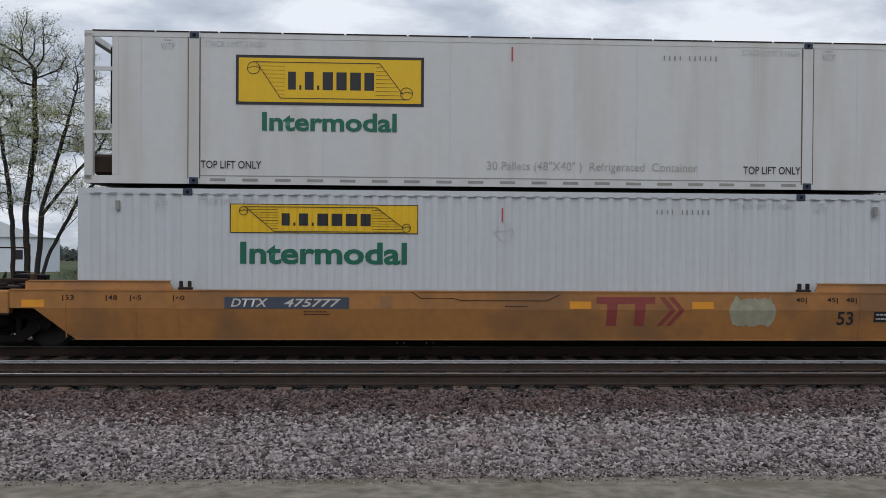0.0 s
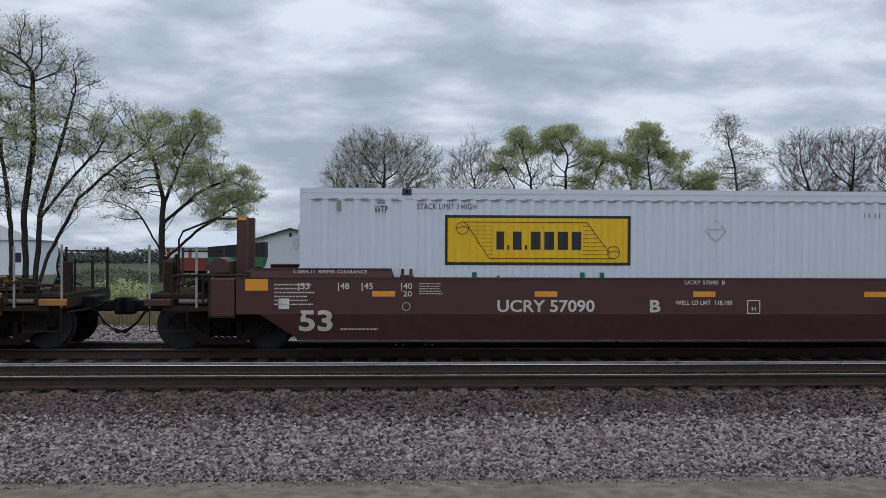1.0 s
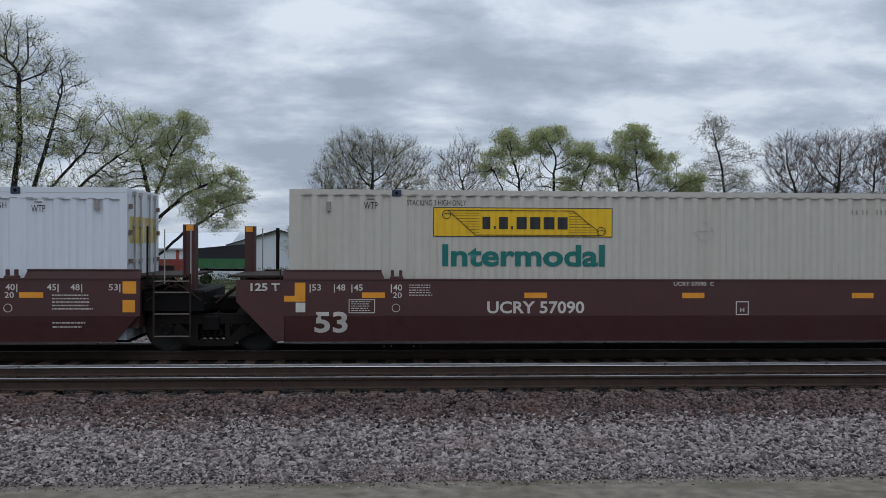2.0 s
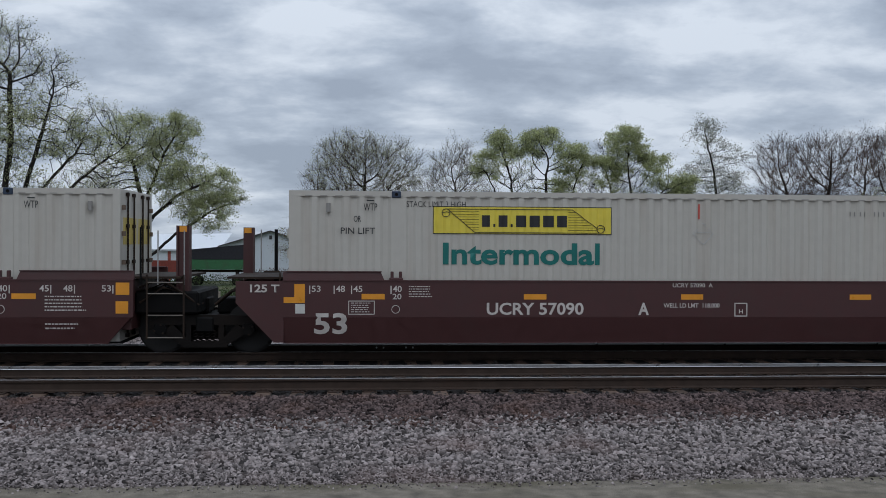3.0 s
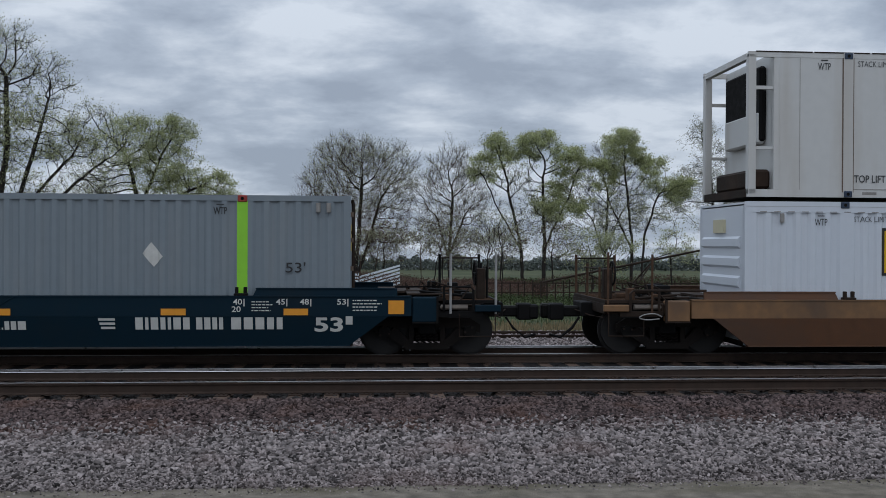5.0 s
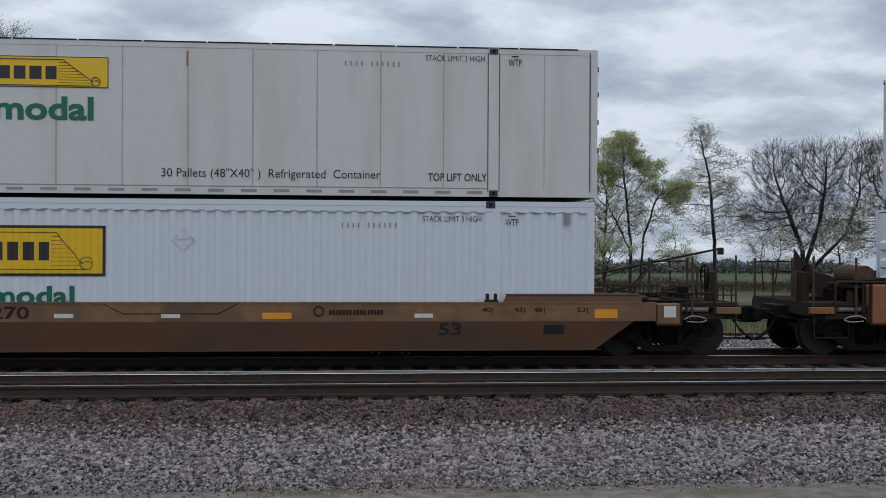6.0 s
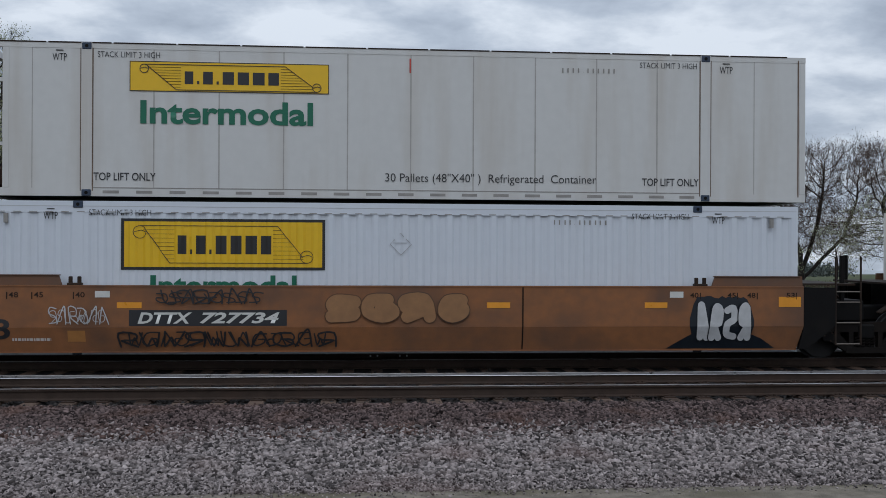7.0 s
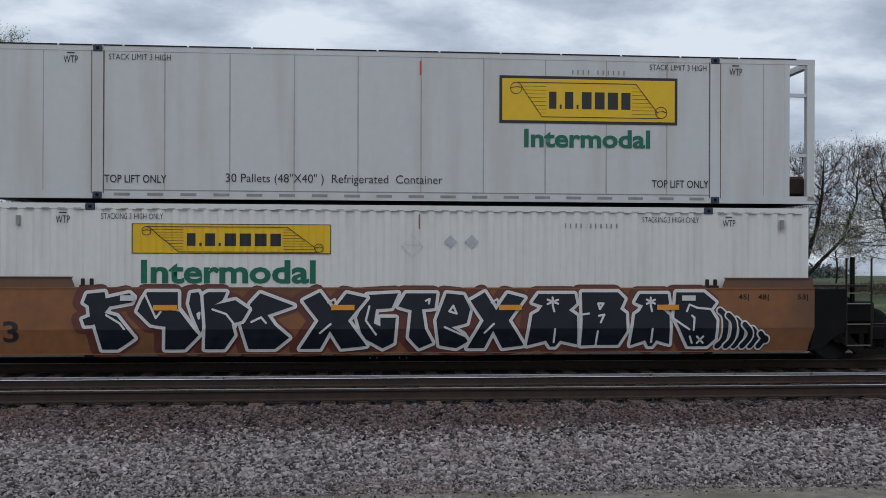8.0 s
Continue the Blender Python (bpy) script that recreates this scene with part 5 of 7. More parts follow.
WILD_D = (((0.1, 0.98), (0.5, 1.0), (0.9, 0.7), (0.98, 0.5), (0.6, 0.3), (0.2, 0.6), (0, 0.8)), (((0.45, 0.62), (0.52, 0.54), (0.56, 0.64), (0.45, 0.62)),))
WILD_K = (((0, 0.95), (0.1, 1), (0.5, 1), (0.42, 0.86), (0.25, 0.78), (0.7, 0.86), (1, 0.7), (0.85, 0.5), (0.62, 0.45), (0.68, 0.25), (0.45, 0), (0.02, 0), (0.05, 0.4)),
          (((0.2, 0.70), (0.5, 0.62), (0.72, 0.40)),))
WILD_ARROW = (((0.02, 0.62), (0.1, 0.80), (0.3, 0.98), (1.0, 0.76), (0.45, 0.60), (0.6, 0.42), (0.9, 0.2), (0.6, 0), (0.05, 0), (-0.1, 0.45)), (((0.12, 0.48), (0.32, 0.56), (0.42, 0.46)),))
WILD_X = (((0.05, 0.85), (0.3, 1), (0.5, 0.68), (0.7, 0.98), (1, 0.9), (0.72, 0.5), (1, 0.05), (0.62, 0), (0.45, 0.32), (0.3, 0), (0, 0), (0.28, 0.5)), (((0.42, 0.82), (0.52, 0.88), (0.55, 0.76)), ((0.3, 0.28), (0.46, 0.44))))
WILD_G = (((0.25, 0.95), (0.95, 0.98), (0.8, 0.72), (0.45, 0.7), (0.4, 0.45), (0.55, 0.4), (0.55, 0.55), (0.9, 0.55), (0.85, 0.1), (0.6, 0), (0.15, 0.2), (0.02, 0.55)), (((0.3, 0.75), (0.22, 0.5), (0.45, 0.25)),))
WILD_T = (((0, 0.75), (0.2, 0.98), (1, 0.98), (0.95, 0.72), (0.62, 0.7), (0.7, 0.35), (0.9, 0.1), (0.55, 0), (0.28, 0.2), (0.35, 0.68)), (((0.72, 0.85), (0.82, 0.88), (0.8, 0.8)),))
WILD_E = (((0.3, 0.98), (0.8, 0.95), (1, 0.7), (0.9, 0.45), (0.45, 0.38), (0.8, 0.25), (0.95, 0.12), (0.6, 0), (0.1, 0.05), (0, 0.5)), (((0.38, 0.66), (0.5, 0.76), (0.6, 0.62), (0.38, 0.66)), ((0.25, 0.38), (0.85, 0.22))))
STAR = tuple(((0.5, 0.83), (0.5 + 0.12 * math.cos(a), 0.83 + 0.075 * math.sin(a))) for a in (0.5, 1.6, 2.6, 3.7, 4.7, 5.8))
WILD_A = (((0.22, 0.97), (0.93, 0.97), (0.97, 0.8), (0.82, 0.68), (0.98, 0.58), (1, 0.06), (0.66, 0.13), (0.56, 0.02), (0.46, 0.02), (0.38, 0.13), (0, 0.04), (0.1, 0.6), (0.22, 0.66), (0.3, 0.76), (0.1, 0.82)),
          STAR + (((0.5, 0.76), (0.53, 0.66)), ((0.53, 0.1), (0.55, 0.34))))
WILD_R = (((0, 1), (0.8, 1), (0.95, 0.88), (0.85, 0.7), (0.98, 0.62), (1, 0.3), (0.82, 0.05), (0.36, 0.05), (0.33, 0.14), (0.3, 0.05), (0, 0.04), (0.02, 0.5)),
          (((0.36, 0.80), (0.48, 0.80), (0.40, 0.70), (0.36, 0.80)), ((0.38, 0.58), (0.50, 0.60), (0.42, 0.46)), ((0.33, 0.1), (0.36, 0.3)), ((0.0, 0.6), (0.16, 0.62))))
WILD_S = (((0.05, 1), (0.7, 1), (0.98, 0.82), (0.85, 0.68), (1, 0.5), (0.98, 0.15), (0.8, 0.02), (0.35, 0.02), (0, 0.55), (0.02, 0.7)),
          (((0.3, 0.66), (0.36, 0.78), (0.55, 0.72), (0.85, 0.70)), ((0.42, 0.58), (0.48, 0.54), (0.46, 0.32)), ((0.0, 0.52), (0.36, 0.33)), ((0.38, 0.2), (0.44, 0.08)), ((0.55, 0.2), (0.7, 0.08)), ((0.7, 0.2), (0.56, 0.08))))


def wild_letters(car, row, z0, z1, face):
    """Angular blue-black shapes with white rims and cuts over a dull red shade."""
    for i, (shape, x0, x1) in enumerate(row):
        def place(line):
            return [(x0 + (x1 - x0) * a, z0 + (z1 - z0) * b) for a, b in line]
        pts = place(shape[0])
        ring = pts + pts[:1]
        lay = -SIDE - 0.014 - 0.02 * (i % 2)
        part("spray_paint", hug(stroke(bmesh.new(), [(x - 0.06, z) for x, z in ring], 0.30, -SIDE - 0.002), face), M_SPRAY_RED, car, "dull red painted shade")
        part("spray_paint", hug(stroke(bmesh.new(), ring, 0.125, lay), face), M_SPRAY_WHITE, car, "white painted rim")
        bm = bmesh.new()
        bm.faces.new([bm.verts.new((x, lay - 0.0115, z)) for x, z in pts])
        bm.normal_update()
        bmesh.ops.triangulate(bm, faces=bm.faces[:])
        part("spray_paint", hug(bm, face), M_SPRAY_NAVY, car, "blue-black painted shape")
        for cut in shape[1]:
            part("spray_paint", hug(stroke(bmesh.new(), place(cut), 0.04, lay - 0.0135), face), M_SPRAY_WHITE, car, "white painted cut")


def build_train():
    near = lambda f, d=0.004: (lambda z: f(z) - d)

    # the ochre car that leads
    car, f = well_car("faded ochre well car with a worn red emblem", M_YELLOW_CAR, 1.16, 0.81, 0.23, 1.33, ("coupler", "coupler"), tower=False, post_paint=M_STEEL,
                      seams=(-8.2, -6.9, -6.1, 7.1, 7.9), pedestal=M_STEEL)
    y = near(f)
    num = patch("number_panel", -5.24, -2.89, 0.815, 1.035, y, M_PANEL_INK, car, "slate panel with slanted white numerals")
    fit_text("number", "DTTX", -5.12, -4.42, 0.85, 1.005, near(f, 0.009), M_CHALK, num, 0.02, slant=0.25)
    fit_text("number", "475777", -4.12, -3.04, 0.85, 1.005, near(f, 0.009), M_CHALK, num, 0.02, slant=0.25)
    bm = bmesh.new()
    yy = near(f, 0.006)
    for pts in ([(1.87, 0.93), (3.02, 0.93), (3.02, 1.06), (1.87, 1.06)],):
        plate(bm, pts, yy, 0.003)
    for a in (2.08, 2.63):
        plate(bm, [(a, 0.81), (a + 0.20, 0.81), (a + 0.20, 0.93), (a, 0.93)], yy, 0.003)
        plate(bm, [(a - 0.01, 0.50), (a + 0.18, 0.50), (a + 0.20, 0.81), (a, 0.81)], yy, 0.003)
    for a in (3.06, 3.24):
        plate(bm, [(a, 0.50), (a + 0.1, 0.50), (a + 0.36, 0.80), (a + 0.26, 0.80)], yy, 0.003)
        plate(bm, [(a + 0.26, 0.81), (a + 0.36, 0.81), (a + 0.14, 1.06), (a + 0.04, 1.06)], yy, 0.003)
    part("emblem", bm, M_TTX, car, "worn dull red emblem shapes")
    pb = bmesh.new()
    blob(pb, 4.48, 5.42, 0.47, 1.10, -SIDE - 0.005, 3, 0.10, 22)
    hug(pb, f, 0.81)
    part("paint_patch", pb, M_PATCH, car, "pale painted-over patch")
    fit_text("length_number", "53", 6.64, 6.97, 0.52, 0.79, near(f, 0.006), M_INK, car, 0.02)
    box_panel = patch("test_panel", 7.38, 7.82, 0.58, 0.79, near(f), M_INK, car, "black stencil panel")
    fine_print(box_panel, 7.42, 7.78, 0.60, 0.77, 2, near(f, 0.009), M_CHALK, 5)
    load_marks(car, ((-8.25, "53"), (-7.45, "48"), (-7.0, "45"), (-6.2, "40")), 0.97, 0.09, y, M_STEEL)
    load_marks(car, ((6.0, "40"), (6.62, "45"), (7.0, "48"), (7.85, "53")), 0.97, 0.09, y, M_STEEL, True)
    reflectors(car, (1.35, 3.75, -9.0, 8.15), 0.83, y, 0.42, 0.14)
    patch("plate_box", -2.3, -2.07, 0.83, 1.05, y, M_SPRAY_TAN, car)
    fine_print(car, -3.75, -3.2, 0.68, 0.78, 2, near(f, 0.004), M_STEEL, 6)
    fine_print(car, 0.1, 0.6, 0.84, 0.90, 1, y, M_STEEL, 61)
    bars("weld_bead", car, M_STEEL, 0.008, [(-1.7, -SIDE - 0.002, 1.14), (-1.52, -SIDE - 0.002, 1.02), (-0.9, -SIDE - 0.002, 1.02), (-0.75, -SIDE - 0.002, 0.98), (0.9, -SIDE - 0.002, 0.98), (1.15, -SIDE - 0.002, 1.1)])
    put(car, 2.06, 0)

    # three maroon units on shared trucks
    for s, ends, letter, limit in ((25.41, ("coupler", "joint"), "B", "118,100"), (44.57, ("socket", "joint"), "", ""), (63.84, ("socket", "coupler"), "A", "118,000")):
        car, f = well_car("clean maroon well car unit with white lettering", M_MAROON, 1.45, 0.75, 0.26, 1.62, ends)
        y = near(f)
        fit_text("number", "UCRY 57090", -4.25, -2.36, 0.79, 1.03, y, M_CHALK, car, 0.022)
        if letter:
            fit_text("unit_letter", letter, -1.28, -1.07, 0.79, 1.03, y, M_CHALK, car, 0.03)
            fit_text("limit_text", "WELL LD LMT  " + limit, -0.78, 0.34, 0.92, 1.02, y, M_CHALK, car, 0.015)
        fit_text("small_mark", "UCRY 57090  " + (letter or "C"), -0.6, 0.2, 1.33, 1.41, y, M_CHALK, car, 0.012)
        bm = bmesh.new()
        for a in ((0.64, 0.66, 0.76, 1.03), (0.88, 0.90, 0.76, 1.03), (0.64, 0.90, 1.01, 1.03), (0.64, 0.90, 0.76, 0.78)):
            plate(bm, [(a[0], a[2]), (a[1], a[2]), (a[1], a[3]), (a[0], a[3])], y, 0.003)
        pl = part("plate_outline", bm, M_CHALK, car)
        fit_text("plate_letter", "H", 0.73, 0.81, 0.82, 0.90, y, M_CHALK, pl, 0.02)
        fit_text("length_number", "53", -8.04 if ends[0] == "coupler" else -7.55, -7.40 if ends[0] == "coupler" else -6.92, 0.42, 0.83, near(f, 0.006), M_CHALK, car, 0.026)
        load_marks(car, ((-8.05 if ends[0] == "coupler" else -7.64, "53"), (-7.3 if ends[0] == "coupler" else -7.18, "48"), (-6.85, "45"), (-6.1, "40")), 1.23, 0.12, y, M_CHALK)
        load_marks(car, ((6.1, "40"), (6.85, "45"), (7.28, "48"), (7.98, "53")), 1.23, 0.12, y, M_CHALK, True)
        for x in (-6.06, 5.89):
            fit_text("length_mark", "20", x, x + 0.17, 1.09, 1.20, y, M_CHALK, car, 0.012)
            ring = tube(bmesh.new(), [(x + 0.06 + 0.075 * math.cos(a * math.tau / 16), -SIDE - 0.004, 0.90 + 0.075 * math.sin(a * math.tau / 16)) for a in range(17)], 0.008, 4)
            part("round_mark", ring, M_CHALK, car)
        reflectors(car, (-6.65, -3.53, -0.43, 2.98, 6.15), 1.09, y, 0.44, 0.105)
        fine_print(car, -5.75, -5.3, 1.12, 1.36, 5, y, M_CHALK, 7)
        fine_print(car, 5.35, 5.78, 1.12, 1.36, 5, y, M_CHALK, 8)
        fine_print(car, 6.75, 7.5, 0.85, 1.17, 5, y, M_CHALK, 9)
        fine_print(car, 6.75, 7.45, 0.50, 0.66, 2, near(f, 0.006), M_CHALK, 10)
        if ends[0] == "coupler":
            patch("end_reflector", -9.05, -8.62, 1.20, 1.42, y, M_REFLECT, car)
            fine_print(car, -8.5, -7.7, 0.9, 1.35, 6, y, M_CHALK, 11)
            fit_text("clearance_text", "S-2054-11  REEFER CLEARANCE", -8.15, -6.75, 1.53, 1.59, lambda z: -SIDE + 0.05 + 0.12 * (z - 1.45) - 0.004, M_CHALK, car, 0.01)
            patch("inspection_label", -8.42, -8.22, 0.85, 1.05, y, M_BONE, car)
            fine_print(car, -7.25, -6.45, 0.42, 0.5, 1, near(f, 0.006), M_CHALK, 12)
        else:
            patch("end_reflector", -8.12, -7.72, 1.02, 1.13, y, M_REFLECT, car)
            patch("end_reflector", -7.92, -7.72, 1.13, 1.38, y, M_REFLECT, car)
            fit_text("capacity_text", "125 T", -8.75, -8.2, 1.22, 1.37, near(f, 0.004), M_CHALK, car, 0.03)
            patch("inspection_label", -7.9, -7.72, 0.82, 1.0, y, M_BONE, car)
            ob = part("notice_outline", boxes(*[(a, b, -SIDE - 0.004, -SIDE - 0.001, c, d) for a, b, c, d in ((-6.9, -6.4, 0.80, 0.815), (-6.9, -6.4, 1.05, 1.065), (-6.9, -6.885, 0.8, 1.065), (-6.415, -6.4, 0.8, 1.065))]), M_CHALK, car)
            fine_print(ob, -6.85, -6.45, 0.83, 1.04, 5, y, M_CHALK, 13)
        if ends[1] == "coupler":
            patch("end_reflector", 8.58, 9.0, 1.17, 1.38, y, M_REFLECT, car)
            patch("inspection_label", 8.3, 8.46, 0.85, 1.05, y, M_BONE, car)
            fine_print(car, 7.75, 8.45, 1.0, 1.3, 5, y, M_CHALK, 14)
            fine_print(car, 6.2, 7.6, 0.36, 0.58, 2, near(f, 0.006), M_CHALK, 15)
            fit_text("clearance_text", "S-2054-11  REEFER CLEARANCE", 6.55, 8.1, 1.53, 1.59, lambda z: -SIDE + 0.05 + 0.12 * (z - 1.45) - 0.004, M_CHALK, car, 0.01)
        else:
            patch("end_reflector", 8.04, 8.29, 1.17, 1.40, y, M_REFLECT, car)
            patch("end_reflector", 8.04, 8.27, 0.82, 1.05, y, M_REFLECT, car)
        put(car, s, 0)

    # the dark teal car
    car, f = well_car("dark teal well car with off-white lettering", M_TEAL, 1.20, 0.82, 0.26, 1.35, ("coupler", "coupler"), tower=False, pedestal=M_BLACK, post_paint=M_BLACK)
    y = near(f, 0.006)
    fit_text("number", "FEC", -4.84, -4.24, 0.90, 1.16, y, M_BONE, car, 0.03)
    fit_text("number", "74100", -4.10, -3.18, 0.90, 1.16, y, M_BONE, car, 0.03)
    em = bmesh.new()
    for i in range(7):
        z = 0.50 + i * 0.055
        w = 0.2 * math.sqrt(max(0.05, 1 - ((i - 3) / 3.6) ** 2))
        plate(em, [(-6.95 - w, z), (-6.95 + w, z - 0.01), (-6.95 + w * 0.9, z + 0.035), (-6.95 - w * 0.8, z + 0.03)], y, 0.003)
    part("round_emblem", em, M_BONE, car, "round off-white emblem")
    bar_word("name_bar", (1, 0.8, 0.9, 0.9, 0.9, 1.2, 0.7, 0.8, 0.4, 0.9, 0.9), -6.68, -5.1, 0.60, 0.76, y, M_BONE, car, "row of off-white bars", gap=0.3)
    fit_text("small_word", "TRANSPORTES", -6.3, -5.45, 0.45, 0.55, y, M_BONE, car, 0.012)
    fit_text("weight_text", "LT WT  54000\nLD LMT 166000", -2.15, -1.31, 0.63, 0.79, y, M_BONE, car, 0.015)
    bar_word("address_bar", (0.6, 0.8, 0.7, 0.7, 1.1, 0.7, 0.2, 0.7, 0.8, 1.2), 0.89, 2.06, 0.57, 0.73, y, M_BONE, car, "row of off-white bars", gap=0.25)
    for z in (0.58, 0.66, 0.74):
        patch("emblem_bar", 3.42 - (z - 0.58) * 0.3, 3.68, z, z + 0.045, y, M_BONE, car)
    bar_word("name_bar", (0.9, 0.4, 0.9, 0.6, 0.4, 0.9, 0.8), 4.05, 5.05, 0.57, 0.80, y, M_BONE, car, gap=0.28)
    bar_word("name_bar", (0.9, 0.9, 0.7, 0.6), 5.17, 5.67, 0.57, 0.80, y, M_BONE, car, gap=0.28)
    bar_word("name_bar", (1, 0.9, 0.9, 0.7, 0.6), 5.82, 6.78, 0.57, 0.80, y, M_BONE, car, gap=0.28)
    fit_text("length_number", "53", 7.38, 7.92, 0.52, 0.80, y, M_BONE, car, 0.03)
    fit_text("small_mark", "FEC 74100", -0.37, 0.22, 1.08, 1.15, y, M_BONE, car, 0.012)
    load_marks(car, ((-8.2, "53"), (-7.45, "48"), (-6.9, "45"), (-6.1, "40")), 1.04, 0.11, y, M_BONE)
    load_marks(car, ((6.05, "40"), (6.85, "45"), (7.3, "48"), (8.0, "53")), 1.04, 0.11, y, M_BONE, True)
    reflectors(car, (-7.9, -5.37, -2.0, 1.33, 4.52, 6.8), 0.84, y, 0.46, 0.125)
    for a in (-8.95, 8.78):
        patch("end_reflector", a, a + 0.3, 0.86, 1.12, y, M_REFLECT, car)
    fine_print(car, -8.75, -8.1, 0.9, 1.15, 4, y, M_BONE, 21)
    fine_print(car, 8.1, 8.7, 0.9, 1.15, 4, y, M_BONE, 22)
    fine_print(car, -2.3, -1.4, 1.08, 1.15, 1, y, M_BONE, 23)
    fine_print(car, 6.2, 6.6, 0.9, 1.12, 4, y, M_BONE, 24)
    fine_print(car, -6.7, -6.25, 0.9, 1.12, 4, y, M_BONE, 25)
    patch("inspection_label", 7.97, 8.1, 0.66, 0.82, y, M_BONE, car)
    bm = bmesh.new()
    for a in ((-2.73, -2.70, 0.90, 1.16), (-2.48, -2.45, 0.90, 1.16), (-2.73, -2.45, 1.135, 1.16), (-2.73, -2.45, 0.90, 0.925)):
        plate(bm, [(a[0], a[2]), (a[1], a[2]), (a[1], a[3]), (a[0], a[3])], y, 0.003)
    part("plate_outline", bm, M_BONE, car)
    fit_text("plate_letter", "H", -2.63, -2.55, 0.95, 1.03, y, M_BONE, car, 0.02)
    for x in (-6.02, 5.83):
        fit_text("length_mark", "20", x, x + 0.17, 0.90, 1.01, y, M_BONE, car, 0.012)
    ring = tube(bmesh.new(), [(-5.1 + 0.07 * math.cos(a * math.tau / 16), -SIDE - 0.004, 1.08 + 0.07 * math.sin(a * math.tau / 16)) for a in range(17)], 0.009, 4)
    part("round_mark", ring, M_BONE, car)
    patch("paint_blot", -8.02, -7.82, 1.0, 1.13, near(f, 0.009), M_BONE, car, "white paint blot over a length mark")
    patch("inspection_label", -7.78, -7.62, 0.62, 0.78, y, M_BONE, car)
    bars("pressed_line", car, M_TEAL, 0.012, [(-1.3, -SIDE, 1.18), (-1.05, -SIDE, 1.0), (1.55, -SIDE, 1.0), (1.85, -SIDE, 1.18)])
    put(car, 87.24, 0)

    # a grimy ochre car
    car, f = well_car("grimy old ochre well car with faint lettering", M_OLD_PLATE, 1.13, 0.77, 0.22, 1.29, ("coupler", "coupler"), tower=False, pedestal=M_STEEL, end_paint=M_RUSTY, skirt=M_OLD_CAR, cap=M_OLD_CAR)
    y = near(f, 0.006)
    fit_text("number", "FEC", -4.6, -3.95, 0.82, 1.06, y, M_STEEL, car, 0.02)
    fit_text("number", "71270", -3.8, -2.65, 0.82, 1.06, y, M_STEEL, car, 0.02)
    fit_text("length_number", "53", 4.97, 5.40, 0.50, 0.74, y, M_INK, car, 0.02)
    ring = tube(bmesh.new(), [(2.68 + 0.09 * math.cos(a * math.tau / 16), -SIDE - 0.006, 0.97 + 0.09 * math.sin(a * math.tau / 16)) for a in range(17)], 0.014, 4)
    part("round_emblem", ring, M_STEEL, car)
    bar_word("name_bar", (0.8,) * 7 + (0.1,) + (0.8,) * 4 + (0.1,) + (0.8,) * 5, 2.88, 3.9, 0.90, 0.99, y, M_STEEL, car)
    reflectors(car, (1.62,), 0.82, y, 0.55, 0.12)
    for a in (-2.2, -0.25, 4.5):
        patch("paper_label", a, a + 0.35, 0.84, 0.92, y, M_BONE, car)
    bars("weld_bead", car, M_STEEL, 0.01, [(-1.3, -SIDE, 1.1), (-0.95, -SIDE, 0.92), (0.8, -SIDE, 0.92), (1.15, -SIDE, 1.1)])
    load_marks(car, ((6.0, "40"), (6.62, "45"), (7.0, "48"), (7.85, "53")), 0.95, 0.09, y, M_STEEL, True)
    patch("test_panel", 7.0, 7.4, 0.52, 0.70, y, M_INK, car, "black stencil panel")
    patch("end_reflector", 8.0, 8.45, 0.83, 1.0, y, M_REFLECT, car)
    patch("inspection_label", 9.38, 9.62, 0.84, 1.06, lambda z: -1.546, M_BONE, car)
    put(car, 111.17, 0)

    # two rusty ochre units with spray paint
    car, f = well_car("rusty ochre well car unit with scattered graffiti", M_RUST_CAR, 1.50, 0.72, 0.26, 1.70, ("coupler", "joint"), dark=M_BLACK, seams=(-8.15, 2.45), tower=False, tank=True, end_paint=M_RUSTY, cap=M_OLD_CAR, pedestal=M_STEEL)
    y = near(f, 0.006)
    part("gusset_plate", plate(bmesh.new(), [(-10.75, 1.12), (-9.75, 1.5), (-9.95, 1.62), (-10.45, 1.75), (-10.75, 2.2)], lambda z: -0.35, 0.05), M_STEEL, car, "brown wedge-shaped gusset")
    fit_text("length_number", "53", -7.81, -7.13, 0.50, 0.88, y, M_INK, car, 0.02)
    patch("end_reflector", -8.55, -8.08, 1.13, 1.35, y, M_REFLECT, car)
    patch("inspection_label", -8.32, -8.12, 0.93, 1.12, y, M_LABEL, car)
    num = patch("number_panel", -4.98, -2.06, 0.745, 1.045, y, M_INK, car, "black panel with slanted white numerals")
    fit_text("number", "DTTX", -4.82, -3.82, 0.79, 1.0, near(f, 0.012), M_BONE, num, 0.03, slant=0.25)
    fit_text("number", "727734", -3.68, -2.2, 0.79, 1.0, near(f, 0.012), M_BONE, num, 0.03, slant=0.25)
    fine_print(car, -7.1, -6.4, 0.42, 0.56, 1, y, M_CHALK, 31)
    patch("plate_box", -6.1, -5.78, 0.45, 0.66, y, M_YELLOW_CAR, car)
    for a in (-5.6, 5.35):
        patch("paper_label", a, a + 0.27, 1.28, 1.40, y, M_BONE, car)
    reflectors(car, (-5.2, 1.75, 4.85), 1.08, y, 0.45, 0.11)
    painted_letters(car, -1.35, 1.45, 0.78, 1.42, 4, -SIDE - 0.006, M_SPRAY_TAN, M_OLD_CAR, 41, 0.34, 0.02, label="faded tan painted shapes", face=f)
    painted_letters(car, -4.4, -2.6, 1.14, 1.46, 6, -SIDE - 0.006, M_INK, None, 42, 0.10, label="thin black scrawl", face=f)
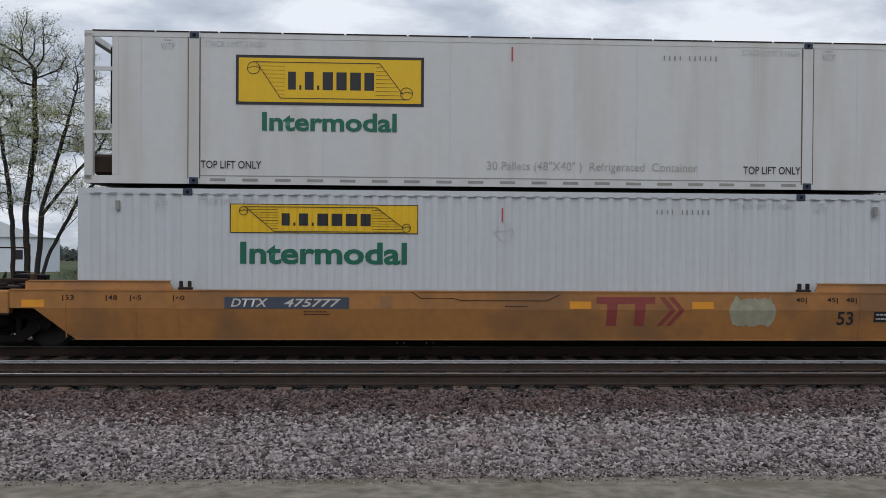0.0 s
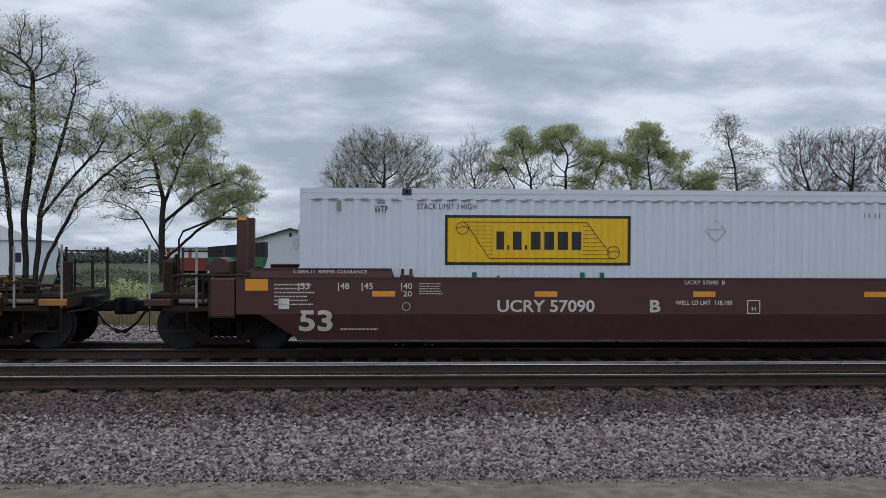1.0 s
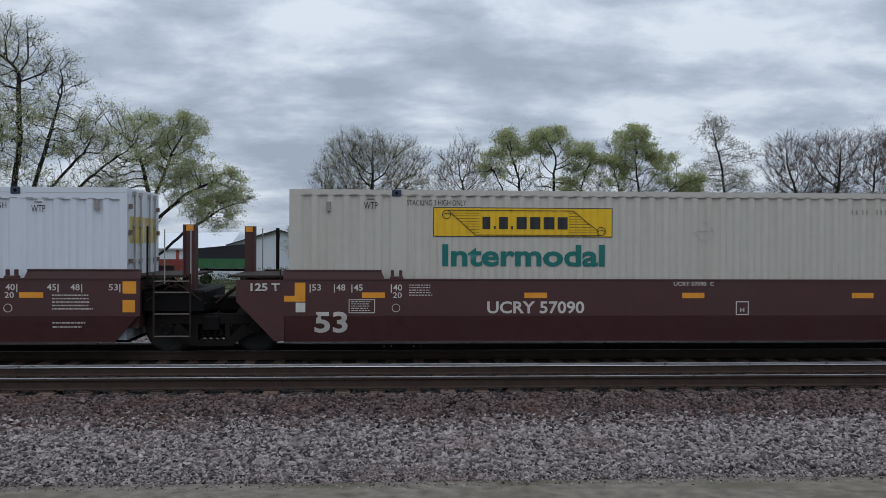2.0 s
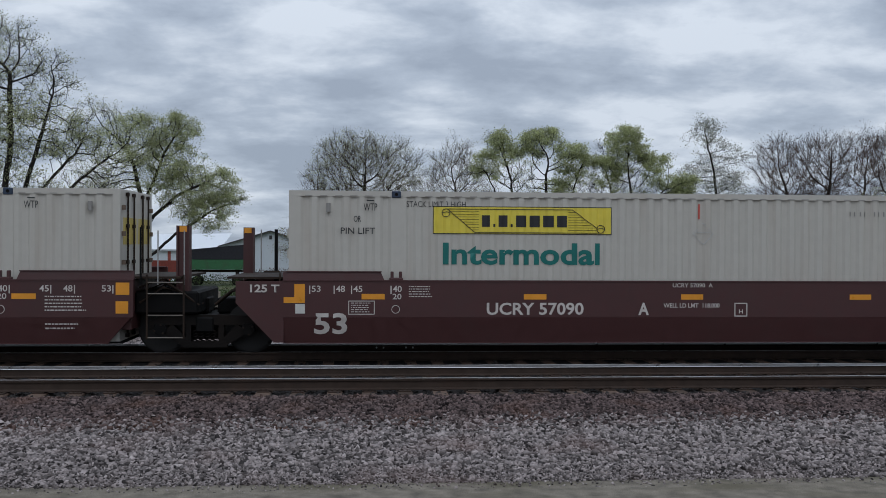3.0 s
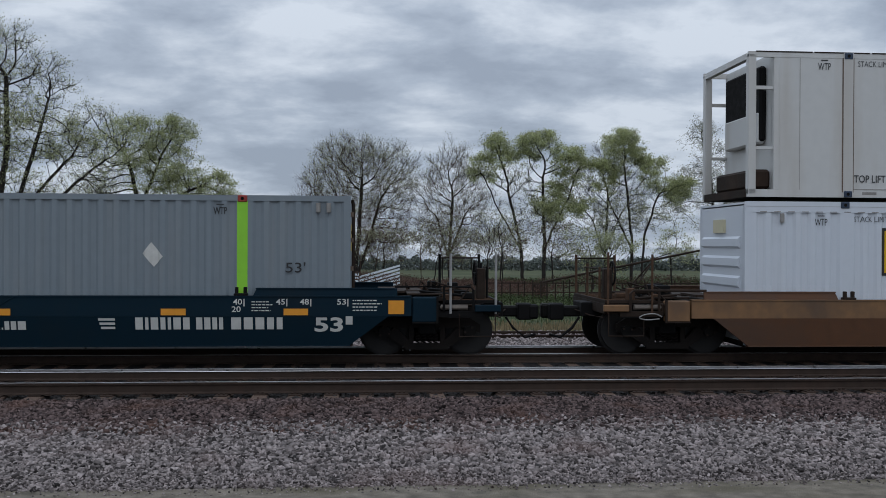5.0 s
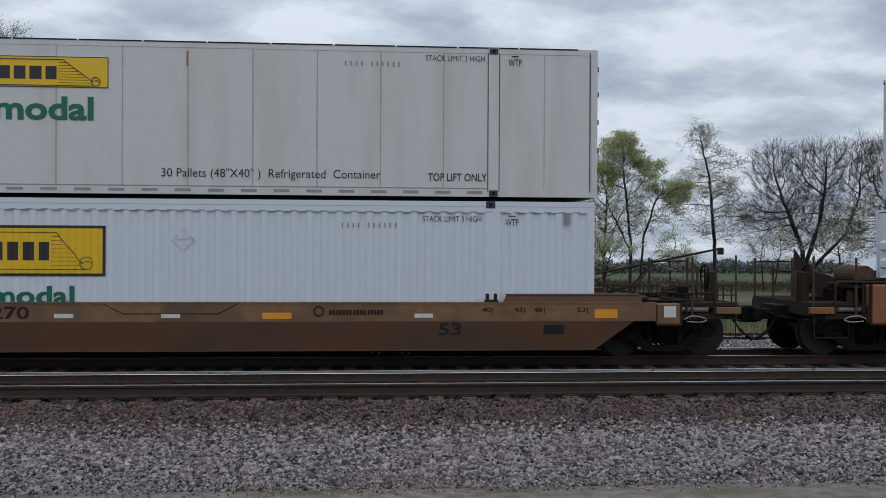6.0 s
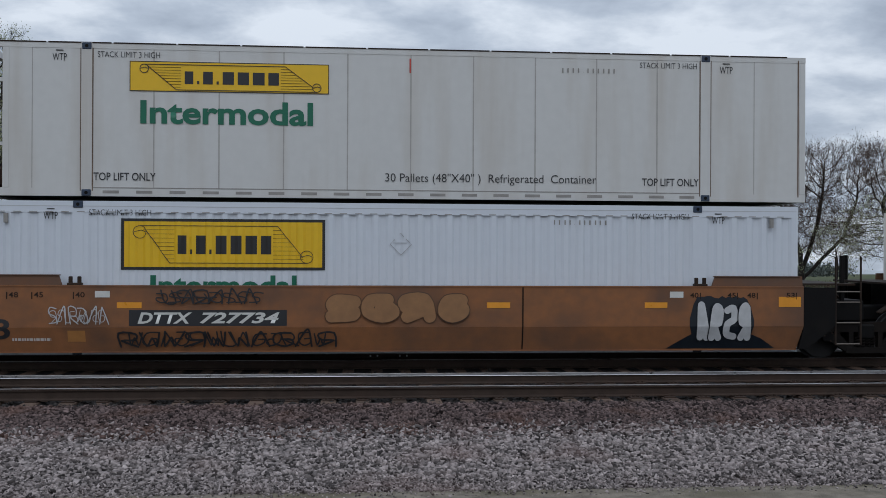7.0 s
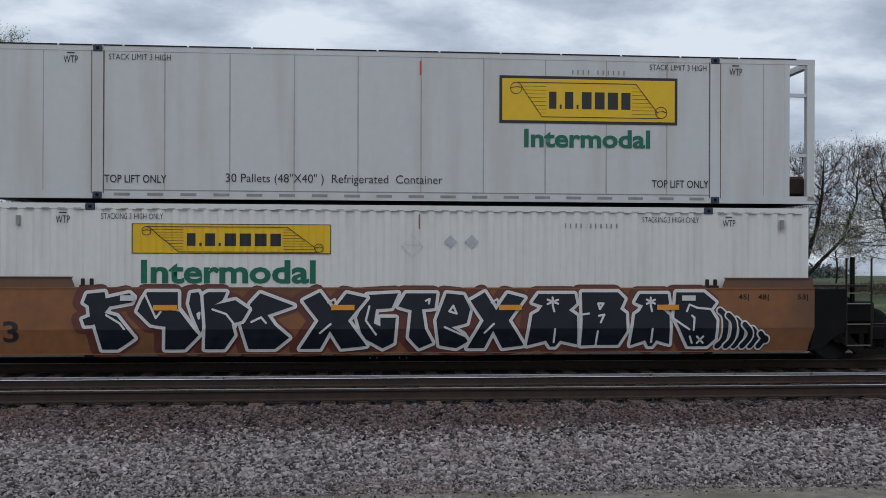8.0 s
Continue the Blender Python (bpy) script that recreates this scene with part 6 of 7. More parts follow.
    painted_letters(car, -5.2, -1.1, 0.32, 0.70, 10, -SIDE - 0.01, M_INK, None, 43, 0.09, label="black scrawl", face=f)
    painted_letters(car, -5.0, -1.3, 0.34, 0.68, 13, -SIDE - 0.028, M_INK, None, 53, 0.10, label="black scrawl", face=f)
    painted_letters(car, -4.5, -2.5, 1.16, 1.44, 8, -SIDE - 0.028, M_INK, None, 54, 0.10, label="thin black scrawl", face=f)
    painted_letters(car, -6.4, -5.4, 0.80, 1.10, 8, -SIDE - 0.028, M_SILVER, None, 55, 0.10, label="white scrawl", face=f)
    painted_letters(car, -6.45, -5.35, 0.76, 1.14, 6, -SIDE - 0.006, M_SILVER, None, 44, 0.11, label="white scrawl", face=f)
    bm = bmesh.new()
    blob(bm, 5.75, 7.05, 0.28, 1.32, -SIDE - 0.006, 45, 0.06, 18)
    bm.faces.new([bm.verts.new((a, -SIDE - 0.0075, b)) for a, b in ((5.3, 0.28), (7.5, 0.28), (7.2, 0.48), (6.9, 0.6), (5.85, 0.6), (5.6, 0.46))])
    part("spray_paint", hug(bm, f), M_SPRAY_NAVY, car, "black painted background")
    painted_letters(car, 5.86, 6.98, 0.40, 1.22, 4, -SIDE - 0.012, M_SILVER, M_SPRAY_NAVY, 47, 0.48, 0.015, label="silver bubble shapes", face=f)
    load_marks(car, ((-8.0, "53"), (-7.2, "48"), (-6.75, "45"), (-6.0, "40")), 1.28, 0.1, y, M_STEEL)
    load_marks(car, ((5.95, "40"), (6.7, "45"), (7.1, "48"), (7.9, "53")), 1.28, 0.1, y, M_STEEL, True)
    patch("end_reflector", 7.55, 8.0, 1.1, 1.3, y, M_REFLECT, car)
    put(car, 134.48, 0)

    car, f = well_car("rusty ochre well car unit covered in painted graffiti", M_RUST_CAR, 1.50, 0.72, 0.26, 1.70, ("socket", "joint"), dark=M_BLACK, tower=False, cap=M_OLD_CAR, pedestal=M_STEEL)
    y = near(f, 0.006)
    fit_text("length_number", "53", -7.84, -7.20, 0.48, 0.88, y, M_INK, car, 0.02)
    patch("end_reflector", -8.0, -7.6, 1.0, 1.22, y, M_REFLECT, car)
    patch("inspection_label", -8.10, -7.95, 0.75, 0.95, y, M_LABEL, car)
    fit_text("capacity_text", "125 T", -8.85, -8.25, 1.18, 1.34, near(f, 0.004), M_CHALK, car, 0.03)
    row = ((WILD_F, -6.04, -5.02), (WILD_Y, -5.04, -3.92), (WILD_D, -4.10, -3.75), (WILD_K, -3.83, -2.99), (WILD_ARROW, -3.05, -2.15), (WILD_X, -2.04, -0.78), (WILD_G, -0.98, -0.14), (WILD_T, -0.18, 0.55), (WILD_E, 0.55, 1.2),
           (WILD_X, 1.15, 2.25), (WILD_A, 2.31, 3.30), (WILD_R, 3.37, 4.26), (WILD_A, 4.35, 5.13), (WILD_S, 5.2, 6.05))
    wild_letters(car, row, 0.34, 1.42, f)
    for i in range(6):
        x, high = 6.10 + i * 0.165, 1.06 - i * 0.09
        arc = smooth_line([(x, 0.36), (x + 0.13, 0.52), (x + 0.14, high - 0.14), (x + 0.03, high)], 3)
        part("spray_paint", hug(stroke(bmesh.new(), arc, 0.17, -SIDE - 0.006 - 0.02 * (i % 2)), f), M_SPRAY_WHITE, car, "white painted stripe")
        part("spray_paint", hug(stroke(bmesh.new(), arc, 0.105, -SIDE - 0.0145 - 0.02 * (i % 2)), f), M_SPRAY_NAVY, car, "blue-black painted stripe")
    for a in (-5.35, 5.35):
        patch("paper_label", a, a + 0.27, 1.26, 1.36, near(f, 0.07), M_BONE, car)
    reflectors(car, (-4.75, -1.45, 1.75, 4.85), 1.08, near(f, 0.07), 0.44, 0.1)
    load_marks(car, ((6.7, "45"), (7.1, "48"), (7.9, "53")), 1.28, 0.1, y, M_STEEL, True)
    put(car, 153.84, 0)


build_train()


# ---- beyond the train ----
def quads_mesh(name, centres, sizes, rng, mat, flat=0.0):
    """Small two-triangle leaves at the given places, each turned its own way."""
    n = len(centres)
    a = rng.normal(size=(n, 3))
    a /= np.linalg.norm(a, axis=1)[:, None]
    b = np.cross(a, rng.normal(size=(n, 3)))
    b /= np.linalg.norm(b, axis=1)[:, None]
    a, b = a * sizes[:, None], b * sizes[:, None] * 0.7
    co = np.stack([centres - a, centres + b, centres + a, centres - b], 1).reshape(-1, 3)
    me = bpy.data.meshes.new(name)
    me.vertices.add(n * 4)
    me.vertices.foreach_set("co", co.ravel())
    me.loops.add(n * 4)
    me.loops.foreach_set("vertex_index", np.arange(n * 4, dtype=np.int32))
    me.polygons.add(n)
    me.polygons.foreach_set("loop_start", np.arange(0, n * 4, 4, dtype=np.int32))
    me.update()
    if mat:
        me.materials.append(mat)
    return me


def tubes_mesh(name, p0, p1, r0, r1, mat, sides=4):
    """Many tapered bars in one mesh."""
    n = len(p0)
    d = p1 - p0
    d /= np.maximum(np.linalg.norm(d, axis=1), 1e-6)[:, None]
    ref = np.where(np.abs(d[:, 2:3]) > 0.9, np.array([[1.0, 0, 0]]), np.array([[0, 0, 1.0]]))
    a = np.cross(d, ref)
    a /= np.linalg.norm(a, axis=1)[:, None]
    b = np.cross(d, a)
    ang = np.arange(sides) * math.tau / sides
    ring = a[:, None] * np.cos(ang)[None, :, None] + b[:, None] * np.sin(ang)[None, :, None]
    co = np.concatenate([p0[:, None] + ring * r0[:, None, None], p1[:, None] + ring * r1[:, None, None]], 1)
    i = np.arange(sides)
    quad = np.stack([i, (i + 1) % sides, sides + (i + 1) % sides, sides + i], 1)
    faces = (quad[None] + 2 * sides * np.arange(n)[:, None, None]).reshape(-1, 4)
    me = bpy.data.meshes.new(name)
    me.vertices.add(n * 2 * sides)
    me.vertices.foreach_set("co", co.ravel())
    me.loops.add(faces.size)
    me.loops.foreach_set("vertex_index", faces.ravel().astype(np.int32))
    me.polygons.add(len(faces))
    me.polygons.foreach_set("loop_start", np.arange(0, faces.size, 4, dtype=np.int32))
    me.update()
    if mat:
        me.materials.append(mat)
    return me


def tree(label, x, y, stems, blobs, seed, reach=600, twigs=5, bark=None, leaves=(), thick=1.0, spray=None, tuft=1.3, flat=0.36, rise=0.0, long=0.9):
    """A tree grown from its stems towards points strewn through its crown.
    stems: lines of (across, height); blobs: crown lumps (across, height, half width, half height); leaves: (material, how many, size, lumps)."""
    rng = np.random.default_rng(seed)
    thing = empty("tree", label, "tree", "trees beyond the railway")
    thing.location = (x, y, 0)
    nodes, parent = [], []
    for st in stems:
        pts = [np.array((px, rng.uniform(-0.3, 0.3) if i else 0.0, pz)) for i, (px, pz) in enumerate(st)]
        last = -1
        if nodes and st[0][1] > 0:
            last = int(np.argmin([np.linalg.norm(q - pts[0]) for q in nodes]))
            pts[0] = nodes[last]
        for a, b in zip(pts, pts[1:]):
            m = max(2, int(np.linalg.norm(b - a) / 0.6))
            for j in range(0 if last < 0 else 1, m + 1):
                nodes.append(a + (b - a) * j / m + rng.normal(0, 0.03, 3) * (j % m > 0))
                parent.append(last)
                last = len(nodes) - 1
    # tufts in the shell of each crown lump, each strewn with points that the branches grow towards
    goal = []
    for bx, bz, bw, bh in blobs:
        count = max(3, int(reach * bw * bh / sum(b[2] * b[3] for b in blobs) / 14))
        d = rng.normal(size=(count, 3))
        d /= np.linalg.norm(d, axis=1)[:, None]
        d *= rng.uniform(0.25, 1.0, (count, 1)) ** 0.6
        mid = np.array((bx, 0, bz)) + d * np.array((bw, bw * 0.8, bh)) * 0.88
        wide = tuft * rng.uniform(0.6, 1.25, count)
        q = rng.normal(size=(count, 14, 3))
        q /= np.linalg.norm(q, axis=2)[:, :, None]
        q *= rng.random((count, 14, 1)) ** 0.5
        goal.append((mid[:, None] + q * wide[:, None, None] * np.array((1, 1, flat))).reshape(-1, 3))
    goal = np.concatenate(goal)
    goal = goal[goal[:, 2] > 1.2]
    P = np.zeros((60000, 3))
    P[:len(nodes)] = nodes
    n, par = len(nodes), list(parent)
    step = 0.42
    gap = np.linalg.norm(goal[:, None] - P[None, :n], axis=2)
    near, dist = gap.argmin(1), gap.min(1)
    born, stale = np.zeros(60000, int), np.zeros(len(goal), int)
    for _ in range(70):
        live = (dist > 0.42) & (stale < 4)
        if not live.any() or n > 50000:
            break
        pull_to = np.zeros((n, 3))
        way = (goal[live] - P[near[live]]) / dist[live][:, None]
        np.add.at(pull_to, near[live], way)
        src = np.unique(near[live])
        src = src[born[src] < 4]
        if not len(src):
            break
        d = pull_to[src] / np.maximum(np.linalg.norm(pull_to[src], axis=1), 1e-6)[:, None] + rng.normal(0, 0.16, (len(src), 3)) + np.array((0, 0, rise))
        back = np.array([P[k] - P[par[k]] if par[k] >= 0 else np.zeros(3) for k in src])
        d += 0.35 * back / step
        d /= np.linalg.norm(d, axis=1)[:, None]
        m = len(src)
        P[n:n + m] = P[src] + d * step
        par.extend(int(k) for k in src)
        born[src] += 1
        gap = np.linalg.norm(goal[:, None] - P[None, n:n + m], axis=2)
        g, a = gap.min(1), gap.argmin(1) + n
        closer = g < dist - 0.02
        near, dist = np.where(closer, a, near), np.where(closer, g, dist)
        stale = np.where(closer, 0, stale + 1)
        n += m
    # fine twigs at the ends and along the outer branches
    load = np.zeros(60000)
    kids = np.bincount([q for q in par if q >= 0], minlength=n)
    tips = np.nonzero(kids[:n] == 0)[0]
    tips = tips[[par[t] >= 0 for t in tips]]
    outer = np.concatenate([tips, np.array([par[t] for t in tips])])
    root = np.array((stems[0][0][0], 0, 1.0))
    tw0, tw1 = [], []
    for k in range(twigs):
        at = P[outer]
        u = at - P[[max(par[t], 0) for t in outer]]
        u /= np.maximum(np.linalg.norm(u, axis=1), 1e-6)[:, None]
        out = (at - root) / np.linalg.norm(at - root, axis=1)[:, None]
        u = u * 0.6 + out * 0.5 + rng.normal(0, 0.48, u.shape) + np.array((0, 0, 0.12))
        u /= np.linalg.norm(u, axis=1)[:, None]
        tw0.append(at)
        tw1.append(at + u * rng.uniform(0.3, 1.0, (len(outer), 1)) * long)
    load[tips] += 1.0
    for i in range(n - 1, -1, -1):
        if par[i] >= 0:
            load[par[i]] += load[i]
    r = 0.0145 * thick * np.maximum(load[:n], 1.0) ** 0.46
    idx = np.array([i for i in range(n) if par[i] >= 0])
    pp = np.array(par)[idx]
    r0 = np.minimum(r[pp], r[idx] * 1.25)
    big = r[idx] > 0.045
    mesh_part("trunk", tubes_mesh("trunk", P[pp][big], P[idx][big], r0[big] * 1.02, r[idx][big], None, 7), bark or M_BARK, thing, "dark forked trunk")
    s0 = np.concatenate([P[pp][~big]] + tw0)
    s1 = np.concatenate([P[idx][~big]] + tw1)
    q0 = np.concatenate([r0[~big], np.full(len(outer) * twigs, 0.009 * thick)])
    q1 = np.concatenate([r[idx][~big], np.full(len(outer) * twigs, 0.004 * thick)])
    tagged(mesh_part("branch_spray", tubes_mesh("branch_spray", s0, s1, q0, q1, None, 3), spray or bark or M_BARK, thing, "fine spreading branches"), kind="stuff")
    ends = np.concatenate(tw1)
    for mat, count, size, lumps in leaves:
        pool = ends
        if lumps:
            near = np.zeros(len(ends), bool)
            for k in lumps:
                bx, bz, bw, bh = blobs[k]
                near |= ((ends[:, 0] - bx) / bw) ** 2 + ((ends[:, 2] - bz) / bh) ** 2 < 1.2
            pool = ends[near]
        c = pool[rng.integers(0, len(pool), count)] + rng.normal(0, 0.2, (count, 3)) * np.array((1.1, 1.1, 0.7))
        tagged(mesh_part("foliage", quads_mesh("foliage", c, size * rng.uniform(0.5, 1.3, count), rng, None), mat, thing, "sparse young leaves"), kind="stuff")
    return thing


TREES = {
    "big": (-27.3, 70, [[(0.0, -0.3), (0.0, 4.2), (-0.6, 8.3), (-1.4, 12.3)], [(1.0, -0.3), (0.9, 5.0), (1.4, 10.3), (1.4, 15.2)], [(1.6, -0.3), (2.0, 5.4), (3.4, 9.9), (4.2, 13.6)], [(1.8, -0.3), (2.8, 3.0), (4.7, 4.8)], [(2.6, 2.6), (4.6, 6.3), (7.6, 8.8)], [(1.9, 4.6), (4.4, 8.0), (6.0, 9.6)]], [(5.6, 10.9, 2.4, 1.5), (8.4, 9.9, 2.0, 1.4), (6.6, 7.6, 2.2, 1.3), (1.4, 16.7, 2.3, 2.3), (3.5, 14.4, 2.3, 2.5), (-0.9, 14.4, 2.5, 3.7), (4.7, 10.2, 1.9, 2.1), (1.5, 11.1, 3.7, 3.3), (-2.1, 16.8, 2.1, 2.1), (-0.1, 7.0, 2.5, 2.1), (3.9, 6.3, 2.1, 1.7)]),
    "fork": (-21.3, 90, [[(0.0, -0.3), (-0.1, 3.4), (-0.1, 7.6), (-1.1, 11.8)], [(-0.1, 7.1), (1.6, 10.8)], [(-0.1, 3.9), (2.1, 7.6)], [(-0.1, 2.3), (-1.8, 5.5)], [(0.0, 1.8), (3.0, 4.4), (5.4, 6.0)], [(0.0, 5.2), (3.4, 8.2), (5.6, 9.2)]], [(-3.9, 14.2, 2.1, 2.4), (0.5, 13.7, 3.7, 2.2), (3.4, 14.1, 1.8, 1.5), (-2.1, 10.2, 3.3, 3.2), (5.5, 8.7, 3.3, 2.9), (2.1, 10.3, 3.2, 2.7), (7.4, 6.9, 1.6, 2.1), (-3.6, 7.6, 2.7, 2.7), (5.4, 6.0, 2.6, 1.6), (3.2, 8.0, 2.0, 1.5)]),
    "fan": (-1.8, 100, [[(0.0, -0.3), (-0.1, 3.1), (-0.7, 7.8)], [(0.1, -0.3), (1.6, 3.7), (2.8, 8.4)], [(-0.1, -0.3), (-1.9, 4.2), (-3.1, 7.2)], [(0.2, -0.3), (0.7, 5.4), (1.0, 10.2)]], [(0.4, 11.7, 5.1, 3.9), (-3.1, 8.7, 3.0, 3.6), (4.3, 11.4, 2.5, 3.6), (-0.7, 6.0, 5.6, 3.3), (3.4, 6.6, 3.0, 3.6)]),
    "bare": (8.9, 105, [[(0.0, -0.3), (0.0, 3.8), (0.3, 9.4)], [(0.1, 2.5), (-1.3, 6.9)], [(0.0, 3.2), (1.7, 7.6)]], [(0.2, 11.6, 3.2, 3.9), (-2.2, 9.1, 2.5, 3.7), (2.8, 9.1, 2.5, 3.4), (0.3, 6.3, 3.7, 3.1)]),
    "green": (15.5, 95, [[(0.0, -0.3), (-0.3, 4.2), (-1.5, 9.3)], [(2.0, -0.3), (2.2, 4.2), (2.0, 9.9)], [(2.1, 3.6), (4.3, 8.2)], [(-0.2, 3.6), (-2.9, 8.2)]], [(-2.0, 13.6, 2.0, 1.6), (1.3, 13.8, 2.7, 1.8), (4.9, 11.7, 2.4, 2.1), (-3.9, 11.7, 1.6, 1.5), (-0.6, 9.9, 3.1, 2.5), (4.0, 8.5, 2.7, 2.0), (1.1, 6.5, 4.0, 2.3)]),
    "twin": (26.6, 95, [[(0.0, -0.3), (0.1, 4.3), (-0.5, 10.0)], [(1.0, -0.3), (1.3, 4.8), (2.7, 8.9)], [(0.1, 3.7), (-2.2, 8.3)]], [(-0.5, 14.0, 2.7, 1.7), (1.6, 11.7, 1.9, 1.7), (-2.7, 11.1, 1.8, 1.8), (2.1, 8.0, 3.3, 3.1), (4.8, 9.7, 1.6, 1.5), (-1.6, 7.1, 2.5, 2.5)]),
    "slim": (37.4, 100, [[(0.0, -0.3), (-0.1, 5.6), (-0.7, 11.7), (-1.7, 16.2)]], [(-1.7, 15.5, 1.7, 2.1), (-0.1, 12.0, 3.4, 2.9), (0.8, 7.8, 3.7, 3.6), (-2.6, 9.9, 2.4, 3.6)]),
    "brown": (42.5, 90, [[(0.0, -0.3), (-0.1, 3.7), (-1.7, 8.0)], [(0.1, 1.5), (1.7, 6.4), (2.3, 9.7)], [(0.2, 0.9), (4.2, 5.3), (5.7, 9.2)]], [(-2.8, 11.3, 2.6, 3.1), (1.0, 11.8, 3.2, 2.7), (4.8, 11.8, 3.1, 3.1), (0.6, 6.9, 5.9, 4.0), (-3.9, 6.9, 2.7, 2.7)]),
    "edge": (47.5, 82, [[(0.0, -0.3), (-0.1, 3.5), (-1.0, 8.0)], [(0.1, 1.0), (2.1, 5.0)]], [(-1.0, 10.6, 2.7, 2.9), (1.6, 8.1, 3.9, 3.9), (-2.6, 5.5, 2.4, 2.9), (3.2, 11.1, 2.9, 2.9)]),
    "sapling": (10.1, 80, [[(0.0, -0.3), (-0.1, 2.8)], [(1.0, -0.3), (1.1, 3.3)]], [(-0.0, 4.3, 1.2, 2.4), (1.2, 3.8, 1.2, 2.4)]),
    "thicket": (20.3, 85, [[(0.0, -0.3), (-0.1, 2.4)], [(1.0, -0.3), (1.4, 2.4)], [(7.3, -0.3), (7.2, 3.0)]], [(-0.0, 3.5, 1.8, 2.0), (1.8, 3.5, 1.8, 2.0), (7.3, 4.0, 2.0, 2.5)]),
}


def plant(key, label, seed, dx=0.0, **how):
    x, y, stems, blobs = TREES[key]
    return tree(label, x + dx, y, stems, blobs, seed, **how)


VASE = dict(tuft=1.0, flat=1.1, rise=0.16, long=1.35)      # upright, brush-like branching
plant("big", "tall many-stemmed tree coming into leaf", 11, reach=2900, twigs=4, thick=1.25, flat=0.6, leaves=((M_LEAF_DULL, 27000, 0.055, ()), (M_LEAF, 12000, 0.06, (0, 1, 5, 7))))
plant("fork", "forked tree with fresh green leaves", 12, reach=3100, twigs=3, thick=1.2, leaves=((M_LEAF_DULL, 20000, 0.06, ()), (M_LEAF, 50000, 0.06, (4, 5, 6, 1, 2, 8, 9))))
plant("fan", "bare fan-shaped tree with swelling grey buds", 13, reach=6500, twigs=6, thick=0.95, bark=M_BARK, spray=M_BARK_BROWN, leaves=((M_LEAF_DULL, 26000, 0.05, (0, 2)), (M_LEAF_BROWN, 5000, 0.05, (3, 4))), **VASE)
plant("bare", "bare upright tree behind the railway", 14, reach=3200, twigs=6, thick=0.9, spray=M_BARK_BROWN, leaves=((M_LEAF_DULL, 9000, 0.05, ()),), **VASE)
plant("green", "leafy green tree with dark forked stems", 15, reach=1900, twigs=3, thick=1.15, leaves=((M_LEAF, 52000, 0.065, (0, 1, 2, 3, 5)), (M_LEAF_DULL, 7000, 0.06, ())))
plant("twin", "thin twin-stemmed tree with light green leaves", 16, reach=1400, twigs=3, leaves=((M_LEAF, 36000, 0.065, (0, 1, 2, 4)), (M_LEAF_DULL, 12000, 0.06, ())))
plant("slim", "slender tree with pale blossom buds", 17, reach=1700, twigs=4, thick=1.0, tuft=0.9, flat=0.7, rise=0.1, leaves=((M_LEAF_PALE, 19000, 0.06, ()),))
plant("brown", "broad bare tree with brown twigs", 18, reach=6000, twigs=6, thick=1.0, bark=M_BARK, spray=M_BARK_BROWN, leaves=((M_LEAF_BROWN, 9000, 0.055, ()),), tuft=1.1, flat=0.9, rise=0.12, long=1.3)
plant("edge", "dense bare tree with reddish brown buds", 19, reach=4200, twigs=6, thick=1.0, bark=M_BARK, spray=M_BARK_BROWN, leaves=((M_LEAF_BROWN, 9000, 0.055, ()), (M_LEAF_DULL, 4000, 0.06, (2,))), tuft=1.1, flat=0.9, rise=0.1, long=1.3)
plant("sapling", "thin bare saplings in a clump", 20, reach=300, twigs=3, leaves=((M_LEAF_DULL, 1500, 0.055, ()),), **VASE)
plant("thicket", "low thicket of thin young trees", 21, reach=500, twigs=3, leaves=((M_LEAF_DULL, 6000, 0.06, ()), (M_LEAF, 4000, 0.065, ())), rise=0.1)
plant("bare", "bare grey tree standing further back", 22, dx=17.5, reach=2200, twigs=6, thick=0.8, leaves=((M_LEAF_PALE, 3500, 0.06, ()),), **VASE)
plant("thicket", "low thicket of budding young trees", 23, dx=16.0, reach=500, twigs=3, bark=M_BARK, spray=M_BARK_BROWN, leaves=((M_LEAF_DULL, 4500, 0.06, ()),), rise=0.1)
# a twiggy hedge of young growth between the barn and the green tree
for seed, dx in ((24, -26.2), (25, -21.0), (26, -15.6), (27, -11.0)):
    plant("thicket", "twiggy brown thicket grown over with brambles", seed, dx=dx, reach=650, twigs=4, bark=M_BARK, spray=M_BARK_BROWN, thick=0.7, leaves=((M_LEAF_BROWN, 3500, 0.055, ()), (M_LEAF_DULL, 3500, 0.06, ())), rise=0.1)


def brush(name, label, x0, x1, y0, y1, count, height, mat, seed, size=0.14):
    """A low tangle of leaves and stems along a strip of ground."""
    rng = np.random.default_rng(seed)
    x, y = rng.uniform(x0, x1, count), rng.uniform(y0, y1, count)
    top = height * (0.45 + 0.55 * np.abs(np.sin(x * 0.37 + seed) * np.sin(x * 0.11 + 2)) + 0.25 * rng.random(count))
    z = -0.3 + top * rng.random(count) ** 0.7
    me = quads_mesh(name, np.stack([x, y, z], 1), size * rng.uniform(0.5, 1.4, count), rng, mat)
    return tagged(new(name, me), label, "brush", kind="stuff")


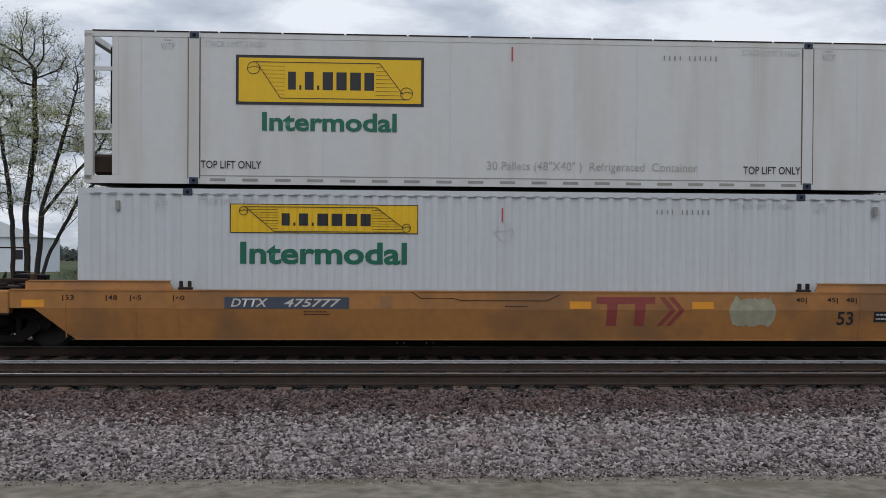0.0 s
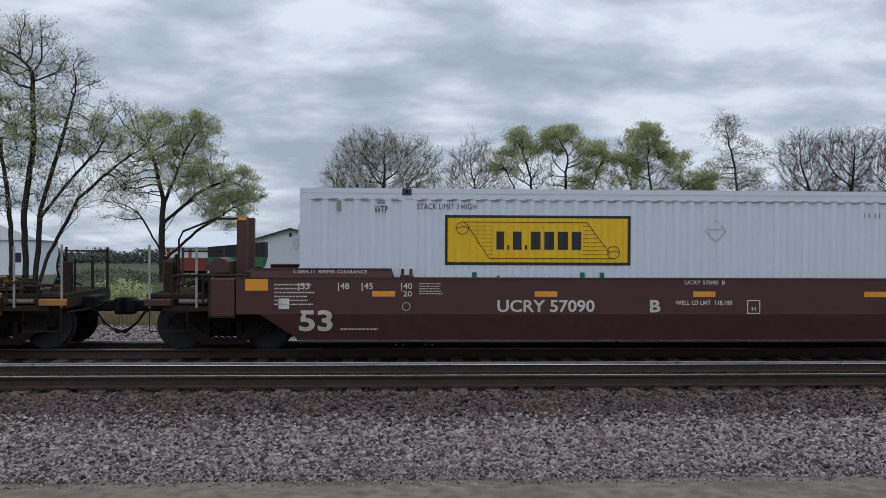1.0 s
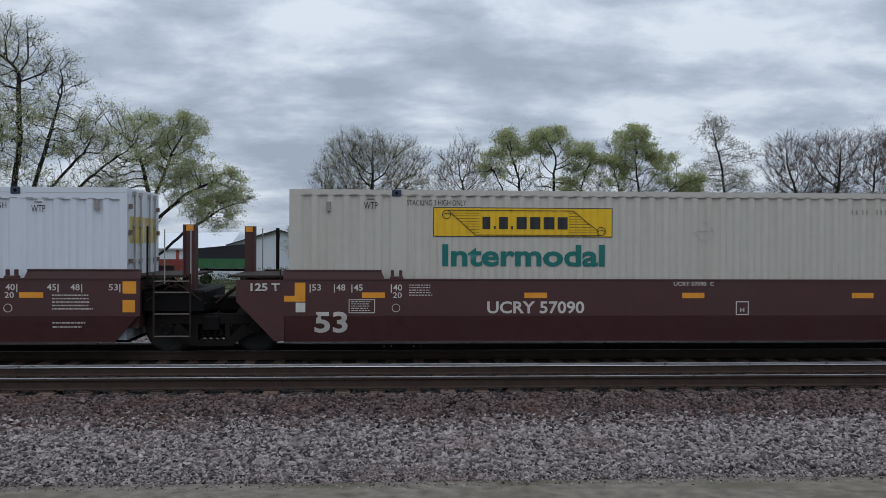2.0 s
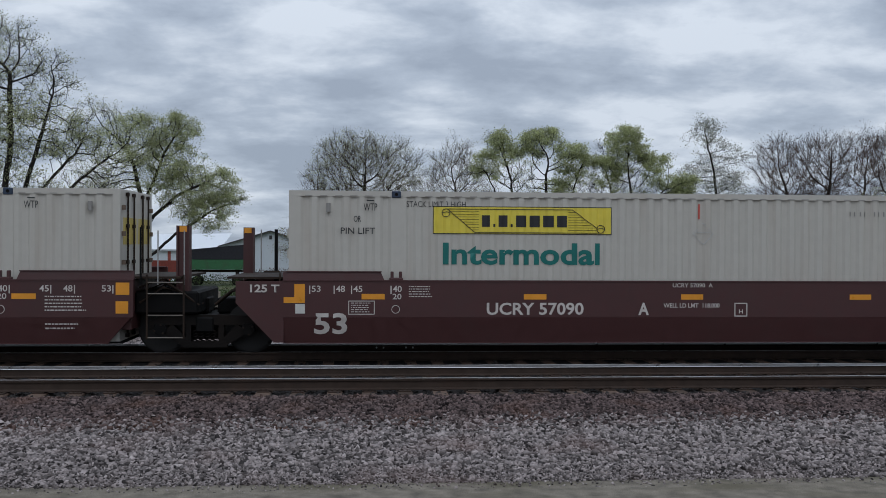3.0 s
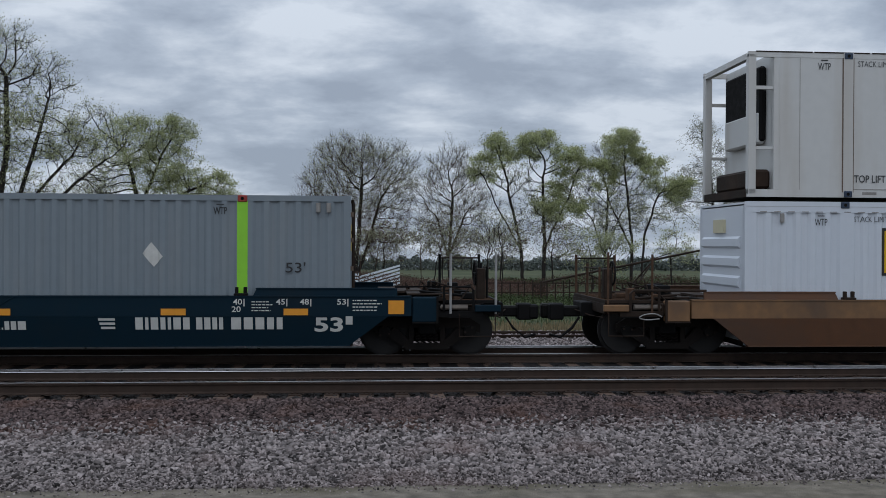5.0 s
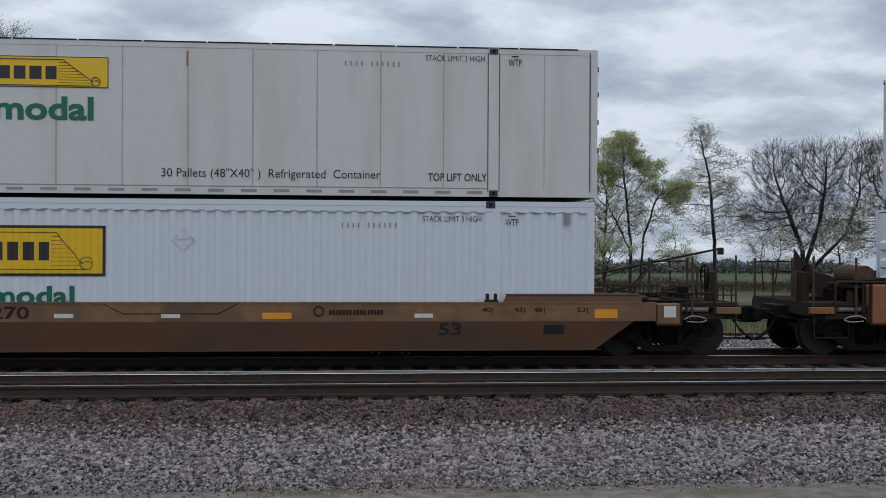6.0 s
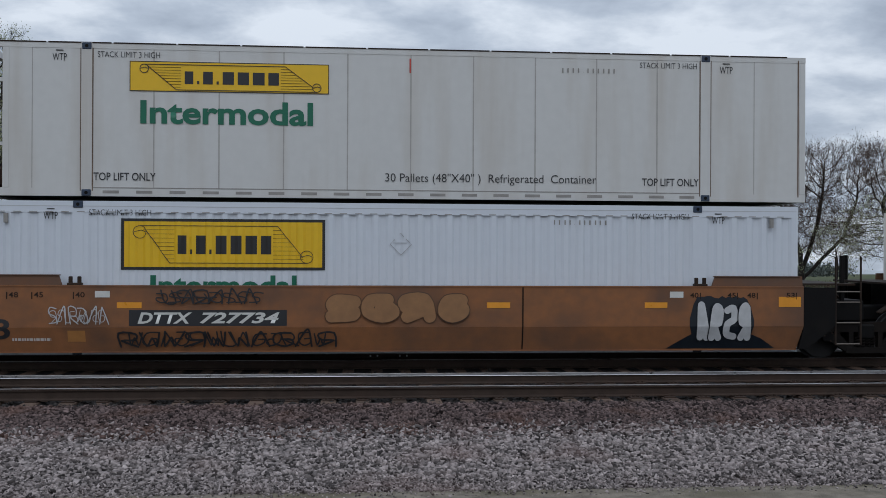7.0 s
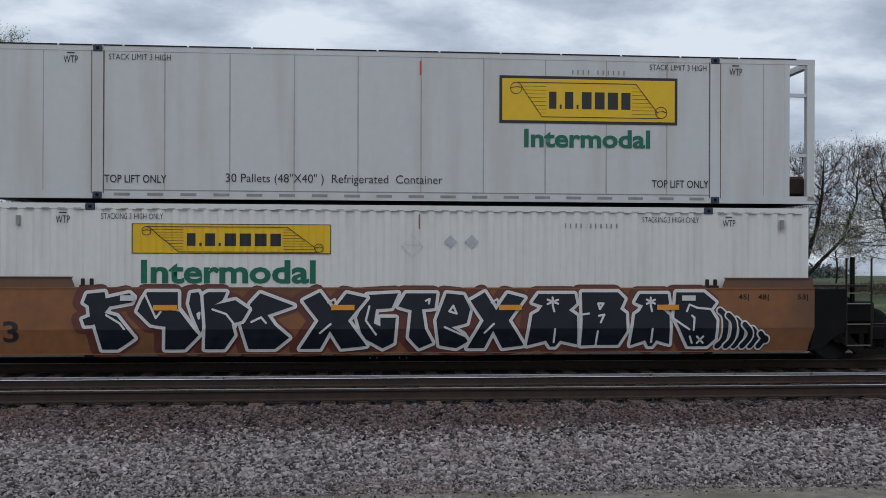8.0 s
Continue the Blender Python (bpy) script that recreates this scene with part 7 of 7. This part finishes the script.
brush("brush", "dark tangle of brush below the trees", 8, 75, 88, 104, 30000, 1.1, M_BRUSH, 31, 0.06)
brush("brush", "dull brown undergrowth below the trees", -4, 75, 84, 96, 26000, 1.3, M_LEAF_BROWN, 32, 0.055)
brush("brush", "green scrub at the field's edge", -30, 5, 86, 92, 9000, 1.3, M_BRUSH, 33, 0.06)
brush("brush", "dark low weeds and dead stalks in the yard", -7.5, 12, 56, 80, 40000, 1.5, M_LEAF_BROWN, 36, 0.045)
brush("brush", "dark green weeds along the yard", -9, 14, 46, 58, 20000, 0.7, M_BRUSH, 37, 0.042)
brush("shrub", "yellow-green shrub near the tracks", -10.4, -8.6, 34, 35.4, 900, 1.3, M_LEAF, 34, 0.07)
brush("far_woods", "distant dark line of woods", -420, 300, 560, 600, 60000, 8.0, M_FAR, 35, 0.75)


def grass(name, label, x0, x1, y0, y1, count, height, mat, seed):
    rng = np.random.default_rng(seed)
    p0 = np.stack([rng.uniform(x0, x1, count), rng.uniform(y0, y1, count), np.full(count, -0.36)], 1)
    h = height * rng.uniform(0.5, 1.1, count) * (0.7 + 0.3 * np.sin(p0[:, 0] * 1.7) ** 2)
    p1 = p0 + np.stack([rng.normal(0, 0.13, count) * h, rng.normal(0, 0.13, count) * h, h], 1)
    me = tubes_mesh(name, p0, p1, np.full(count, 0.012), np.full(count, 0.004), mat, 3)
    return tagged(new(name, me), label, "grass", kind="stuff")


grass("dry_grass", "tall dry straw-coloured grass beside the ballast", -16, 1.6, 29.9, 32.0, 6500, 0.75, M_DRY, 41)
grass("dry_grass", "short dry grass and weeds", 1.6, 22, 29.9, 32.5, 4500, 0.35, M_DRY, 42)
grass("green_grass", "rough green grass on the field's edge", -26, 26, 31, 46, 9000, 0.35, M_BRUSH, 43)


def side_track():
    """A rusted siding beyond the train."""
    for k in (-1, 1):
        bm = boxes((2.5, 60, -0.035, 0.035, -0.06, -0.02), (2.5, 60, -0.012, 0.012, -0.17, -0.06), (2.5, 60, -0.07, 0.07, -0.19, -0.17))
        me = bpy.data.meshes.new("rail")
        bm.to_mesh(me)
        bm.free()
        me.materials.append(M_RAIL)
        r = tagged(new("rail", me), "brown rusted rail of an unused siding", "rail", "siding", "structure")
        r.location = (0, 27.6 + 0.75 * k, -0.16)


side_track()


def barn():
    b = empty("barn", "white sheet-metal barn with a shallow gable", "barn", kind="")
    x0, x1, y0, depth, eave, ridge = -17.24, -6.0, 110, 26, 3.7, 5.35
    xm = (x0 + x1) / 2
    part("gable_wall", plate(bmesh.new(), [(x0, -0.35), (x1, -0.35), (x1, eave), (xm, ridge), (x0, eave)], lambda z: y0, 0.2), M_BARN, b)
    part("back_wall", plate(bmesh.new(), [(x0, -0.35), (x1, -0.35), (x1, eave), (xm, ridge), (x0, eave)], lambda z: y0 + depth, 0.2), M_BARN, b)
    part("side_wall", boxes((x0, x0 + 0.2, y0 + 0.2, y0 + depth, -0.35, eave)), M_BARN, b)
    part("side_wall", boxes((x1 - 0.2, x1, y0 + 0.2, y0 + depth, -0.35, eave)), M_BARN, b)
    for xa in (x0 - 0.3, x1 + 0.3):
        bm = bmesh.new()
        za = eave - 0.08
        v = [bm.verts.new(p) for p in ((xa, y0 - 0.35, za), (xm, y0 - 0.35, ridge + 0.04), (xm, y0 + depth + 0.3, ridge + 0.04), (xa, y0 + depth + 0.3, za))]
        f = bm.faces.new(v)
        g = bmesh.ops.extrude_face_region(bm, geom=[f])
        bmesh.ops.translate(bm, vec=(0, 0, 0.1), verts=[e for e in g["geom"] if isinstance(e, bmesh.types.BMVert)])
        part("roof", bm, M_BARN_ROOF, b)
        part("verge_trim", tube(bmesh.new(), [(xa, y0 - 0.38, za + 0.03), (xm, y0 - 0.38, ridge + 0.1)], 0.09, 4), M_TRIM, b, "dark brown verge trim")
    part("vent", box(bmesh.new(), xm - 0.16, xm + 0.16, y0 - 0.06, y0, ridge - 0.85, ridge - 0.4, bevel=0.02), M_TRIM, b, "small louvred vent")
    for x in np.arange(x0 + 0.9, x1, 0.9):
        part("wall_rib", boxes((x - 0.03, x + 0.03, y0 - 0.03, y0, -0.35, eave - 0.05)), M_BARN, b)
    return b


def long_shed():
    b = empty("long_shed", "long white shed with a pale metal roof", "shed")
    x0, x1, y0, eave, ridge = -30.0, -17.6, 112, 3.2, 5.2
    part("front_wall", boxes((x0 + 3.4, x1, y0, y0 + 0.2, -0.35, eave)), M_BARN, b)
    part("end_wall", boxes((x0 + 3.4, x0 + 3.6, y0 + 0.2, y0 + 9, -0.35, eave)), M_BARN, b)
    bm = bmesh.new()
    v = [bm.verts.new(p) for p in ((x0 + 3.0, y0 - 0.4, eave), (x1, y0 - 0.4, eave + 0.05), (x1, y0 + 9, ridge + 0.2), (x0 + 3.0, y0 + 9, ridge))]
    f = bm.faces.new(v)
    g = bmesh.ops.extrude_face_region(bm, geom=[f])
    bmesh.ops.translate(bm, vec=(0, 0, 0.12), verts=[e for e in g["geom"] if isinstance(e, bmesh.types.BMVert)])
    part("roof", bm, M_BARN_ROOF, b)
    for x in (-26.1, -23.6):
        part("door_post", boxes((x, x + 0.35, y0 - 0.05, y0, -0.35, eave - 0.1)), M_FARM_RED, b, "faded red door post")
    return b


def wagon(label, x0, x1, y, z0, z1, low, high, tilt):
    """A farm grain wagon: sloped box, cover and wheels."""
    w = empty("grain_wagon", label, "wagon")
    zm = z0 + (z1 - z0) * 0.5
    part("hopper", plate(bmesh.new(), [(x0 + 0.25, z0), (x1 - 0.25, z0), (x1, zm), (x1, zm + 0.02), (x0, zm + 0.02), (x0, zm)], lambda z: y, 2.2), low, w)
    part("side_board", plate(bmesh.new(), [(x0, zm + 0.02), (x1, zm + 0.02), (x1, z1 + tilt), (x0, z1)], lambda z: y - 0.03, 2.26), high, w)
    part("chassis", boxes((x0 + 0.3, x1 - 0.3, y + 0.6, y + 1.6, z0 - 0.25, z0 - 0.02)), M_STEEL, w)
    for x in (x0 + 0.8, x1 - 0.8):
        for yy in (y + 0.2, y + 1.8):
            part("wheel", disc(bmesh.new(), (x, yy, 0.1), 0.42, 0.22, 18), M_BLACK, w)
        part("leg", boxes((x - 0.08, x + 0.08, y + 0.35, y + 1.7, 0.1, z0)), M_STEEL, w)
    return w


def auger():
    a = empty("grain_auger", "long grey grain auger on a wheeled frame", "auger")
    p, q = Vector((10.9, 60, 0.75)), Vector((22.8, 60, 3.15))
    part("auger_tube", tube(bmesh.new(), [p, q], 0.07, 10), M_STEEL, a)
    bars("auger_truss", a, M_STEEL, 0.03, [p + Vector((1.5, 0, -0.35)), q + Vector((-3.5, 0, -0.5))], [p + Vector((3, 0, 0.5)), p + Vector((3.0, 0, 1.6)), p + Vector((3.3, 0, 0.6))])
    bars("frame_leg", a, M_STEEL, 0.05, [p.lerp(q, 0.62), (16.6, 59.2, 0.1)], [p.lerp(q, 0.62), (16.6, 60.8, 0.1)], [p.lerp(q, 0.25), (16.6, 60.0, 0.1)])
    for yy in (59.1, 60.7):
        part("wheel", disc(bmesh.new(), (16.6, yy, 0.05), 0.36, 0.2, 18), M_BLACK, a)
    part("discharge_spout", box(bmesh.new(), 22.6, 22.95, 59.85, 60.15, 2.75, 3.2, bevel=0.03), M_STEEL, a)
    part("intake_hopper", box(bmesh.new(), 10.4, 11.2, 59.6, 60.4, -0.3, 0.7, bevel=0.05), M_STEEL, a)


def farm_fence():
    """A rusty row of posts with two rails."""
    f = empty("pipe_fence", "rusty pipe fence of many short posts", "fence")
    me = bpy.data.meshes.new("fence_post")
    bm = boxes((-0.035, 0.035, -0.035, 0.035, -0.35, 0.95))
    bm.to_mesh(me)
    bm.free()
    me.materials.append(M_STEEL)
    for i in range(34):
        o = new("fence_post", me)
        o.parent = f
        o.location = (6.5 + i * 0.42 + 0.05 * math.sin(i * 2.1), 52, 0.08 * math.sin(i * 1.3))
    for z in (0.35, 0.86):
        part("fence_rail", boxes((6.4, 20.6, 51.97, 52.03, z - 0.03, z + 0.03)), M_STEEL, f)


def slatted_crate():
    c = empty("slatted_crate", "white slatted side panels leaning on rough ground", "crate")
    for i in range(6):
        z = 0.12 + i * 0.21
        part("slat", boxes((-2.85, -0.65, 60, 60.04, z, z + 0.13)), M_BARN, c)
    for x in (-2.85, -2.3, -1.75, -1.2, -0.72):
        part("upright", boxes((x, x + 0.06, 60.04, 60.12, -0.3, 1.4)), M_TRIM, c)
    for i in range(6):
        z = -0.1 + i * 0.22
        part("slat", plate(bmesh.new(), [(-0.6, z), (1.95, z + 0.75), (1.95, z + 0.88), (-0.6, z + 0.14)], lambda q: 60.3, 0.04), M_BARN, c)
    for i in range(6):
        x = -0.55 + i * 0.48
        part("upright", boxes((x, x + 0.06, 60.34, 60.42, -0.3, 1.2 + (x + 0.6) * 0.29)), M_TRIM, c)


def old_planks():
    p = empty("plank_fence", "weathered grey plank fence beside the ballast", "fence")
    rng = random.Random(9)
    for i in range(9):
        x = -6.9 + i * 0.46
        h = rng.uniform(0.55, 0.95)
        part("plank", boxes((x, x + 0.34, 33.0, 33.05, -0.35, h - 0.1)), M_PLANK, p)
    part("plank_rail", boxes((-6.95, -2.7, 33.06, 33.13, 0.2, 0.3)), M_PLANK, p)


def red_post():
    p = empty("red_marker_post", "faded red marker post by the barn", "post")
    part("shaft", boxes((-5.2, -5.05, 85, 85.15, -0.3, 1.7)), M_STEEL, p)
    part("board", box(bmesh.new(), -5.36, -4.88, 84.9, 85.0, 1.6, 3.05, bevel=0.02), M_FARM_RED, p)


def pale_house():
    h = empty("farm_house", "pale farm house far behind the trees", "house")
    x0, x1, y0 = -58, -47.4, 130
    part("wall", boxes((x0, x1, y0, y0 + 8, -0.35, 4.4)), M_BARN, h)
    bm = plate(bmesh.new(), [(x0 - 0.4, 4.4), (x1 + 0.4, 4.4), ((x0 + x1) / 2, 6.6)], lambda z: y0 - 0.3, 8.6)
    part("roof", bm, M_BARN_ROOF, h)
    for x in (-55, -50.5):
        wn = part("window", boxes((x, x + 1.0, y0 - 0.03, y0, 1.4, 2.7)), M_TRIM, h)
        part("pane", boxes((x + 0.08, x + 0.92, y0 - 0.045, y0 - 0.03, 1.48, 2.62)), M_FARM_DARK, wn)


barn()
long_shed()
wagon("faded red grain wagon beside a barn", -21.2, -17.6, 92, 0.75, 2.0, M_FARM_RED, M_FARM_RED, 0.0)
wagon("green grain wagon with a dark cover", -17.2, -11.9, 90, 1.15, 3.0, M_FARM_GREEN, M_FARM_DARK, 0.5)
auger()
farm_fence()
slatted_crate()
old_planks()
red_post()
pale_house()


# ---- what moves ----
SPEED = 19.13        # metres a second, towards the left


def motions():
    lean = pose(0, 0, 0, CANT)
    for thing, s, z in LOADS:
        rows = [(t, Matrix.Translation((s - SPEED * t, TRACK_Y, 0.0175)) @ lean @ Matrix.Translation((0, 0, z))) for t in (0.0, 2.0, 4.0, 6.0, 8.0)]
        walk(thing, rows)
    turn = -math.degrees(SPEED / FPS / WHEEL_R)
    for i, (w, x) in enumerate(WHEELSETS):
        walk(w, [(k / FPS, pose(x, 0, WHEEL_R, 0, turn * k + 37 * i, 0)) for k in range(241)])


motions()
